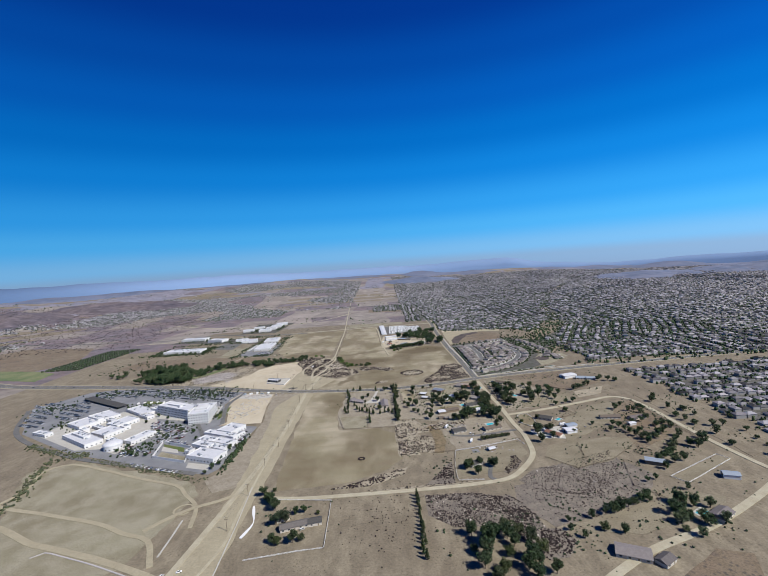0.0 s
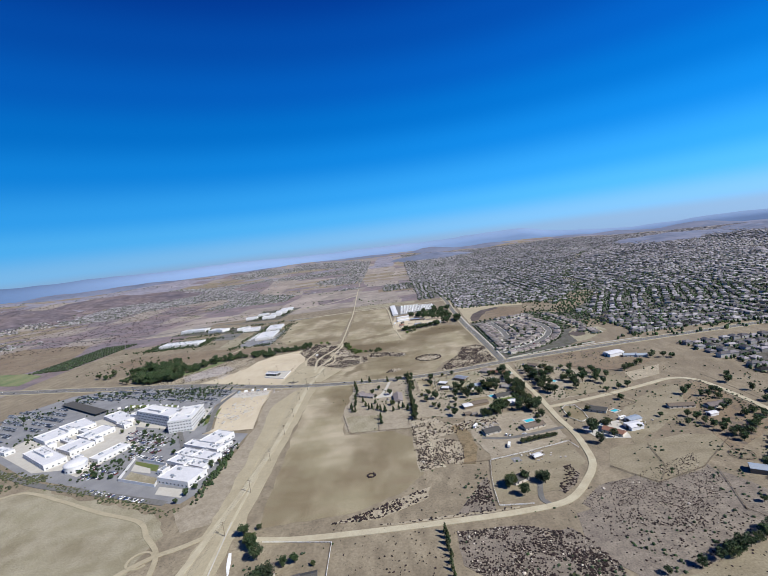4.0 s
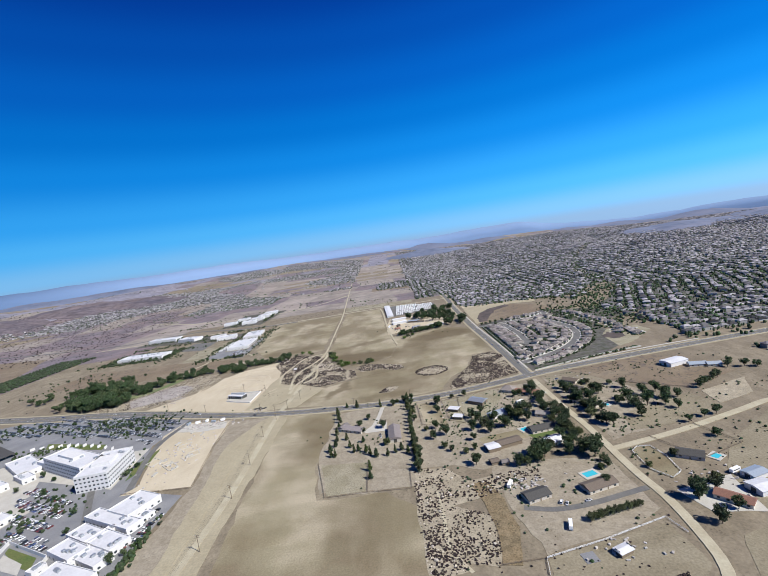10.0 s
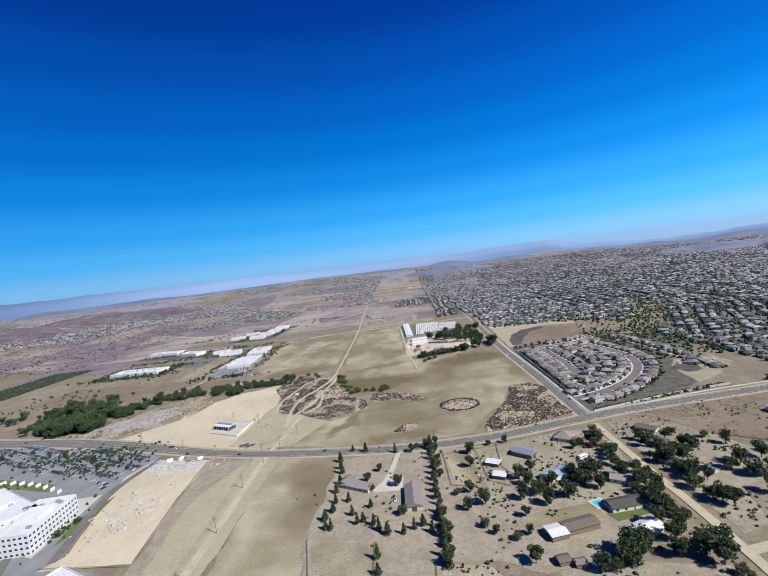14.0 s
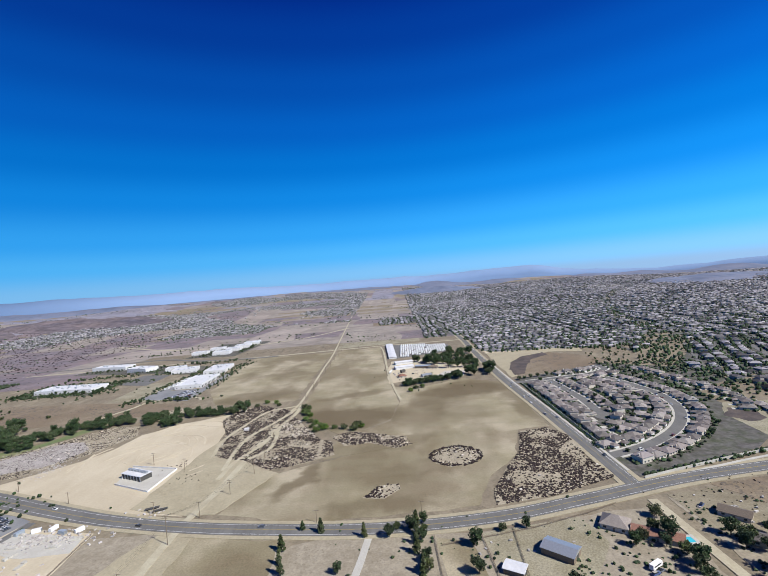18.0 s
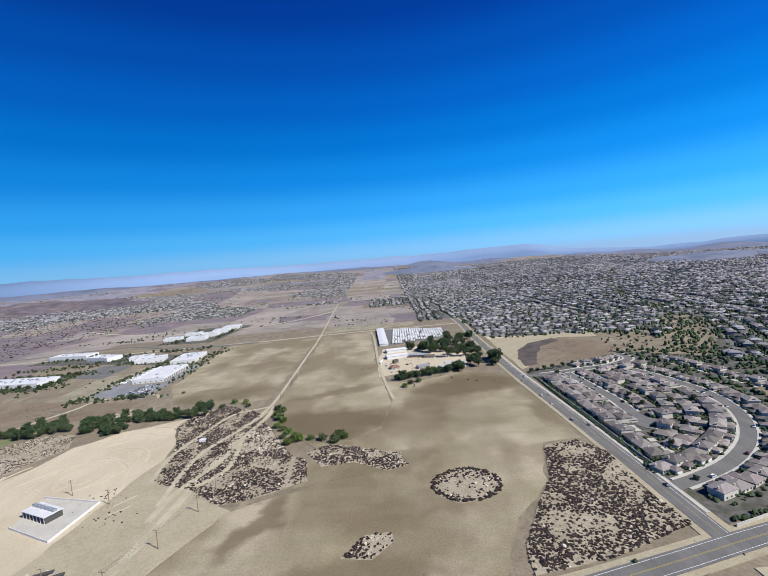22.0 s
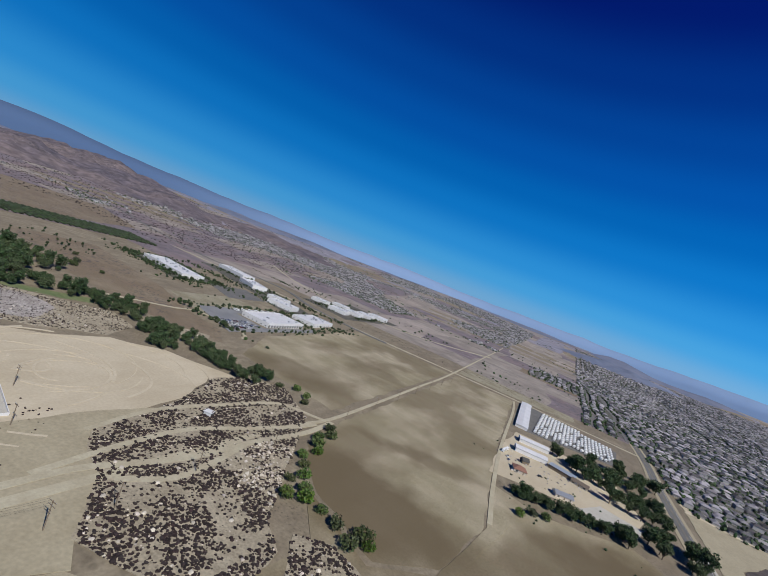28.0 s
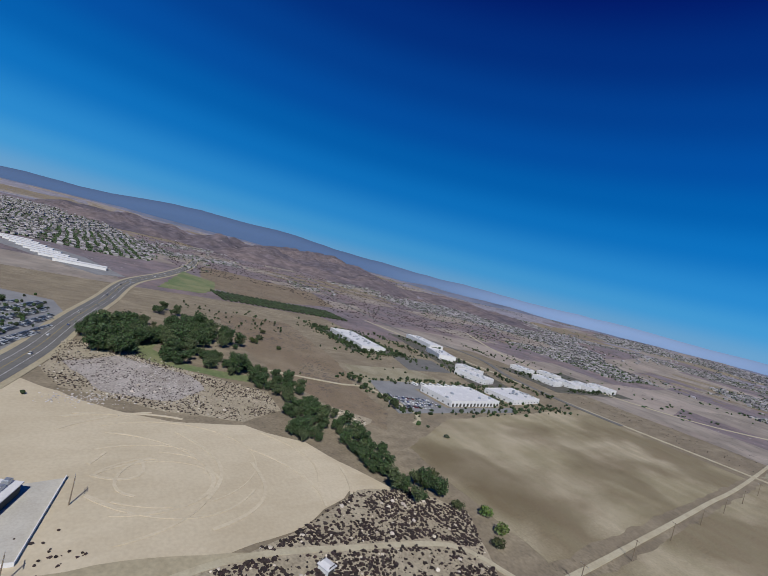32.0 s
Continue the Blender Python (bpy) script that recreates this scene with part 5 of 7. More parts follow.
for y in range(612, 776, 9):
    CONE.put(6 + rnd.uniform(-2, 2), y, s=rnd.uniform(0.95, 1.3))
    if rnd.random() < 0.6:
        BROAD.put(9 + rnd.uniform(-2, 2), y + 3, s=rnd.uniform(0.5, 0.75))
for x, y, s in [(-12, 764, .7), (-7, 772, .6), (2, 770, .7), (-50, 717, .8), (-45, 703, .7), (-41, 734, .6), (-24, 707, .8), (-20, 668, .9), (40, 750, .8), (37, 726, .7), (59, 763, .5), (74, 764, .6), (31, 688, .7), (21, 686, .6), (26, 666, .8), (39, 671, .9), (34, 646, .6), (40, 638, .5), (82, 710, .9), (79, 678, 1.1), (66, 673, 1.), (63, 653, .8), (52, 631, .7), (60, 635, .6), (56, 610, .8), (158, 784, .9), (155, 767, .8), (108, 696, .9), (120, 693, 1.1), (130, 700, 1.), (152, 722, .8), (159, 709, .8), (154, 693, 1.), (155, 680, 1.1), (156, 668, 1.1), (152, 661, 1.), (199, 720, .8), (186, 714, .9), (178, 706, .9), (211, 728, .9), (212, 717, 1.), (235, 738, .8), (186, 678, 1.), (219, 687, 1.1), (230, 693, 1.2), (227, 677, 1.2), (249, 698, 1.1), (265, 703, 1.1), (239, 674, 1.2), (263, 685, 1.), (255, 671, 1.), (186, 649, .9), (190, 645, .9), (154, 636, .8), (145, 626, 1.), (138, 619, 1.1), (120, 618, 1.), (110, 611, 1.2), (103, 602, 1.1), (95, 601, 1.), (144, 605, 1.), (155, 609, 1.1), (160, 604, 1.1), (170, 614, 1.), (153, 590, .7), (152, 582, .6), (140, 562, .6), (179, 575, .6), (75, 690, 1.), (90, 685, 1.1), (115, 685, 1.), (100, 672, .8), (145, 650, .9), (150, 640, .9), (70, 700, .9), (-140, 428, .9), (-130, 435, .6), (-128, 411, 1.1), (-121, 400, 1.1), (-132, 418, 1.), (-99, 391, .6), (-91, 393, .6), (-77, 389, .5), (-106, 379, .9), (-114, 376, .9), (-106, 348, .9), (-112, 351, .7), (-93, 349, .8), (-86, 351, .7), (60, 343, .9), (76, 337, 1.1), (90, 346, 1.), (70, 328, 1.2), (91, 326, 1.1), (84, 316, 1.1), (100, 310, 1.), (143, 341, .6), (170, 338, .9), (184, 332, .8), (191, 361, .8), (198, 364, .7), (230, 373, .6), (249, 406, .6), (259, 409, .5), (299, 439, .9), (282, 427, .8), (311, 442, .9), (346, 468, .9), (358, 477, .9), (341, 474, .9), (356, 528, .8), (312, 522, .8), (306, 497, .8), (318, 550, .8), (343, 560, .8), (323, 599, .7), (183, 510, .8), (201, 520, .8), (232, 530, .6), (278, 527, .7), (266, 551, .6), (238, 352, 1.), (245, 345, 1.1), (236, 340, 1.), (252, 362, .9), (255, 340, .9), (82, 459, 1.), (79, 455, .9), (95, 463, .7), (107, 460, .9), (110, 456, .8), (88, 442, .8), (280, 640, .7), (250, 632, .6), (205, 585, .6), (370, 740, .9), (385, 735, .9), (395, 730, .9), (378, 748, .8), (81, 664, 1.), (97, 670, 1.1), (112, 688, 1.1), (122, 677, 1.), (113, 608, 1.1), (106, 602, 1.), (89, 600, .9), (137, 634, .9), (148, 645, 1.), (133, 606, 1.), (158, 594, 1.1), (150, 598, 1.2), (146, 581, .6), (253, 604, .7), (268, 638, .6), (221, 654, .9), (213, 722, 1.), (242, 724, 1.), (181, 667, 1.), (184, 702, 1.), (176, 722, .9), (275, 683, .9), (260, 660, .8), (202, 540, .9), (209, 547, 1.), (186, 533, 1.), (192, 541, .9), (308, 698, .7), (316, 703, .7), (324, 708, .7), (332, 712, .7), (340, 716, .7)]:
    if not 157 < x < 177 or not 480 < y < 790:
        BROAD.plant(x, y, s=s * rnd.uniform(0.8, 1.15))
for x, y, s in [(146, 752, .8), (150, 744, .9), (144, 738, .8), (150, 730, .9), (147, 716, .9), (145, 706, 1.), (149, 700, .9), (143, 690, 1.), (148, 676, 1.), (142, 668, .9), (147, 656, .9), (184, 744, .8), (190, 738, .9), (183, 732, .9), (192, 728, .8), (184, 690, 1.), (190, 684, .9), (195, 676, 1.), (182, 656, .9), (196, 704, .9), (203, 712, .9), (135, 746, .7), (128, 740, .7), (205, 742, .8), (214, 748, .8)]:
    BROAD.plant(x, y, s=s * rnd.uniform(0.8, 1.1))
for k in range(30):
    x, y = rnd.uniform(300, 470), rnd.uniform(460, 640)
    if inside(x, y, [(290, 560), (330, 500), (420, 460), (480, 520), (420, 600), (330, 630)]):
        BROAD.plant(x, y, s=rnd.uniform(0.5, 0.85))
for k in range(9):
    BROAD.put(113 + 4.5 * k, 527 + k, s=rnd.uniform(0.45, 0.6), which=1)
for y in range(318, 412, 6):
    CONE.put(19 + rnd.uniform(-1.5, 1.5), y, s=rnd.uniform(0.6, 0.95))
for x, y, s in [(72, 331, 1.1), (80, 340, 1.), (99, 340, 1.), (66, 316, 1.1), (62, 304, 1.), (76, 300, 1.1), (94, 300, 1.), (103, 304, 1.1), (110, 318, 1.), (106, 330, .9), (88, 336, 1.), (70, 292, 1.), (98, 290, 1.1), (112, 294, .9), (58, 322, .8), (168, 355, .6), (182, 359, .8), (190, 361, .9), (199, 364, 1.), (207, 367, .8), (215, 371, .8), (224, 376, .9), (230, 378, .7), (290, 545, .7), (293, 536, .8), (295, 527, .7), (297, 518, .8), (299, 508, .7), (300, 498, .8), (302, 488, .7), (252, 368, .9), (246, 356, 1.), (262, 362, .9), (274, 358, .8), (256, 334, .9), (270, 336, .8), (286, 446, .7), (296, 452, .8), (304, 456, .9), (310, 462, .8), (316, 470, .9), (324, 478, .8), (332, 486, .9), (318, 500, .8), (326, 508, .9), (338, 516, .8), (346, 500, .8), (352, 540, .7), (340, 534, .8), (384, 560, .8), (388, 530, .9), (392, 500, .8), (386, 470, .8), (394, 590, .8), (390, 620, .9), (404, 640, .8), (356, 600, .7), (348, 580, .7), (336, 590, .7), (410, 560, .7), (416, 520, .8), (424, 480, .7), (408, 440, .8), (276, 388, .6), (232, 330, .7), (240, 322, .8), (150, 330, .6), (146, 352, .5)]:
    BROAD.plant(x, y, s=s * rnd.uniform(0.8, 1.1))
# grove by the pond and the creek line
POND, FARM = [], []
for outline, n in (([(-500, 908), (-450, 916), (-446, 942), (-475, 956), (-512, 964), (-552, 950), (-540, 920)], 95), ([(-505, 975), (-456, 980), (-478, 1006), (-525, 1036), (-575, 1044), (-575, 1000), (-535, 985)], 95)):
    xs, ys = [p[0] for p in outline], [p[1] for p in outline]
    for _ in range(n):
        x, y = rnd.uniform(min(xs), max(xs)), rnd.uniform(min(ys), max(ys))
        if inside(x, y, outline):
            POND.append((x, y, rnd.uniform(0.95, 1.65)))
for k in range(16):
    POND.append((-512 + rnd.gauss(0, 12), 970 + rnd.gauss(0, 5), rnd.uniform(0.6, 1.0)))
for k in range(34):
    POND.append((-468 + 58 * k / 33 + rnd.gauss(0, 5), 998 + 58 * k / 33 + rnd.gauss(0, 6), rnd.uniform(0.5, 0.95)))
for _ in range(70):
    POND.append((rnd.uniform(-760, -600), rnd.uniform(1040, 1170), rnd.uniform(0.18, 0.38)))
for x, y in [(-386, 1036), (-370, 1048), (-350, 1050), (-336, 1056), (-326, 1062), (-327, 1040), (-309, 1068), (-298, 1040), (-295, 1030), (-290, 1066), (-271, 1063), (-265, 1070), (-252, 1062), (-240, 1062), (-229, 1064), (-216, 1074), (-400, 1060), (-380, 1058), (-305, 1050)]:
    for _ in range(7):
        POND.append((x + rnd.gauss(0, 8), y + rnd.gauss(0, 6), rnd.uniform(0.45, 0.95)))
for x, y in [(-200, 1086), (-190, 1098), (-175, 1094), (-168, 1082), (-232, 1096), (-124, 1040), (-118, 1030), (-112, 1022), (-116, 1008), (-108, 1000), (-100, 990), (-104, 980), (-92, 978), (-86, 972), (-76, 972), (-65, 970), (-50, 974), (-44, 970), (-96, 966), (-120, 1052), (-128, 1062), (-52, 962), (-560, 1100), (-540, 1085), (-600, 1120), (-520, 1110)]:
    SHRUB.put(x, y, s=rnd.uniform(1.2, 2.1), which=1 if rnd.random() < 0.6 else 0)
# farm grove by the storage yard
for k in range(40):
    q = k / 39
    FARM.append((8 + 84 * q + rnd.gauss(0, 2), 1142 + 20 * q + 18 * max(0, q - 0.7) + rnd.gauss(0, 3), rnd.uniform(0.6, 0.9)))
for x, y in [(100, 1160), (115, 1180), (123, 1213), (130, 1235), (138, 1263), (132, 1290), (120, 1320), (108, 1345), (95, 1330), (80, 1310), (69, 1290), (85, 1280), (100, 1300), (110, 1270), (60, 1310), (50, 1300), (41, 1318), (95, 1250), (75, 1335), (140, 1375), (128, 1355), (112, 1372), (146, 1200), (147, 1180)]:
    for _ in range(3):
        FARM.append((x + rnd.gauss(0, 6), y + rnd.gauss(0, 6), rnd.uniform(0.9, 1.4)))
grove("pond_grove", "dense dark green grove of tall trees by a pond", POND)
grove("farm_grove", "dense dark trees sheltering a farm yard", FARM)
for x, y in [(16, 1106), (24, 1118), (34, 1124)]:
    SHRUB.put(x, y, s=1.6)
for x, y in [(186, 1128), (196, 1130), (208, 1134), (222, 1136), (238, 1142), (178, 1125)]:
    BROAD.plant(x, y, s=rnd.uniform(0.5, 0.75))


# ---- buildings ----
def shared(name, mat, fill):
    g = Geo()
    fill(g)
    return g.mesh(name, M[mat])


def child(name, mesh, parent, x, y, z, rz=0.0, label=""):
    o = new(name, mesh)
    o.parent = parent
    o.matrix_basis = pose(x, y, z, 0, 0, rz)
    return tagged(o, label)


WINDOW = shared("window", "glass", lambda g: g.box(-0.95, -0.06, 0, 0.95, 0.1, 1.5))
DOCK = shared("dock_door", "roof_dark", lambda g: g.box(-1.7, -0.06, 0, 1.7, 0.1, 3.6))
UNIT = shared("roof_unit", "metal", lambda g: (g.box(-1.6, -1.2, 0, 1.6, 1.2, 1.5), g.box(-1.0, -0.8, 1.5, 1.0, 0.8, 1.75)))
SKYLIGHT = shared("skylight", "white_line", lambda g: (g.box(-1.2, -0.7, 0, 1.2, 0.7, 0.25), g.box(-1.0, -0.5, 0.25, 1.0, 0.5, 0.4)))


def facade(parent, x0, y0, x1, y1, rows, pitch, z0, step, mesh, name):
    """Window rows on one outer wall, from corner to corner seen anticlockwise."""
    a, b = Vector((x0, y0)), Vector((x1, y1))
    d = b - a
    n = max(1, int((d.length - 2) / pitch))
    rz = math.degrees(math.atan2(d.y, d.x))
    for r in range(rows):
        for k in range(n):
            p = a + d * ((k + 0.5) / n)
            child(name, mesh, parent, p.x, p.y, z0 + r * step, rz)


def flat_building(name, label, cx, cy, w, d, h, rz, wall="white_wall", roof="white_roof", storeys=1, pitch=4.0, sides="SENW", units=4, skylights=0, docks="", group="", cat="building"):
    t = tagged(new(name), label, cat, group)
    t.matrix_basis = pose(cx, cy, 0, 0, 0, rz)
    a, b = w / 2, d / 2
    Geo().box(-a, -b, -0.3, a, b, h).ob("wall", M[wall], t)
    Geo().box(-a + 0.4, -b + 0.4, h, a - 0.4, b - 0.4, h + 0.12).ob("roof", M[roof], t)
    par = Geo()
    for q in ((-a, -b, a, -b + 0.35), (-a, b - 0.35, a, b), (-a, -b + 0.35, -a + 0.35, b - 0.35), (a - 0.35, -b + 0.35, a, b - 0.35)):
        par.box(q[0], q[1], h, q[2], q[3], h + 0.9)
    par.ob("parapet", M[wall], t)
    ends = {"S": (-a, -b, a, -b), "E": (a, -b, a, b), "N": (a, b, -a, b), "W": (-a, b, -a, -b)}
    for s in sides:
        if s in docks:
            facade(t, *ends[s], 1, 6.0, 0.4, 1, DOCK, "dock_door")
        else:
            facade(t, *ends[s], storeys, pitch, 1.2, h / storeys, WINDOW, "window")
    rg = random.Random(int(cx * 7 + cy))
    for _ in range(units):
        child("roof_unit", UNIT, t, rg.uniform(-a + 4, a - 4) if w > 9 else 0, rg.uniform(-b + 3, b - 3) if d > 7 else 0, h + 0.12, rg.choice((0, 90)))
    for k in range(skylights):
        child("skylight", SKYLIGHT, t, -a + (k % 5 + 0.5) * w / 5, -b + (k // 5 + 0.5) * d / max(1, skylights // 5), h + 0.12)
    return t


# hospital campus
HG = "hospital buildings"
flat_building("hospital_tower", "four-storey white hospital tower with dark window rows", -362, 707, 80, 26, 16, -29, storeys=4, pitch=3.6, units=8, group=HG)
flat_building("hospital_tower", "white hospital wing with stepped parapet and window rows", -312, 684, 31, 54, 16, 7, storeys=4, pitch=3.6, sides="SEW", units=7, group=HG)
Geo().box(-9, -8, 16.1, 9, 10, 19).ob("plant_room", M["white_wall"], bpy.data.objects["hospital_tower.001"])
Geo().box(-24, -5, 16.1, 10, 6, 18.6).ob("plant_room", M["white_wall"], bpy.data.objects["hospital_tower"])
for lab, cx, cy, w, d, h, rz in [
    ("low white clinic wing with a grey flat roof", -248, 596, 58, 13, 5.5, -26), ("white clinic block beside the staff car park", -240, 614, 28, 30, 6.5, -26),
    ("white clinic pavilion joined to its neighbours", -259, 581, 32, 15, 5, -28), ("white clinic pavilion with rooftop units", -260, 563, 30, 15, 5.6, -28),
    ("white clinic pavilion by the courtyard", -234, 569, 33, 16, 5.2, -27), ("white clinic pavilion on the slope edge", -235, 553, 30, 14, 4.6, -27),
    ("long white clinic block with a shaded canopy", -242, 530, 44, 25, 6, -22),
    ("white laboratory block with a stepped roof", -464, 616, 78, 24, 6, -34), ("white laboratory block with metal ducts", -441, 639, 36, 30, 5.5, -28),
    ("white laboratory block below the tower", -441, 678, 30, 36, 6, -28), ("white sloping hall before the hospital tower", -442, 732, 62, 24, 5, -37),
    ("white laboratory block beside the approach road", -508, 688, 42, 40, 6, -32), ("white laboratory block with a curved edge", -497, 716, 46, 34, 5.2, -36),
    ("small white service hall among parked cars", -374, 609, 18, 40, 5, -24), ("white service annex at the campus edge", -552, 652, 34, 12, 4.5, -25),
]:
    flat_building("clinic_block", lab, cx, cy, w, d, h, rz, storeys=1 if h < 8 else 2, pitch=5.0, units=4, group=HG)
for lab, cx, cy, w, d, h, rz in [("raised white roof lantern on a laboratory", -470, 622, 40, 9, 8.5, -33), ("raised white roof lantern with vents", -500, 700, 34, 9, 8, -32)]:
    flat_building("roof_hall", lab, cx, cy, w, d, h, rz, units=2, sides="", group=HG)
for lab, cx, cy, w, d, h, rz in [
    ("small white stair block of a laboratory", -484, 650, 12, 10, 7, -33), ("white entrance block of a laboratory", -412, 604, 14, 10, 4.5, -33), ("white plant block beside a laboratory", -424, 656, 14, 10, 5, -32),
    ("white link corridor between laboratories", -470, 662, 30, 8, 4.5, -33), ("white link corridor under the ducts", -466, 690, 26, 8, 5, -32), ("white drum-fronted entrance hall", -408, 728, 24, 16, 8, -30), ("white rehabilitation wing beside the tower", -416, 702, 26, 12, 5, -32),
    ("small white clinic link between pavilions", -247, 576, 8, 40, 4, -27), ("small white clinic link on the court", -247, 556, 7, 30, 4, -27), ("small white clinic porch over steps", -222, 598, 8, 12, 4, -26), ("white boiler house near the lawn", -272, 548, 8, 10, 4.5, -22)]:
    flat_building("clinic_annex", lab, cx, cy, w, d, h, rz, pitch=5.0, units=2, group=HG)
car_port = tagged(new("parking_canopy"), "long dark parking canopy on steel posts", "canopy")
car_port.matrix_basis = pose(-554, 804, 0, 0, 0, -32.5)
Geo().box(-68, -9, 3.6, 68, 9, 4.1).ob("roof", M["roof_dark"], car_port)
for k in range(9):
    Geo().cyl((-64 + 16 * k, 0, 0), (-64 + 16 * k, 0, 3.6), 0.25, 0.25, 6).ob("post", M["metal"], car_port)
dome = tagged(new("domed_hall"), "round white hall with a shallow dome roof", "building")
dome.matrix_basis = pose(-396, 581, 0)
Geo().cyl((0, 0, -0.2), (0, 0, 7), 12, 12, 28).ob("wall", M["white_wall"], dome)
g = Geo()
for k in range(5):
    a0, a1 = k * 0.3, (k + 1) * 0.3
    g.cyl((0, 0, 7 + 4 * math.sin(a0)), (0, 0, 7 + 4 * math.sin(a1)), 12.4 * math.cos(a0), 12.4 * math.cos(a1), 28)
g.ob("dome_roof", M["white_roof"], dome)
for k in range(14):
    t = k * 0.4488
    child("window", WINDOW, dome, 12 * math.cos(t), 12 * math.sin(t), 1.5, math.degrees(t) + 90)

COURT = [(-318, 540), (-329, 588), (-277, 563), (-266, 519)]
tagged(Geo().ribbon([Vector(p) for p in COURT], 0.5, 0, 3.4, closed=True).ob("courtyard_wall", M["white_wall"]), "white wall round a hospital courtyard", "wall", kind="structure")
patch("courtyard_lawn", [(-314, 543), (-316, 558), (-273, 537), (-268, 523)], "grass_dry", "dry courtyard lawn", 0.2, 0)
patch("courtyard_lawn_strip", [(-323, 577), (-325, 583), (-288, 566), (-282, 552), (-294, 557)], "lawn", "watered courtyard lawn", 0.2, 0)
patch("courtyard_paving", [(-317, 560), (-322, 575), (-295, 561), (-288, 549)], "concrete", "pale courtyard paving", 0.21, 0)
patch("service_yard", [(-258, 505), (-261, 519), (-229, 508), (-226, 494)], "concrete", "pale concrete service yard", 0.2, 0)
patch("planting_strip", [(-470, 800), (-372, 770), (-368, 756), (-460, 782)], "lawn", "watered planting strip before the hospital", 0.22, 0)
patch("planting_corner", [(-292, 700), (-284, 735), (-276, 690), (-284, 668)], "lawn", "watered planting bed beside the tower", 0.22, 1)
patch("campus_path", [(-430, 590), (-400, 655), (-350, 640), (-380, 560)], "concrete", "pale paving round the domed hall", 0.16, 1)
patch("campus_paving", [(-560, 655), (-551, 704), (-497, 730), (-461, 756), (-416, 735), (-378, 665), (-394, 612), (-392, 580), (-452, 582), (-556, 648)], "concrete", "pale concrete paving among laboratories", 0.13, 0)
patch("campus_forecourt", [(-470, 745), (-420, 770), (-400, 745), (-330, 735), (-300, 740), (-290, 655), (-410, 700)], "concrete", "pale forecourt paving of the hospital", 0.17, 0)
for ln, w, nm in (([(-690, 790), (-600, 660), (-452, 566), (-336, 522), (-238, 487)], 7.5, "campus_road_south"), ([(-268, 648), (-292, 740), (-284, 812)], 6.5, "campus_road_east"), ([(-330, 690), (-300, 640), (-270, 590)], 6.0, "campus_road_middle")):
    lane(nm, smooth(ln, 8), w, "asphalt", "asphalt campus road with pale kerbs", 0.22)


pergola = tagged(new("pergola"), "row of white fins along the hospital avenue", "pergola")
for k in range(11):
    q = Vector((-478, 784)).lerp(Vector((-352, 752)), k / 10)
    q.y += 10 * math.sin(k / 10 * math.pi)
    Geo().box(-0.2, -2.6, 0, 0.2, 2.6, 3.2, pose(q.x, q.y, 0.2, 0, 0, -16 + 4 * (k - 5))).ob("fin", M["white_wall"], pergola)

# ---- cars ----
def profile_body(g, prof, half, inset):
    """A body from a side profile: (x, z) points, with softly drawn-in flanks."""
    n = len(prof)
    top = max(z for _, z in prof)
    vs = []
    for s in (-1, 1):
        for x, z in prof:
            vs.append((x, s * (half - inset * (z / top) ** 2), z))
    g.add(vs, [tuple(range(n - 1, -1, -1)), tuple(range(n, 2 * n))] + [(i, (i + 1) % n, n + (i + 1) % n, n + i) for i in range(n)])


def car(kind, label):
    t = tagged(new("car"), label, "car", "parked cars")
    b, c, w = Geo(), Geo(), Geo()
    if kind == "saloon":
        profile_body(b, [(-2.25, 0.3), (2.2, 0.3), (2.25, 0.62), (1.2, 0.86), (-1.5, 0.92), (-2.25, 0.85)], 0.9, 0.1)
        profile_body(c, [(-1.55, 0.9), (1.15, 0.85), (0.45, 1.36), (-0.95, 1.4)], 0.78, 0.16)
        roof = Geo().box(-0.9, -0.6, 1.37, 0.42, 0.6, 1.43)
    else:
        profile_body(b, [(-2.35, 0.35), (2.3, 0.35), (2.35, 0.8), (1.35, 1.05), (-2.2, 1.08), (-2.35, 0.95)], 0.95, 0.08)
        profile_body(c, [(-2.2, 1.06), (1.3, 1.03), (0.6, 1.68), (-1.95, 1.72)], 0.85, 0.14)
        roof = Geo().box(-1.9, -0.66, 1.69, 0.56, 0.66, 1.76)
    b.ob("body", M["paint_car"], t)
    c.ob("cabin_glass", M["glass"], t)
    roof.ob("roof", M["paint_car"], t)
    for x in (-1.4, 1.4):
        pair = Geo()
        for y in (-0.8, 0.8):
            pair.cyl((x, y - 0.11, 0.33), (x, y + 0.11, 0.33), 0.33, 0.33, 10)
        pair.ob("axle_wheels", M["rubber"], t)
    return t


CARS = Stock([car("saloon", "parked saloon car on asphalt"), car("wagon", "parked sport utility car on asphalt")])
crg = random.Random(12)


def car_rows(outline, angle, gap, fill, most):
    """Cars nose by nose in rows over a car park."""
    c, s = math.cos(radians(angle)), math.sin(radians(angle))
    us = [x * c + y * s for x, y in outline]
    vs = [-x * s + y * c for x, y in outline]
    v, n = min(vs) + 4, 0
    while v < max(vs) - 3:
        for side in (0, 5.4):
            u = min(us) + 3
            while u < max(us) - 3:
                x, y = u * c - (v + side) * s, u * s + (v + side) * c
                if n < most and inside(x, y, outline) and crg.random() < fill:
                    CARS.put(x, y, 0.27, angle + 90 + (180 if crg.random() < 0.5 else 0) + crg.uniform(-2, 2))
                    n += 1
                u += 2.9
        v += gap


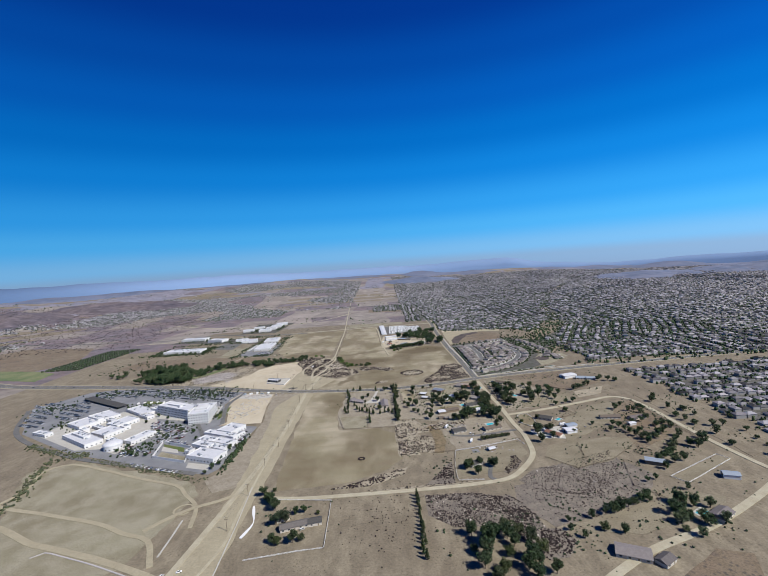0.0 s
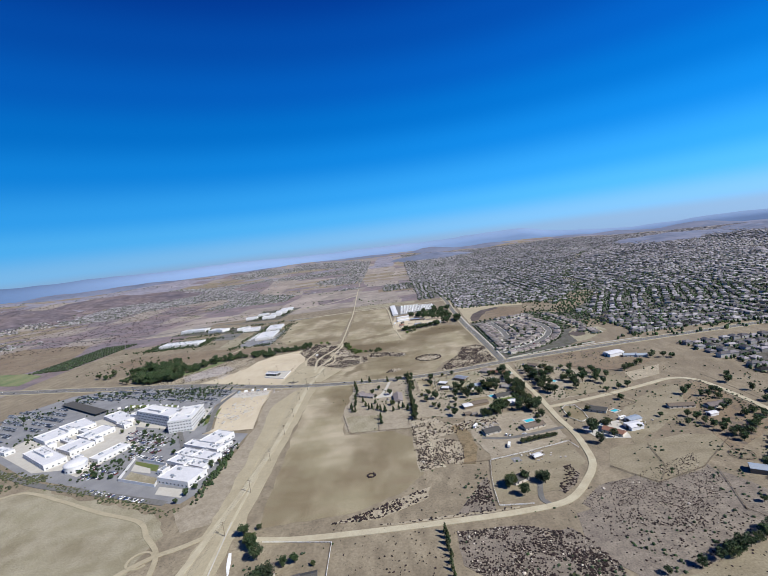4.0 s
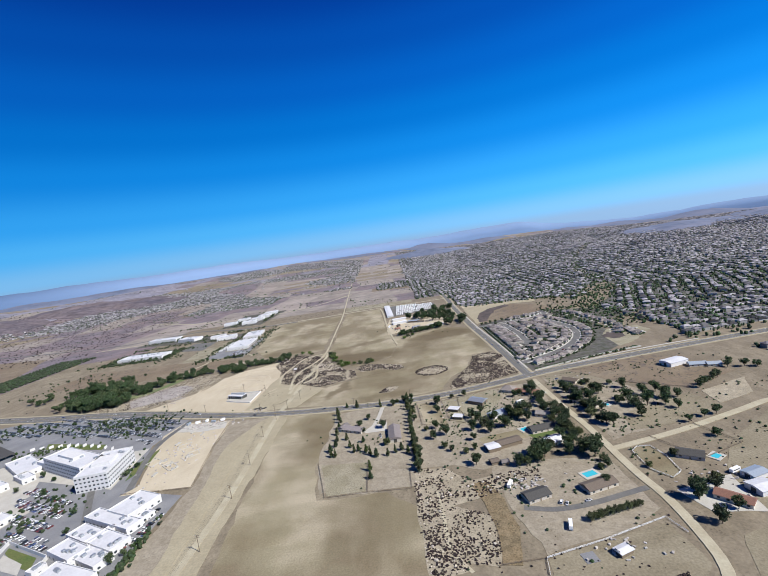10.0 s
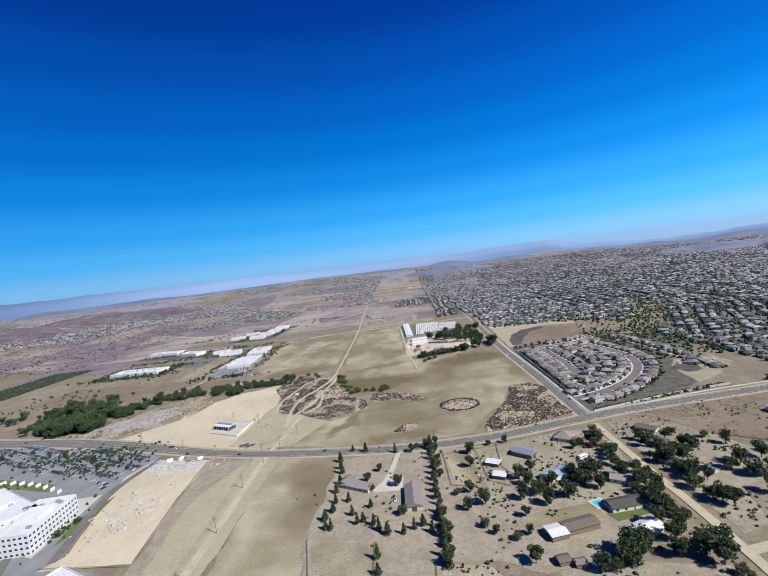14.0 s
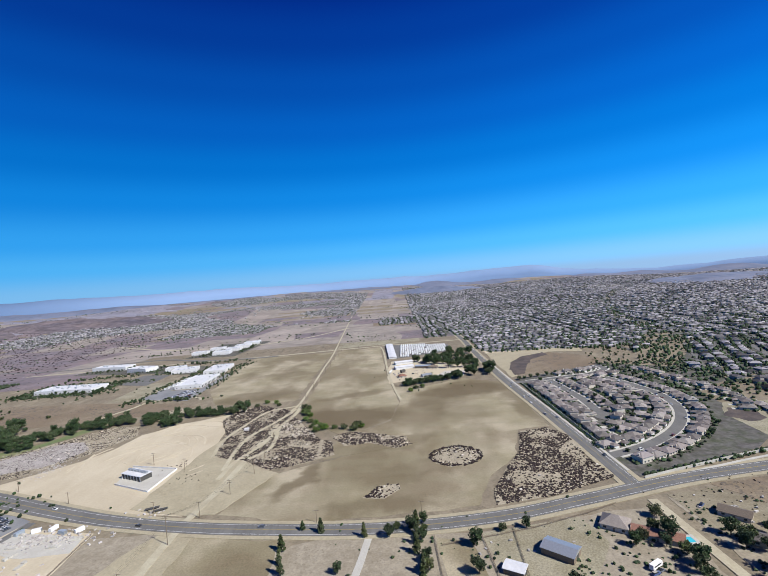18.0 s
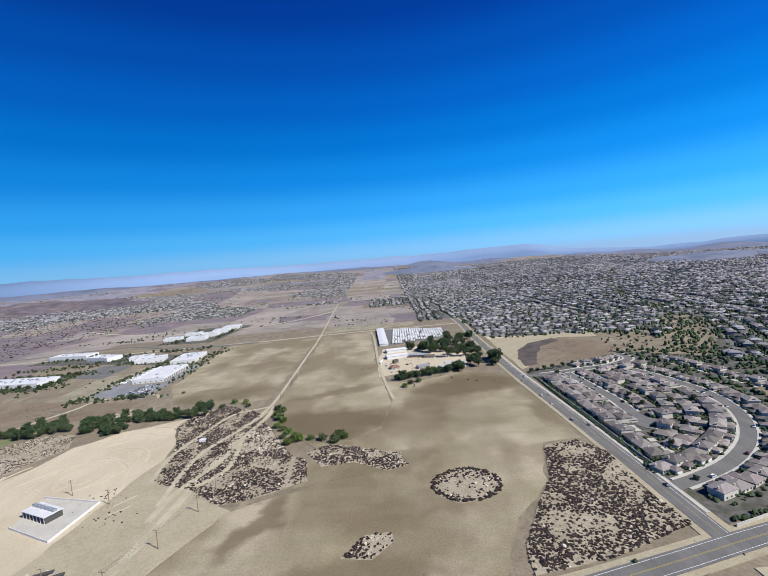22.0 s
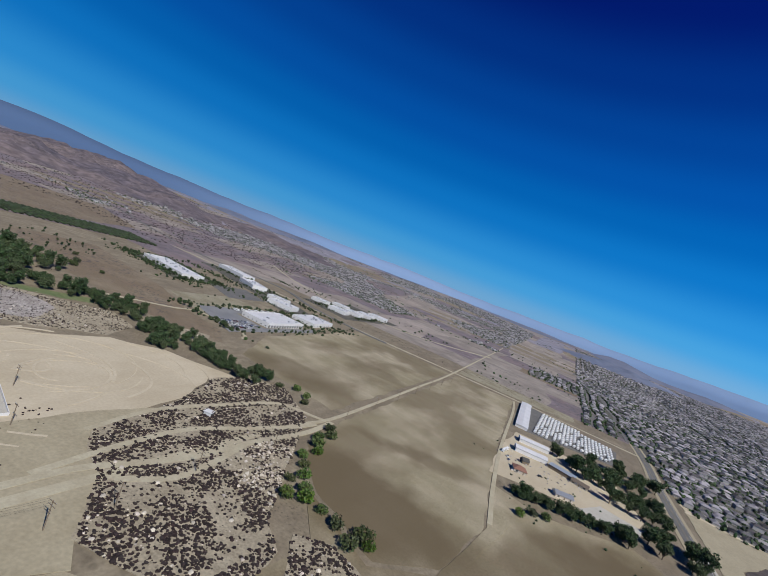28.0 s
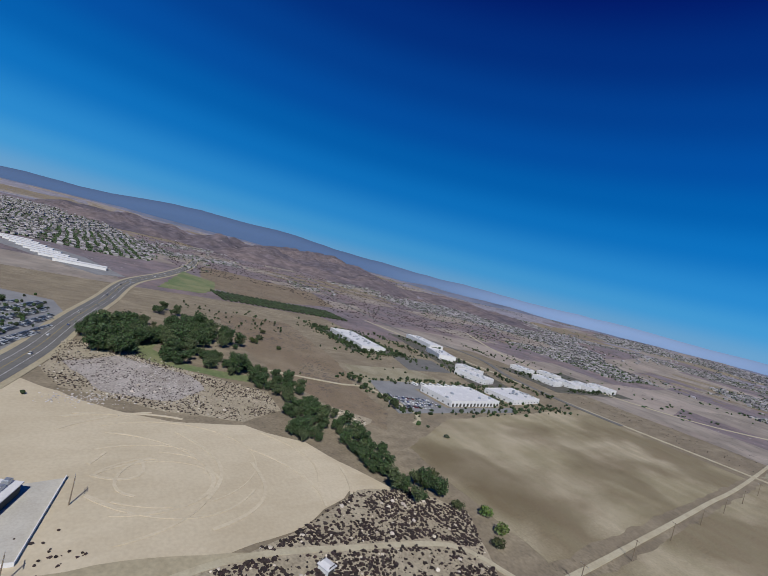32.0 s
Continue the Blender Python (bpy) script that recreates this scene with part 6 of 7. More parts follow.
car_rows([(-395, 672), (-352, 682), (-316, 640), (-304, 600), (-335, 588), (-372, 640)], -25, 16.5, 0.9, 130)
car_rows([(-322, 588), (-300, 592), (-280, 566), (-296, 575)], -25, 17, 0.8, 16)
car_rows([(-372, 552), (-388, 600), (-342, 588), (-327, 546)], -25, 17, 0.75, 34)
car_rows([(-228, 560), (-230, 632), (-209, 628), (-209, 566)], 75, 15, 0.75, 26)
car_rows([(-340, 520), (-338, 528), (-236, 490), (-238, 483)], -22, 20, 0.8, 20)

# cars past counting, on the far car parks
fleet = {"fleet_paint": Geo(), "fleet_dark": Geo(), "fleet_glass": Geo()}
for outline in ([(-306, 748), (-294, 814), (-350, 842), (-414, 862), (-540, 896), (-620, 880), (-600, 840), (-500, 830), (-395, 795), (-340, 775)], [(-640, 800), (-570, 712), (-540, 738), (-600, 830)], [(-700, 820), (-625, 690), (-588, 690), (-610, 735), (-660, 835)]):
    us = [x * 0.906 - y * 0.423 for x, y in outline]
    vs = [x * 0.423 + y * 0.906 for x, y in outline]
    v = min(vs) + 9
    while v < max(vs):
        for side in (0, 5.4):
            u = min(us)
            while u < max(us):
                x, y = u * 0.906 + (v + side) * 0.423, -u * 0.423 + (v + side) * 0.906
                if inside(x, y, outline) and crg.random() < 0.82:
                    m = pose(x, y, 0.27, 0, 0, 65 + crg.uniform(-2, 2))
                    b = fleet["fleet_paint" if crg.random() < 0.45 else "fleet_dark"]
                    b.box(-2.2, -0.9, 0.3, 2.2, 0.9, 0.9, m)
                    b.box(-0.9, -0.65, 1.38, 0.5, 0.65, 1.45, m)
                    fleet["fleet_glass"].box(-1.4, -0.75, 0.9, 1.0, 0.75, 1.38, m)
                u += 2.9
        v += 17.5
fl = tagged(fleet["fleet_paint"].ob("parked_fleet", M["fleet_pale"]), "hundreds of cars parked in long rows", "cars", kind="stuff")
fleet["fleet_dark"].ob("dark_bodies", M["fleet_dark"], fl)
fleet["fleet_glass"].ob("cabin_glass", M["glass"], fl)

# island trees in the car parks
for x, y in [(-382, 567), (-360, 559), (-352, 552), (-332, 548), (-374, 581), (-402, 676), (-372, 635), (-340, 612), (-345, 584), (-340, 649), (-311, 670), (-283, 590), (-208, 566), (-213, 555), (-219, 548), (-220, 535), (-222, 522), (-218, 508), (-222, 497), (-226, 485), (-415, 708), (-395, 702), (-374, 690), (-315, 660), (-290, 678), (-288, 696), (-320, 625), (-360, 660), (-330, 600), (-300, 620), (-310, 790), (-330, 810), (-350, 800), (-370, 820), (-400, 820), (-420, 840), (-450, 850), (-480, 860), (-510, 850), (-540, 870), (-580, 880), (-600, 850), (-610, 800), (-640, 780), (-560, 700), (-590, 730)]:
    BROAD.plant(x, y, 0.1, s=rnd.uniform(0.42, 0.62))
more = Geo()
CREEK = smooth([(-420, 425), (-420, 450), (-434, 486), (-454, 526), (-452, 556), (-420, 562), (-480, 580), (-540, 610)], 4)
for _ in range(260):
    k = rnd.random()
    q = Vector((-400, 547)).lerp(Vector((-222, 470)), k)
    lump(more, q.x + rnd.gauss(0, 4), q.y + rnd.gauss(0, 3), 0, rnd.uniform(0.5, 1.4), rnd.uniform(0.8, 2.2), rnd, 0.35)
for _ in range(420):
    k = rnd.random()
    q = CREEK[int(k * (len(CREEK) - 1))]
    lump(more, q.x + rnd.gauss(0, 4), q.y + rnd.gauss(0, 4), 0, rnd.uniform(0.8, 2), rnd.uniform(1, 2.6), rnd, 0.35)
lot_trees = Geo()
for cx, cy, sx, sy, n in ((-400, 836, 90, 22, 150), (-350, 805, 40, 25, 60), (-560, 860, 60, 25, 60), (-340, 630, 35, 40, 70), (-355, 570, 26, 22, 50), (-300, 690, 14, 30, 26), (-208, 535, 4, 45, 130), (-640, 790, 40, 40, 50), (-460, 770, 50, 12, 40), (-540, 690, 40, 30, 40)):
    for _ in range(int(n * 1.5)):
        x, y = rnd.gauss(cx, sx * 0.55), rnd.gauss(cy, sy * 0.55)
        r = rnd.uniform(0.8, 1.7)
        lump(lot_trees, x, y, 0.2, r, r * rnd.uniform(1.5, 2.4), rnd, 0.35)
tagged(lot_trees.ob("car_park_trees", M["leaf_dark"]), "small dark trees between parked cars", "trees", kind="stuff")
tagged(more.ob("slope_shrubs", M["scrub_green"]), "dusty green shrubs on the slope below the campus", "shrubs", kind="stuff")

# construction lot: low block stacks and machines
stacks = [(-262, 700), (-250, 690), (-240, 680), (-256, 672), (-236, 705), (-246, 760), (-270, 780), (-262, 770), (-240, 778), (-250, 788), (-280, 796), (-230, 786), (-266, 740)]
for k, (x, y) in enumerate(stacks):
    t = tagged(new("block_stack"), "low stack of pale building blocks", "building material", "construction material")
    t.matrix_basis = pose(x, y, 0.16, 0, 0, crg.uniform(0, 90))
    for j in range(3):
        Geo().box(-4 + 2.7 * j, -1.2, 0, -1.6 + 2.7 * j, 1.2, crg.uniform(0.7, 1.6)).ob("block_pile", M["concrete"], t)


# ---- houses ----
def hip(g, x0, y0, x1, y1, z, rise, over=0.6):
    x0, y0, x1, y1 = x0 - over, y0 - over, x1 + over, y1 + over
    w, d = x1 - x0, y1 - y0
    mx, my = (x0 + x1) / 2, (y0 + y1) / 2
    if w >= d:
        a, b = (x0 + d * 0.45, my), (x1 - d * 0.45, my)
    else:
        a, b = (mx, y0 + w * 0.45), (mx, y1 - w * 0.45)
    v = [(x0, y0, z), (x1, y0, z), (x1, y1, z), (x0, y1, z), (*a, z + rise), (*b, z + rise), (x0, y0, z - 0.2), (x1, y0, z - 0.2), (x1, y1, z - 0.2), (x0, y1, z - 0.2)]
    f = [(0, 1, 5, 4), (1, 2, 5), (2, 3, 4, 5), (3, 0, 4)] if w >= d else [(0, 1, 4), (1, 2, 5, 4), (2, 3, 5), (3, 0, 4, 5)]
    g.add(v, f + [(6, 7, 1, 0), (7, 8, 2, 1), (8, 9, 3, 2), (9, 6, 0, 3), (9, 8, 7, 6)])


def gable(g, x0, y0, x1, y1, z, rise, over=0.5):
    """A ridge along x, with closed gables."""
    my = (y0 + y1) / 2
    X0, Y0, X1, Y1 = x0 - over, y0 - over, x1 + over, y1 + over
    g.add([(X0, Y0, z), (X1, Y0, z), (X1, my, z + rise), (X0, my, z + rise), (X0, Y1, z), (X1, Y1, z), (X0, Y0, z - 0.2), (X1, Y0, z - 0.2), (X0, Y1, z - 0.2), (X1, Y1, z - 0.2)],
          [(0, 1, 2, 3), (3, 2, 5, 4), (6, 7, 1, 0), (9, 8, 4, 5), (0, 3, 4, 8, 6), (1, 7, 9, 5, 2), (6, 8, 9, 7)])


HOUSE_WINDOW = shared("window", "glass", lambda g: g.box(-0.8, -0.05, 0, 0.8, 0.08, 1.2))
GARAGE = shared("garage_door", "garage", lambda g: [g.box(-2.4, -0.06, 0.55 * k, 2.4, 0.06, 0.55 * k + 0.52) for k in range(4)])
FRONT = shared("front_door", "wood", lambda g: g.box(-0.5, -0.05, 0, 0.5, 0.08, 2.05))
CHIMNEY = shared("chimney", "stucco", lambda g: (g.box(-0.5, -0.4, -2, 0.5, 0.4, 1.4), g.box(-0.6, -0.5, 1.4, 0.6, 0.5, 1.6)))


def estate_house(w, d, two, flip, label):
    """A tract house; its garage faces -y."""
    t = tagged(new("house"), label, "house", "estate houses")
    f = -1 if flip else 1
    h = 5.4 if two else 3.0
    Geo().box(-w / 2, -d / 2, -0.2, w / 2, d / 2, h).ob("wall", M["stucco"], t)
    gx0, gx1 = sorted((f * w / 2, f * (w / 2 - 6.4)))
    Geo().box(gx0, -d / 2 - 5, -0.2, gx1, -d / 2 + 0.2, 2.9).ob("garage_wall", M["stucco"], t)
    r = Geo()
    hip(r, -w / 2, -d / 2, w / 2, d / 2, h, 2.3)
    r.ob("roof", M["roof_tile"], t)
    r = Geo()
    hip(r, gx0, -d / 2 - 5, gx1, -d / 2 + 2.5, 2.9, 1.5)
    r.ob("garage_roof", M["roof_tile"], t)
    child("garage_door", GARAGE, t, (gx0 + gx1) / 2, -d / 2 - 5.03, 0.1)
    child("front_door", FRONT, t, -f * 1.0, -d / 2 - 0.04, 0.1)
    for x in (-f * w * 0.38, -f * w * 0.2):
        child("window", HOUSE_WINDOW, t, x, -d / 2 - 0.04, 1.0)
    for x in (-w * 0.3, 0, w * 0.3):
        child("window", HOUSE_WINDOW, t, x, d / 2 + 0.04, 1.0, 180)
    if two:
        for x in (-w * 0.25, w * 0.2):
            child("window", HOUSE_WINDOW, t, x, -d / 2 - 0.04, 3.7)
    child("chimney", CHIMNEY, t, -f * w * 0.42, d * 0.1, h + 0.9)
    return t


HOMES = Stock([estate_house(13.5, 11, False, False, "single-storey stucco house with a faded tile hip roof"), estate_house(13, 11.5, False, True, "cream stucco house with a pinkish tile roof"), estate_house(12.5, 11, True, False, "two-storey stucco house with a faded tile roof"), estate_house(14, 10.5, True, True, "two-storey cream stucco house with tile roof")])
DRIVE = shared("driveway", "concrete", lambda g: g.box(-2.7, -5.5, -0.1, 2.7, 0, 0.35))
hrg = random.Random(31)
HOUSE_SPOTS = []


def row_along(line, offset, start, pitch, count):
    """Houses at even steps along a street, fronts to it."""
    pts, run, nxt = line, 0.0, start
    for a, b in zip(pts, pts[1:]):
        seg = (b - a).length
        while run + seg >= nxt and count > 0:
            q = a.lerp(b, (nxt - run) / seg)
            d = (b - a).normalized()
            s = Vector((-d.y, d.x))
            p = q + s * offset
            rz = math.degrees(math.atan2(d.y, d.x)) + (0 if offset > 0 else 180)
            if all((p - o).length > 11.2 for o in HOUSE_SPOTS):
                HOUSE_SPOTS.append(p)
                HOMES.put(p.x, p.y, 0.05, rz + hrg.uniform(-2, 2), which=hrg.choice((0, 0, 1, 1, 2, 3)), s=0.9)
                g = q + s * (offset * 0.5)
                dw = new("driveway", DRIVE)
                dw.matrix_basis = pose(*(q + s * (offset - math.copysign(10, offset)) + d * (3.3 if hrg.random() < 0.5 else -3.3)), 0.06, 0, 0, rz)
                tagged(dw, "pale concrete driveway of an estate house", "driveway", kind="structure")
            count -= 1
            nxt += pitch
        run += seg


row_along(CULDE[::-1], -18, 12, 12.8, 16)
row_along(CULDE[::-1], 18, 12, 12.8, 13)
row_along([Vector((200, 1095)), Vector((200, 890))], -14, 4, 13, 16)
row_along([Vector((217, 1000)), Vector((217, 900))], -20, 24, 13.5, 6)
row_along(LOOP, 18, 20, 13.0, 26)
row_along(LOOP, -18, 22, 13.2, 26)
row_along(ENTRY, 20, 80, 13.5, 7)
row_along(ENTRY, -21, 62, 13.5, 7)
row_along([Vector((240, 900)), Vector((217, 930))], 8, 8, 14, 3)
row_along([Vector((205, 892)), Vector((190, 880))], 8, 2, 13, 2)
for off, n_h in ((35, 26), (51, 24)):
    row_along(LOOP[8:], off, 18, 13.2, n_h)
row_along([Vector((342, 1140)), Vector((360, 1050)), Vector((365, 980)), Vector((340, 930))], 12, 5, 14, 15)
row_along([Vector((372, 1120)), Vector((395, 1000)), Vector((380, 900))], -12, 5, 14.5, 15)
estate_green = Geo()
for _ in range(420):
    x, y = hrg.uniform(322, 432), hrg.uniform(968, 1190)
    if all((Vector((x, y)) - o).length > 7.6 for o in HOUSE_SPOTS):
        s = hrg.uniform(1.2, 3.2)
        lump(estate_green, x, y, 0, s, s * hrg.uniform(1.1, 1.9), hrg, 0.35)
for p in HOUSE_SPOTS:
    for _ in range(22):
        t, r = hrg.uniform(0, 6.28), hrg.uniform(7.4, 11.0)
        s = hrg.uniform(0.6, 2.0)
        lump(estate_green, p.x + r * math.cos(t), p.y + r * math.sin(t), 0, s, s * hrg.uniform(1, 1.8), hrg, 0.35)
for k in range(150):
    y = 880 + 225 * k / 150
    s = hrg.uniform(0.7, 1.5)
    lump(estate_green, 173.5 + hrg.uniform(-0.8, 0.8), y, 0, s, s * 1.5, hrg, 0.35)
for k in range(110):
    q = Vector((180, 819)).lerp(Vector((335, 855)), k / 109)
    s = hrg.uniform(0.9, 2.0)
    lump(estate_green, q.x, q.y + hrg.uniform(-2.5, 2.5), 0, s, s * 1.6, hrg, 0.35)
tagged(estate_green.ob("garden_shrubs", M["leaf_dark"]), "dark garden shrubs and hedges round estate houses", "shrubs", kind="stuff")
tagged(Geo().ribbon(smooth([(177, 814), (223, 827), (285, 843), (340, 852)], 10), 0.35, 0, 2.2).ob("estate_wall_south", M["concrete"]), "pale block wall between estate and highway", "wall", kind="structure")
tagged(Geo().ribbon(smooth([(176, 808), (223, 821), (285, 836), (345, 845), (420, 852)], 10), 2.4, -0.1, 0.45).ob("pavement_highway", M["concrete"]), "pale concrete pavement along the highway", "pavement", kind="structure")
tagged(Geo().ribbon([Vector((176, 880)), Vector((175.5, 1000)), Vector((174, 1100))], 0.3, 0, 2.0).ob("estate_wall", M["concrete"]), "pale block wall behind estate gardens", "wall", kind="structure")
for x, y in [(205, 905), (230, 905), (232, 985), (234, 1010), (258, 985), (262, 1025), (255, 1065), (283, 990), (350, 1000), (352, 1060), (330, 1100), (200, 1100), (240, 940), (275, 880), (300, 905), (190, 860)]:
    BROAD.plant(x, y, s=hrg.uniform(0.4, 0.6))
for k in range(26):
    ln = (LOOP, CULDE, NORTH[:30])[k % 3]
    i = hrg.randrange(2, len(ln) - 2)
    d = (ln[i + 1] - ln[i - 1]).normalized()
    s = Vector((-d.y, d.x)) * hrg.choice((-3.9, 3.9))
    CARS.put(*(ln[i] + s), 0.49, math.degrees(math.atan2(d.y, d.x)))
for k in range(16):
    i = [60, 66, 71, 77, 80, 84, 88, 93, 97, 101, 104, 108, 112, 118, 124, 130][k]
    d = (MAIN[i + 1] - MAIN[i - 1]).normalized()
    e = 1 if k % 2 else -1
    CARS.put(*(MAIN[i] + Vector((-d.y, d.x)) * 2.4 * e), 0.51, math.degrees(math.atan2(d.y, d.x)) + (180 if e > 0 else 0))


def ranch_house(name, label, x, y, w, d, rz, roof="roof_brown", h=3.0, rise=2.2, wall="stucco", style="gable", cat="house", doors=True):
    t = tagged(new(name), label, cat, "ranch buildings")
    t.matrix_basis = pose(x, y, 0.05, 0, 0, rz)
    Geo().box(-w / 2, -d / 2, -0.2, w / 2, d / 2, h).ob("wall", M[wall], t)
    r = Geo()
    (gable if style == "gable" else hip)(r, -w / 2, -d / 2, w / 2, d / 2, h, rise)
    r.ob("roof", M[roof], t)
    if doors:
        n = max(2, int(w / 5))
        for k in range(n):
            xx = -w / 2 + (k + 0.5) * w / n
            child("window" if k != n // 2 else "front_door", HOUSE_WINDOW if k != n // 2 else FRONT, t, xx, -d / 2 - 0.04, 1.0 if k != n // 2 else 0.1)
            child("window", HOUSE_WINDOW, t, xx, d / 2 + 0.04, 1.0, 180)
    else:
        for e in (-1, 1):
            child("barn_door", DOCK, t, e * (w / 2 + 0.04), 0, 0.1, 90 * e)
    return t


for a in [
    ("house", "long ranch house with a pale tile roof", -57, 710, 26, 10, -28, "roof_tile"), ("house", "small side wing of a ranch house", -68, 718, 12, 9, 60, "roof_tile"),
    ("barn", "long barn with a pale sheet roof and skylights", -12, 685, 30, 12, 92, "roof_tile", 4.0, 2.6, "stucco", "gable", "barn", False),
    ("stable", "open stable with a white sheet roof", 56, 726, 11, 8, -30, "white_roof", 3.2, 0.8, "wood", "gable", "stable", False), ("stable", "horse shelter with a white sheet roof", 57, 705, 10, 8, -25, "white_roof", 3.2, 0.8, "wood", "gable", "stable", False),
    ("barn", "metal barn with a pale grey roof", 85, 738, 18, 12, -40, "metal", 4.0, 1.6, "wood", "gable", "barn", False),
    ("house", "ranch house with a steep red-brown roof", 127, 760, 15, 13, -35, "roof_tile", 3.2, 4.0, "stucco", "hip"), ("house", "long ranch house with a red-brown roof", 144, 746, 26, 9, -32, "roof_red"),
    ("barn", "long shed with a blue-grey metal roof", 100, 699, 26, 10, 22, "roof_blue", 3.8, 1.4, "white_wall", "gable", "barn", False),
    ("house", "dark-roofed ranch house beside a lawn", 128, 655, 24, 11, 8, "roof_dark"), ("house", "dark-roofed annex beside a garden", 148, 655, 10, 8, 10, "roof_dark"),
    ("barn", "stable with a white roof end", 75, 632, 11, 11, 12, "white_roof", 3.6, 1.2, "wood", "gable", "barn", False), ("barn", "long stable with a brown roof", 91, 637, 22, 10, 14, "roof_brown", 3.6, 1.6, "wood", "gable", "barn", False),
    ("shed", "small brown shed beside pens", 71, 609, 7, 6, 10, "roof_brown", 2.8, 1.2, "wood", "gable", "shed", False), ("shed", "small tool shed beside pens", 79, 606, 6, 5, 5, "roof_tile", 2.6, 1.2, "wood", "gable", "shed", False),
    ("house", "ranch house with a grey roof near the junction", 201, 762, 16, 10, -45, "roof_brown"), ("house", "ranch house with a dark roof and pool", 190, 697, 26, 10, -58, "roof_dark"), ("house", "small ranch house under trees", 196, 735, 14, 10, -40, "roof_tile"),
    ("house", "white-roofed house among tall trees", 127, 629, 18, 11, 24, "white_roof"), ("house", "small grey house beside the dirt road", 140, 684, 14, 9, -30, "roof_tile"),
    ("house", "brown-roofed house beside a turquoise pool", 134, 560, 24, 11, 15, "roof_brown"), ("house", "dark barn house in a bare yard", 88, 558, 18, 11, 15, "roof_dark"), ("shed", "small shed in the round paddock", 117, 498, 9, 6, 20, "white_roof", 2.6, 0.9, "wood", "gable", "shed", False),
    ("house", "dark-roofed house near the bend", 90, 464, 15, 9, 25, "roof_dark"), ("house", "grey-roofed farmhouse among trees", -96, 371, 26, 9, 16, "roof_tile"), ("house", "tan-roofed outbuilding of the farmhouse", -110, 385, 12, 10, 20, "roof_brown"), ("house", "white-walled wing of the farmhouse", -78, 375, 12, 9, 10, "roof_dark"),
    ("house", "large grey-roofed house at the lane", 176, 308, 24, 14, -25, "roof_tile"), ("house", "grey-roofed house beside a dirt lane", 194, 298, 13, 9, 30, "roof_tile"), ("house", "pale-roofed villa with a pool", 274, 346, 20, 12, 30, "roof_tile"),
    ("barn", "open barn with a blue-grey metal roof", 278, 440, 18, 9, -30, "roof_blue", 4.2, 1.2, "wood", "gable", "barn", False), ("barn", "small metal barn at the field edge", 330, 404, 14, 9, -20, "roof_blue", 4.2, 1.6, "white_wall", "gable", "barn", False),
    ("house", "long farmhouse with a red clay roof", 205, 528, 20, 9, -50, "roof_red"), ("barn", "white metal barn beside the farmhouse", 228, 534, 14, 12, 10, "white_roof", 4.0, 1.2, "white_wall", "gable", "barn", False), ("barn", "small white barn with blue trim", 236, 549, 14, 9, 15, "roof_blue", 3.6, 1.0, "white_wall", "gable", "barn", False),
    ("house", "dark-roofed house by a small pool", 215, 582, 18, 11, -35, "roof_dark"), ("house", "low house on the east lane", 299, 569, 26, 8, -8, "roof_brown"), ("house", "low house with a tan roof", 332, 562, 22, 9, 10, "roof_tile"), ("shed", "pale shed on the east lane", 314, 543, 9, 6, 10, "white_roof", 3.0, 1.0, "white_wall", "gable", "shed", False),
    ("barn", "white-roofed hall beside the highway", 331, 772, 26, 16, 15, "white_roof", 5.0, 1.2, "white_wall", "gable", "barn", False), ("house", "blue-roofed house beside the highway", 348, 757, 18, 10, -15, "roof_blue"), ("house", "blue-roofed outbuilding by the highway", 362, 750, 14, 9, -15, "roof_blue"),
    ("barn", "long white-roofed barn beside the storage yard", 11, 1312, 34, 14, 12, "white_roof", 4.5, 1.6, "white_wall", "gable", "barn", False), ("barn", "white-roofed barn in the farm yard", 11, 1268, 34, 14, 12, "white_roof", 4.5, 1.6, "white_wall", "gable", "barn", False), ("house", "farmhouse with a red clay hip roof", 6, 1200, 12, 12, 15, "roof_red", 3.2, 2.6, "stucco", "hip"), ("shed", "pointed dark shed in the farm yard", 8, 1232, 7, 6, 30, "roof_dark", 3.0, 3.0, "wood", "gable", "shed", False),
    ("barn", "grey metal barn in the farm yard", 45, 1262, 26, 12, -15, "roof_blue", 4.0, 1.4, "wood", "gable", "barn", False), ("house", "grey-roofed house in the farm yard", 46, 1192, 16, 10, 20, "metal"), ("house", "small red-roofed house by the road", 62, 1250, 16, 8, -15, "roof_brown"),
    ("shack", "small white pump shack on the scrub rise", -181, 988, 5, 4.5, 20, "white_roof", 2.8, 0.6, "white_wall", "gable", "shed", False),
]:
    ranch_house(*a)

def pool(x, y, w, d, rz):
    t = tagged(new("swimming_pool"), "turquoise swimming pool with pale paved surround", "pool")
    t.matrix_basis = pose(x, y, 0.4, 0, 0, rz)
    g = Geo()
    for q in ((-w / 2 - 2, -d / 2 - 2, w / 2 + 2, -d / 2), (-w / 2 - 2, d / 2, w / 2 + 2, d / 2 + 2), (-w / 2 - 2, -d / 2, -w / 2, d / 2), (w / 2, -d / 2, w / 2 + 2, d / 2)):
        g.box(q[0], q[1], -0.6, q[2], q[3], 0.12)
    g.ob("deck", M["concrete"], t)
    Geo().box(-w / 2, -d / 2, -0.2, w / 2, d / 2, 0.1).ob("water", M["pool_water"], t)


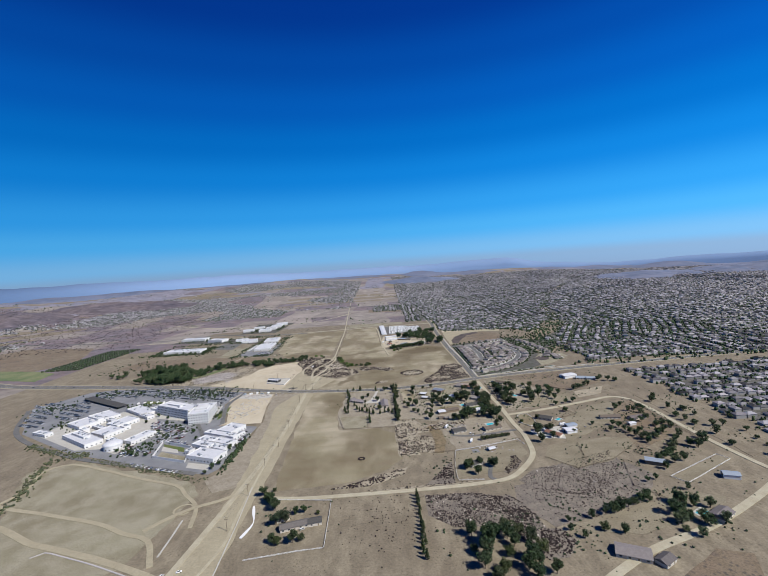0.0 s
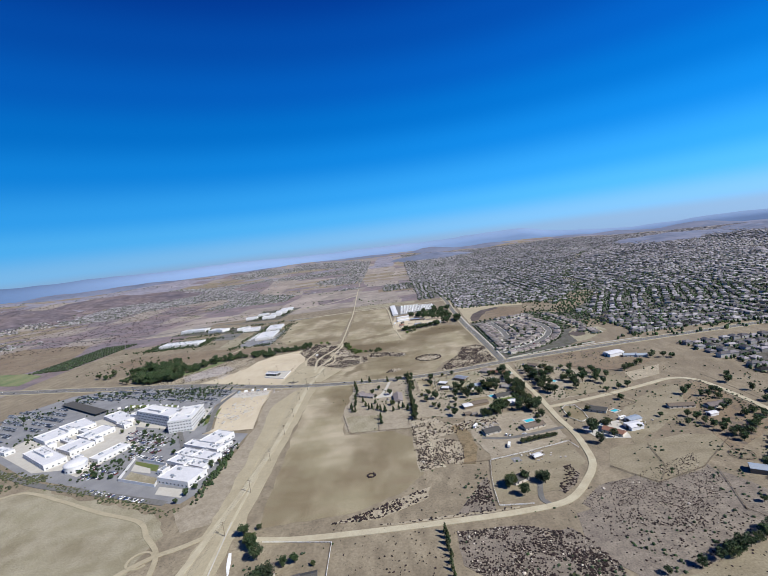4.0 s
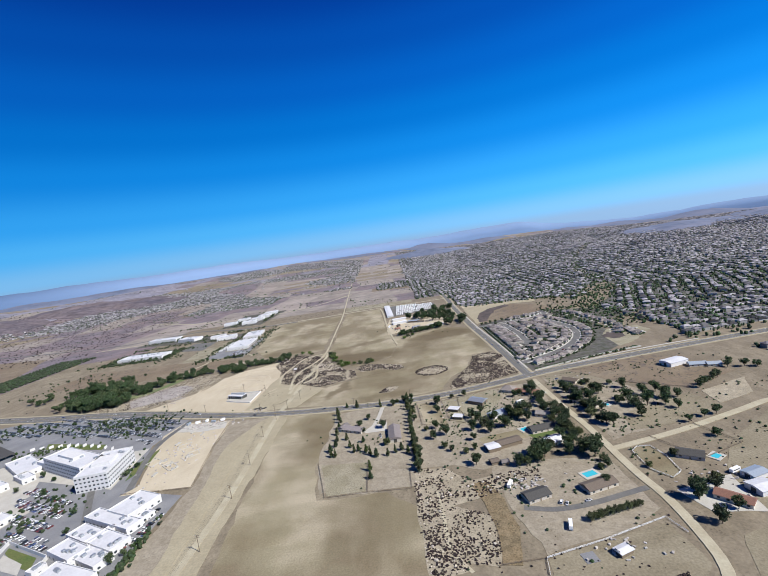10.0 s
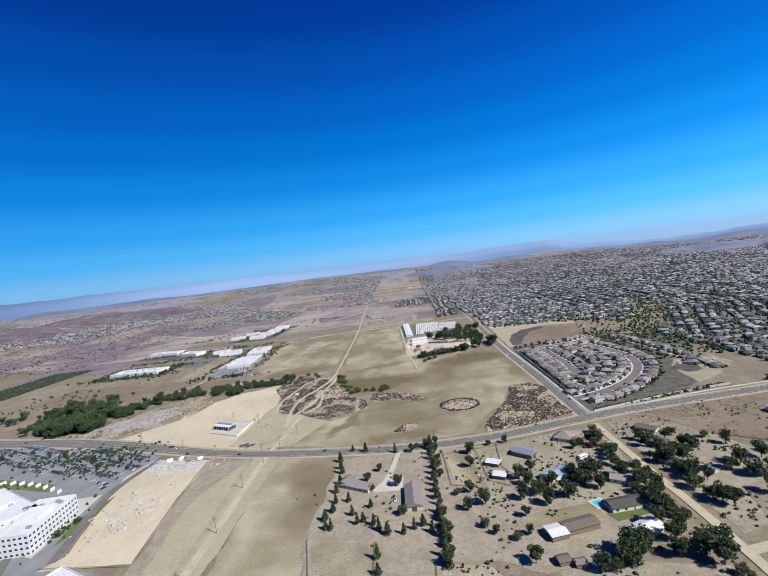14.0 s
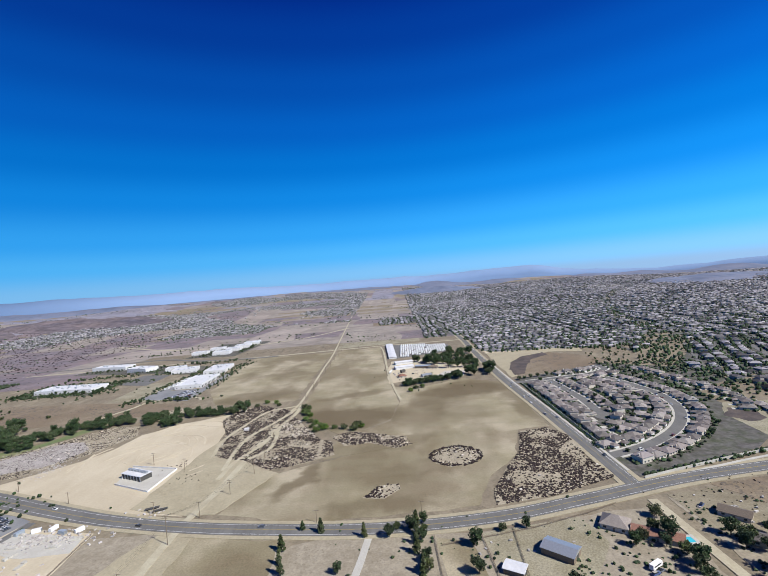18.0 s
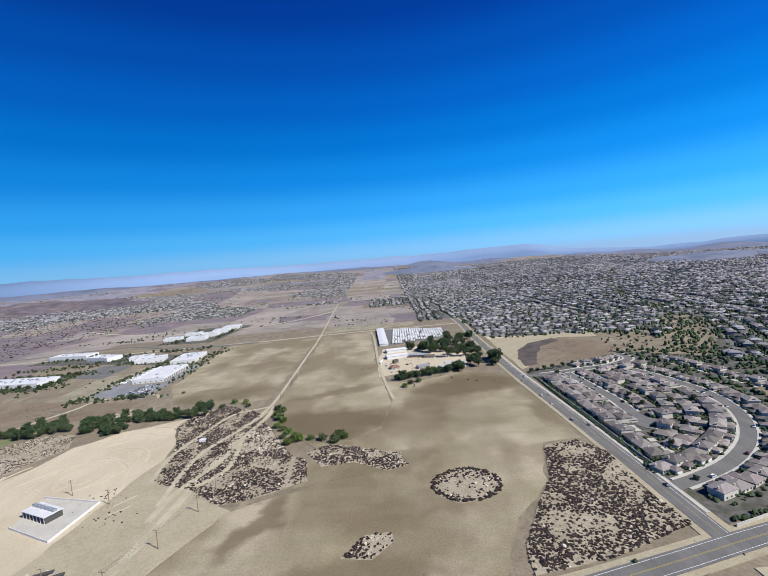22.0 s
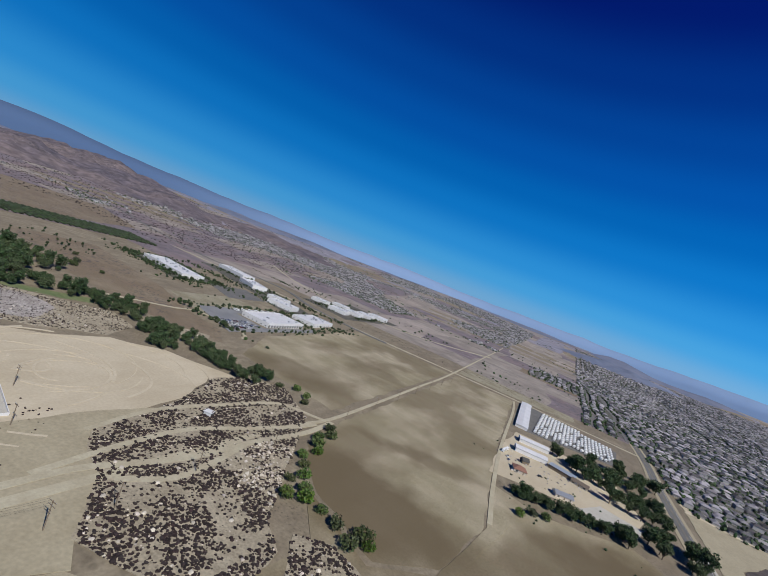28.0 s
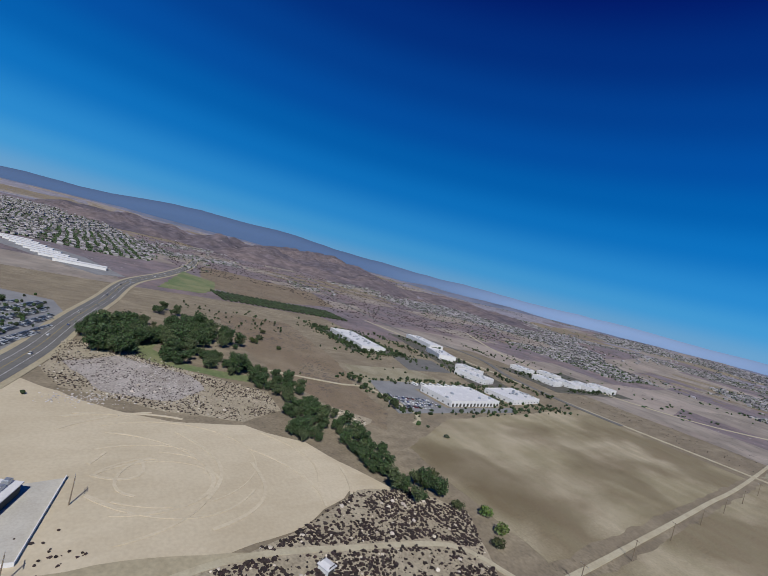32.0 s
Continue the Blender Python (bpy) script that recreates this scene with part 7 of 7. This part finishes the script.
for q in ((204, 690, 10, 5, -50), (113, 660, 7, 6, 20), (135, 576, 10, 6, 15), (231, 577, 7, 5, 30), (262, 352, 10, 6, 30), (158, 742, 7, 5, 0)):
    pool(*q)


# ---- fences ----
POST = shared("post", "wood", lambda g: g.box(-0.09, -0.09, -0.3, 0.09, 0.09, 1.5))


def fence(points, label, mat="wood", closed=False):
    t = tagged(new("fence"), label, "fence", "ranch fences")
    ln = [Vector(p) for p in points] + ([Vector(points[0])] if closed else [])
    for a, b in zip(ln, ln[1:]):
        n = max(1, int((b - a).length / 9))
        for k in range(n):
            p = a.lerp(b, k / n)
            child("post", POST, t, p.x, p.y, 0)
    for z in (0.5, 0.95, 1.35):
        Geo().ribbon(ln, 0.1, z, z + 0.14).ob("rail", M[mat], t)


fence([(-85, 648), (-71, 592), (-36, 592), (-38, 640)], "dark timber paddock fence on dry ground")
fence([(0, 616), (0, 589), (-36, 592)], "dark timber fence beside boulders")
fence([(-123, 418), (-67, 410), (-65, 339), (-87, 337), (-130, 330)], "pale timber fence round the farmhouse plot", "white_line")
fence([(74, 501), (69, 478), (66, 454), (65, 432), (92, 430)], "pale rail fence round the paddock", "white_line")
fence([(74, 501), (112, 509), (156, 521), (160, 506)], "pale rail paddock fence on the north side", "white_line")
fence([(46, 500), (74, 501)], "timber paddock fence beside the gully")
fence([(180, 598), (187, 604), (197, 602), (199, 585), (196, 564), (186, 558), (178, 572)], "rounded rail fence of a riding arena", "white_line", True)
fence([(172, 470), (195, 440), (242, 455), (300, 500)], "timber fence along the slope")
fence([(222, 500), (214, 460), (198, 441)], "timber fence between paddocks")
fence([(45, 762), (48, 700), (62, 690)], "timber fence of horse pens")
fence([(66, 765), (62, 720), (72, 695)], "timber fence of horse pens")
fence([(16, 762), (18, 700), (42, 690)], "timber fence of a sandy paddock")
fence([(250, 450), (232, 400), (250, 372)], "timber fence at the slope end")
fence([(283 + 9 * math.cos(k * 0.4488), 467 + 9 * math.sin(k * 0.4488)) for k in range(14)], "round timber training pen on bare earth", "wood", True)
fence([(276, 412), (352, 450), (358, 438), (284, 398)], "pale rail fence round a grass paddock", "white_line", True)
fence([(20, 752), (43, 756), (78, 763), (117, 775), (140, 784)], "dark timber fence along the highway verge")
fence([(364, 636), (362, 560), (364, 480)], "timber fence beside the eastern lane")
fence([(205, 618), (222, 576), (262, 590), (250, 628)], "timber fence of a square paddock")
fence([(300, 700), (245, 742)], "timber fence across the fallow plot")
fence([(-203, 640), (-216, 719), (-222, 790)], "dark fence of the construction lot")
fence([(-272, 642), (-205, 637)], "dark fence of the construction lot")

# ---- warehouses and business park ----
WG = "business park halls"
VANS_AT = []
flat_building("warehouse", "large white warehouse with a shaded loading front", -374, 1280, 48, 88, 6, 2, pitch=7, sides="SENW", docks="E", units=6, skylights=15, group=WG)
flat_building("warehouse", "long white warehouse with pale roof panels", -384, 1398, 44, 72, 5.5, 6, pitch=8, units=14, group=WG)
flat_building("warehouse", "very long white warehouse ringed by trees", -628, 1296, 118, 44, 6, -5, pitch=8, units=20, skylights=20, docks="N", group=WG)
for lab, x, y, w, d, h, rz in [("white office hall with dark windows", -690, 1512, 90, 34, 8, -8), ("white office hall beside trees", -590, 1462, 60, 34, 8, -20), ("low white workshop hall", -462, 1408, 50, 34, 7, 12), ("low white workshop hall beside the road", -498, 1438, 40, 24, 7, 12), ("white terrace hall by the road", -474, 1636, 44, 34, 8, 8), ("white terrace hall with a grey roof", -462, 1690, 40, 36, 8, 8), ("white terrace hall in a row", -454, 1742, 42, 38, 8, 8), ("white terrace hall at the row's end", -446, 1800, 46, 40, 8, 8), ("white terrace hall across the lane", -520, 1720, 40, 30, 7, 8), ("white hall on the far side", -545, 1660, 40, 30, 7, 8)]:
    flat_building("hall", lab, x, y, w, d, h, rz, pitch=7, storeys=1, units=6, group=WG)
patch("warehouse_lot", [(-424, 1180), (-332, 1150), (-334, 1340), (-348, 1346), (-346, 1228), (-402, 1230), (-404, 1350), (-424, 1350)], "asphalt_dark", "asphalt lot before the warehouse", 0.16, 0)
patch("warehouse_slab", [(-560, 1318), (-480, 1290), (-482, 1382), (-548, 1400)], "asphalt", "empty grey asphalt lot", 0.14, 0)
patch("warehouse_lot_west", [(-712, 1262), (-556, 1244), (-554, 1340), (-706, 1358)], "estate", "planted ground round the long warehouse", 0.14, 0)
patch("business_ground", [(-560, 1600), (-420, 1580), (-400, 1850), (-560, 1850)], "estate", "planted ground of the business park", 0.14, 0)
patch("business_ground_west", [(-760, 1470), (-540, 1410), (-430, 1370), (-420, 1450), (-540, 1500), (-740, 1560)], "estate", "planted ground of the business park", 0.15, 0)
car_rows([(-418, 1186), (-340, 1160), (-344, 1222), (-404, 1226)], 80, 15, 0.75, 60)
for k in range(7):
    VANS_AT.append((-414 + 0.4 * k, 1242 + 14 * k, 0.3, 8))
green_belt = Geo()
for cx, cy, sx, sy, n in ((-634, 1258, 84, 8, 220), (-556, 1288, 7, 50, 120), (-704, 1300, 9, 50, 110), (-628, 1336, 80, 9, 190), (-428, 1260, 3, 90, 90), (-380, 1160, 56, 4, 60), (-376, 1344, 40, 4, 70), (-334, 1270, 2, 90, 50), (-412, 1398, 4, 55, 60), (-356, 1398, 2, 55, 30), (-640, 1400, 60, 8, 60), (-650, 1490, 70, 10, 90), (-560, 1440, 40, 10, 60), (-500, 1400, 40, 10, 60), (-520, 1680, 30, 60, 130), (-430, 1720, 5, 60, 60), (-640, 1780, 60, 60, 40), (-700, 1700, 80, 8, 60), (-340, 1420, 5, 40, 40), (-440, 1500, 60, 5, 40)):
    for _ in range(int(n * 1.1)):
        s = hrg.uniform(0.7, 2.3)
        lump(green_belt, hrg.gauss(cx, 4 + sx * 0.6), hrg.gauss(cy, 4 + sy * 0.6), 0, s, s * hrg.uniform(1.2, 2.4), hrg, 0.4)
tagged(green_belt.ob("landscape_trees", M["leaf_dark"]), "small dark trees planted round white halls", "trees", kind="stuff")

patch("gravel_lot", [(-288, 800), (-226, 788), (-222, 770), (-262, 768), (-292, 780)], "concrete", "pale gravel storage lot beside the highway", 0.2, 2)
# foundations on the construction lot
for k, o_f in enumerate([[(-280, 698), (-274, 709), (-264, 702), (-270, 691)], [(-258, 690), (-252, 698), (-238, 684), (-244, 677)], [(-262, 735), (-250, 740), (-246, 728), (-258, 722)], [(-240, 712), (-232, 718), (-226, 708), (-234, 701)]]):
    tagged(Geo().ribbon([Vector(p) for p in o_f], 0.9, 0, 0.75, closed=True).ob("foundation_%d" % (k + 1), M["concrete"]), "pale concrete strip foundation on bare earth", "foundation", kind="structure")
for k in range(5):
    t = tagged(new("site_container"), "pale steel site container on bare earth", "container", "site containers")
    t.matrix_basis = pose(-280 + 11.3 * k, 797 - 0.9 * k + (k % 3) * 2.5, 0.3, 0, 0, (75, 20, 82, -15, 60)[k])
    Geo().box(-3, -1.22, 0, 3, 1.22, 2.5).ob("body", M["white_line" if k % 3 else "roof_blue"], t)
    Geo().box(3.0, -1.1, 0.1, 3.08, 1.1, 2.4).ob("door", M["metal"], t)

# pump station on its pad by the highway
patch("pump_station_pad", [(-258, 868), (-264, 905), (-214, 892), (-217, 849)], "concrete", "pale concrete pad of the pump station", 0.2, 0)
st = tagged(new("pump_station"), "low dark-sided pump station with a white vented roof", "building")
st.matrix_basis = pose(-245, 880, 0.2, 0, 0, -24)
Geo().box(-13, -5.5, 0, 13, 5.5, 4.6).ob("wall", M["roof_dark"], st)
Geo().box(-13.6, -6.1, 4.6, 13.6, 6.1, 5.0).ob("roof", M["white_roof"], st)
for k in range(6):
    child("roof_unit", UNIT, st, -11 + 4.4 * k, 1.5, 5.0)
for k in range(7):
    Geo().box(-12.8 + 4.15 * k, -5.75, 0, -12.2 + 4.15 * k, -5.52, 4.6).ob("column", M["white_wall"], st)
tagged(Geo().ribbon([Vector((-258, 868)), Vector((-217, 849)), Vector((-214, 892)), Vector((-264, 905))], 0.4, 0, 1.6).ob("pump_station_wall", M["white_wall"]), "low white wall round the pump station", "wall", kind="structure")
for x, y, rz in ((-196, 820, 20), (-188, 817, 25)):
    t = tagged(new("flatbed_trailer"), "long dark flatbed trailer on bare ground", "trailer")
    t.matrix_basis = pose(x, y, 0.1, 0, 0, rz)
    Geo().box(-5, -1.2, 1.0, 5, 1.2, 1.4).ob("bed", M["roof_dark"], t)
    for k in range(2):
        for j in (-1, 1):
            Geo().cyl((-3 + 5 * k, j * 0.9 - 0.2, 0.5), (-3 + 5 * k, j * 0.9 + 0.2, 0.5), 0.5, 0.5, 10).ob("wheel", M["rubber"], t)

# storage yard of caravans
patch("storage_yard_asphalt", [(-2, 1368), (-10, 1555), (122, 1508), (112, 1410)], "asphalt", "grey asphalt storage yard", 0.18, 0)
long_roof = tagged(new("storage_shed"), "very long storage shed with a white sheet roof", "shed")
long_roof.matrix_basis = pose(-14, 1462, 0.1, 0, 0, 3)
Geo().box(-8, -92, -0.2, 8, 92, 3.6).ob("wall", M["white_wall"], long_roof)
r = Geo()
gable(r, -92, -8, 92, 8, 3.6, 0.9)
o = r.ob("roof", M["white_roof"], long_roof)
o.matrix_basis = pose(0, 0, 0, 0, 0, 90)
for k in range(28):
    child("roller_door", DOCK, long_roof, 8.04, -88 + 6.5 * k, 0.1, 90)


def caravan():
    t = tagged(new("caravan"), "parked white caravan in a storage yard", "caravan", "stored caravans")
    b, w = Geo(), Geo()
    profile_body(b, [(-4.2, 0.6), (3.8, 0.6), (4.3, 1.6), (4.0, 3.0), (-4.1, 3.1), (-4.3, 1.4)], 1.25, 0.12)
    b.ob("body", M["white_line"], t)
    w.box(-3.2, -1.24, 1.7, 3.0, 1.24, 2.3)
    w.ob("window_band", M["glass"], t)
    Geo().cyl((-0.4, -1.2, 0.4), (-0.4, 1.2, 0.4), 0.4, 0.4, 10).ob("axle_wheel", M["rubber"], t)
    return t


VANS = Stock([caravan()])
for j in range(11):
    for i in range(24):
        x, y = 8 + i * 5.0 + j * 0.4, 1385 + j * 14.5 - i * 0.8 + hrg.uniform(-1, 1)
        if inside(x, y, [(2, 1374), (-2, 1548), (116, 1504), (108, 1416)]) and hrg.random() < 0.9:
            VANS.put(x, y, 0.3, 75 + hrg.uniform(-6, 6))

# airfield hangars
patch("airfield_apron", [(-1160, 760), (-1010, 860), (-900, 940), (-930, 985), (-1120, 930), (-1220, 860)], "asphalt_dark", "dark asphalt apron of the airfield", 0.5, 2)
ranch_house("hangar", "very long white hangar with a low roof", -984, 919, 80, 16, 82, "white_roof", 6.0, 1.2, "white_wall", "gable", "hangar", False)
for k in range(7):
    ranch_house("hangar", "long white hangar with a low roof", -1030 - 34 * k, 886 - 13 * k, 58, 14, 80, "white_roof", 5.0, 1.2, "white_wall", "gable", "hangar", False)


# ---- power line ----
def pole(x, y, h, arms, rz=0.0):
    t = tagged(new("utility_pole"), "weathered timber utility pole with crossarms on dirt", "utility pole", "power line poles")
    t.matrix_basis = pose(x, y, 0, 0, 0, rz)
    Geo().cyl((0, 0, -0.5), (0, 0, h), 0.28, 0.17, 8).ob("pole", M["wood"], t)
    for k in range(arms):
        z = h - 0.6 - 1.5 * k
        Geo().box(-2.0, -0.09, z, 2.0, 0.09, z + 0.2).ob("crossarm", M["wood"], t)
        for xx in (-1.8, -0.7, 0.7, 1.8):
            Geo().cyl((xx, 0, z + 0.2), (xx, 0, z + 0.5), 0.09, 0.07, 6).ob("insulator", M["metal"], t)


for x, y, h, a in [(-158, 772, 20, 2), (-161, 727, 13, 2), (-156, 665, 13, 2), (-154, 610, 13, 2), (-154, 548, 13, 2), (-156, 490, 13, 2), (-157, 430, 13, 2), (-158, 372, 13, 2), (-151, 803, 12, 1), (-141, 835, 12, 2), (-133, 870, 12, 2), (-131, 895, 12, 1), (-244, 906, 12, 2), (-205, 889, 11, 1), (-190, 812, 10, 1), (-276, 838, 10, 1), (-345, 868, 10, 1), (-420, 898, 10, 1), (-62, 786, 9, 1), (10, 788, 9, 1), (-135, 940, 12, 2), (-133, 1000, 12, 1)] + [(-134, 1098 + 60 * k, 12, 1) for k in range(8)]:
    pole(x, y, h, a, crg.uniform(-8, 8))

LINE = [(-158, 372, 13), (-157, 430, 13), (-156, 490, 13), (-154, 548, 13), (-154, 610, 13), (-156, 665, 13), (-161, 727, 13), (-158, 772, 20), (-151, 803, 12), (-141, 835, 12), (-133, 870, 12)]
wires = tagged(new("power_cables"), "thin dark power cables slung between timber poles", "cables")
for (x0, y0, h0), (x1, y1, h1) in zip(LINE, LINE[1:]):
    for off in (-1.8, -0.7, 0.7, 1.8):
        w, n = Geo(), 8
        for k in range(n + 1):
            a = k / n
            x, y, z = x0 + off + (x1 - x0) * a, y0 + (y1 - y0) * a, h0 - 0.1 + (h1 - h0) * a - 5.0 * a * (1 - a)
            w.v += [(x - 0.03, y, z), (x, y, z + 0.03), (x + 0.03, y, z), (x, y, z - 0.03)]
        w.f += [(4 * k + i, 4 * k + (i + 1) % 4, 4 * k + 4 + (i + 1) % 4, 4 * k + 4 + i) for k in range(n) for i in range(4)]
        w.ob("cable", M["rubber"], wires)

# ranch yards: parked vehicles and hay
for x, y, rz in ((-178, 322, 20), (-190, 318, 70), (-168, 308, 10), (102, 548, 60), (105, 546, 65), (-27, 690, 80), (-26, 686, 85), (125, 717, 20), (129, 719, 25), (190, 775, 40), (205, 770, 10), (-88, 366, 20), (120, 546, 10), (200, 548, 30), (240, 540, 80), (25, 1215, 40), (-6, 1218, 80), (-8, 1226, 85)):
    CARS.put(x, y, 0.3, rz)
for x, y, z, rz in VANS_AT:
    VANS.put(x, y, z, rz)
for x, y, rz in ((98, 524, 70), (128, 722, 30), (228, 556, 20), (-12, 1245, 80), (-14, 1236, 84), (74, 575, 60)):
    VANS.put(x, y, 0.2, rz)
debris = Geo()
for cx, cy, sx, sy, n in ((-250, 715, 20, 50, 90), (-252, 788, 30, 9, 190), (120, 500, 20, 8, 26), (60, 740, 30, 30, 12), (85, 575, 18, 8, 60), (210, 770, 20, 14, 14), (-195, 815, 12, 8, 24), (30, 1240, 40, 40, 50), (220, 550, 24, 12, 40), (215, 1420, 50, 40, 90)):
    for _ in range(n):
        x, y = hrg.gauss(cx, sx * 0.6), hrg.gauss(cy, sy * 0.6)
        debris.box(-hrg.uniform(0.4, 1.4), -0.5, 0, hrg.uniform(0.4, 1.4), 0.5, hrg.uniform(0.3, 1.2), pose(x, y, 0.1, 0, 0, hrg.uniform(0, 180)))
tagged(debris.ob("yard_clutter", M["pale_rock"]), "pale boxes and scraps lying about yards", "clutter", kind="stuff")
# trees along the wash, in the loose edges of the grove and about the halls
wrg = random.Random(77)
WASH_LINE = smooth([(330, 1190), (372, 1262), (392, 1300), (415, 1350), (440, 1420), (462, 1500), (468, 1550)], 8)
for q in WASH_LINE:
    for _ in range(2):
        WOODS.append((q.x + wrg.gauss(0, 15), q.y + wrg.gauss(0, 9), wrg.uniform(0.25, 0.5)))
for cx, cy, sx, sy, n in ((-585, 1020, 22, 24, 16), (-566, 960, 12, 16, 8), (-440, 980, 12, 14, 8), (-430, 1025, 14, 12, 10), (-520, 1050, 30, 10, 9), (-640, 1010, 25, 18, 6)):
    for _ in range(n):
        WOODS.append((wrg.gauss(cx, sx * 0.7), wrg.gauss(cy, sy * 0.7), wrg.uniform(0.5, 1.35)))
for cx, cy, sx, sy, n in ((-634, 1262, 90, 12, 34), (-556, 1292, 8, 52, 14), (-706, 1300, 10, 52, 14), (-628, 1340, 84, 12, 28), (-380, 1156, 56, 3, 12), (-414, 1396, 6, 55, 12), (-600, 1490, 90, 16, 30), (-520, 1690, 34, 90, 34), (-426, 1720, 6, 90, 14), (-436, 1500, 60, 8, 16), (-640, 1400, 70, 10, 12)):
    for _ in range(n):
        WOODS.append((cx + wrg.uniform(-sx, sx), cy + wrg.uniform(-sy, sy), wrg.uniform(0.28, 0.6)))
grove("scattered_trees", "single dark green trees about plots and car parks", WOODS)
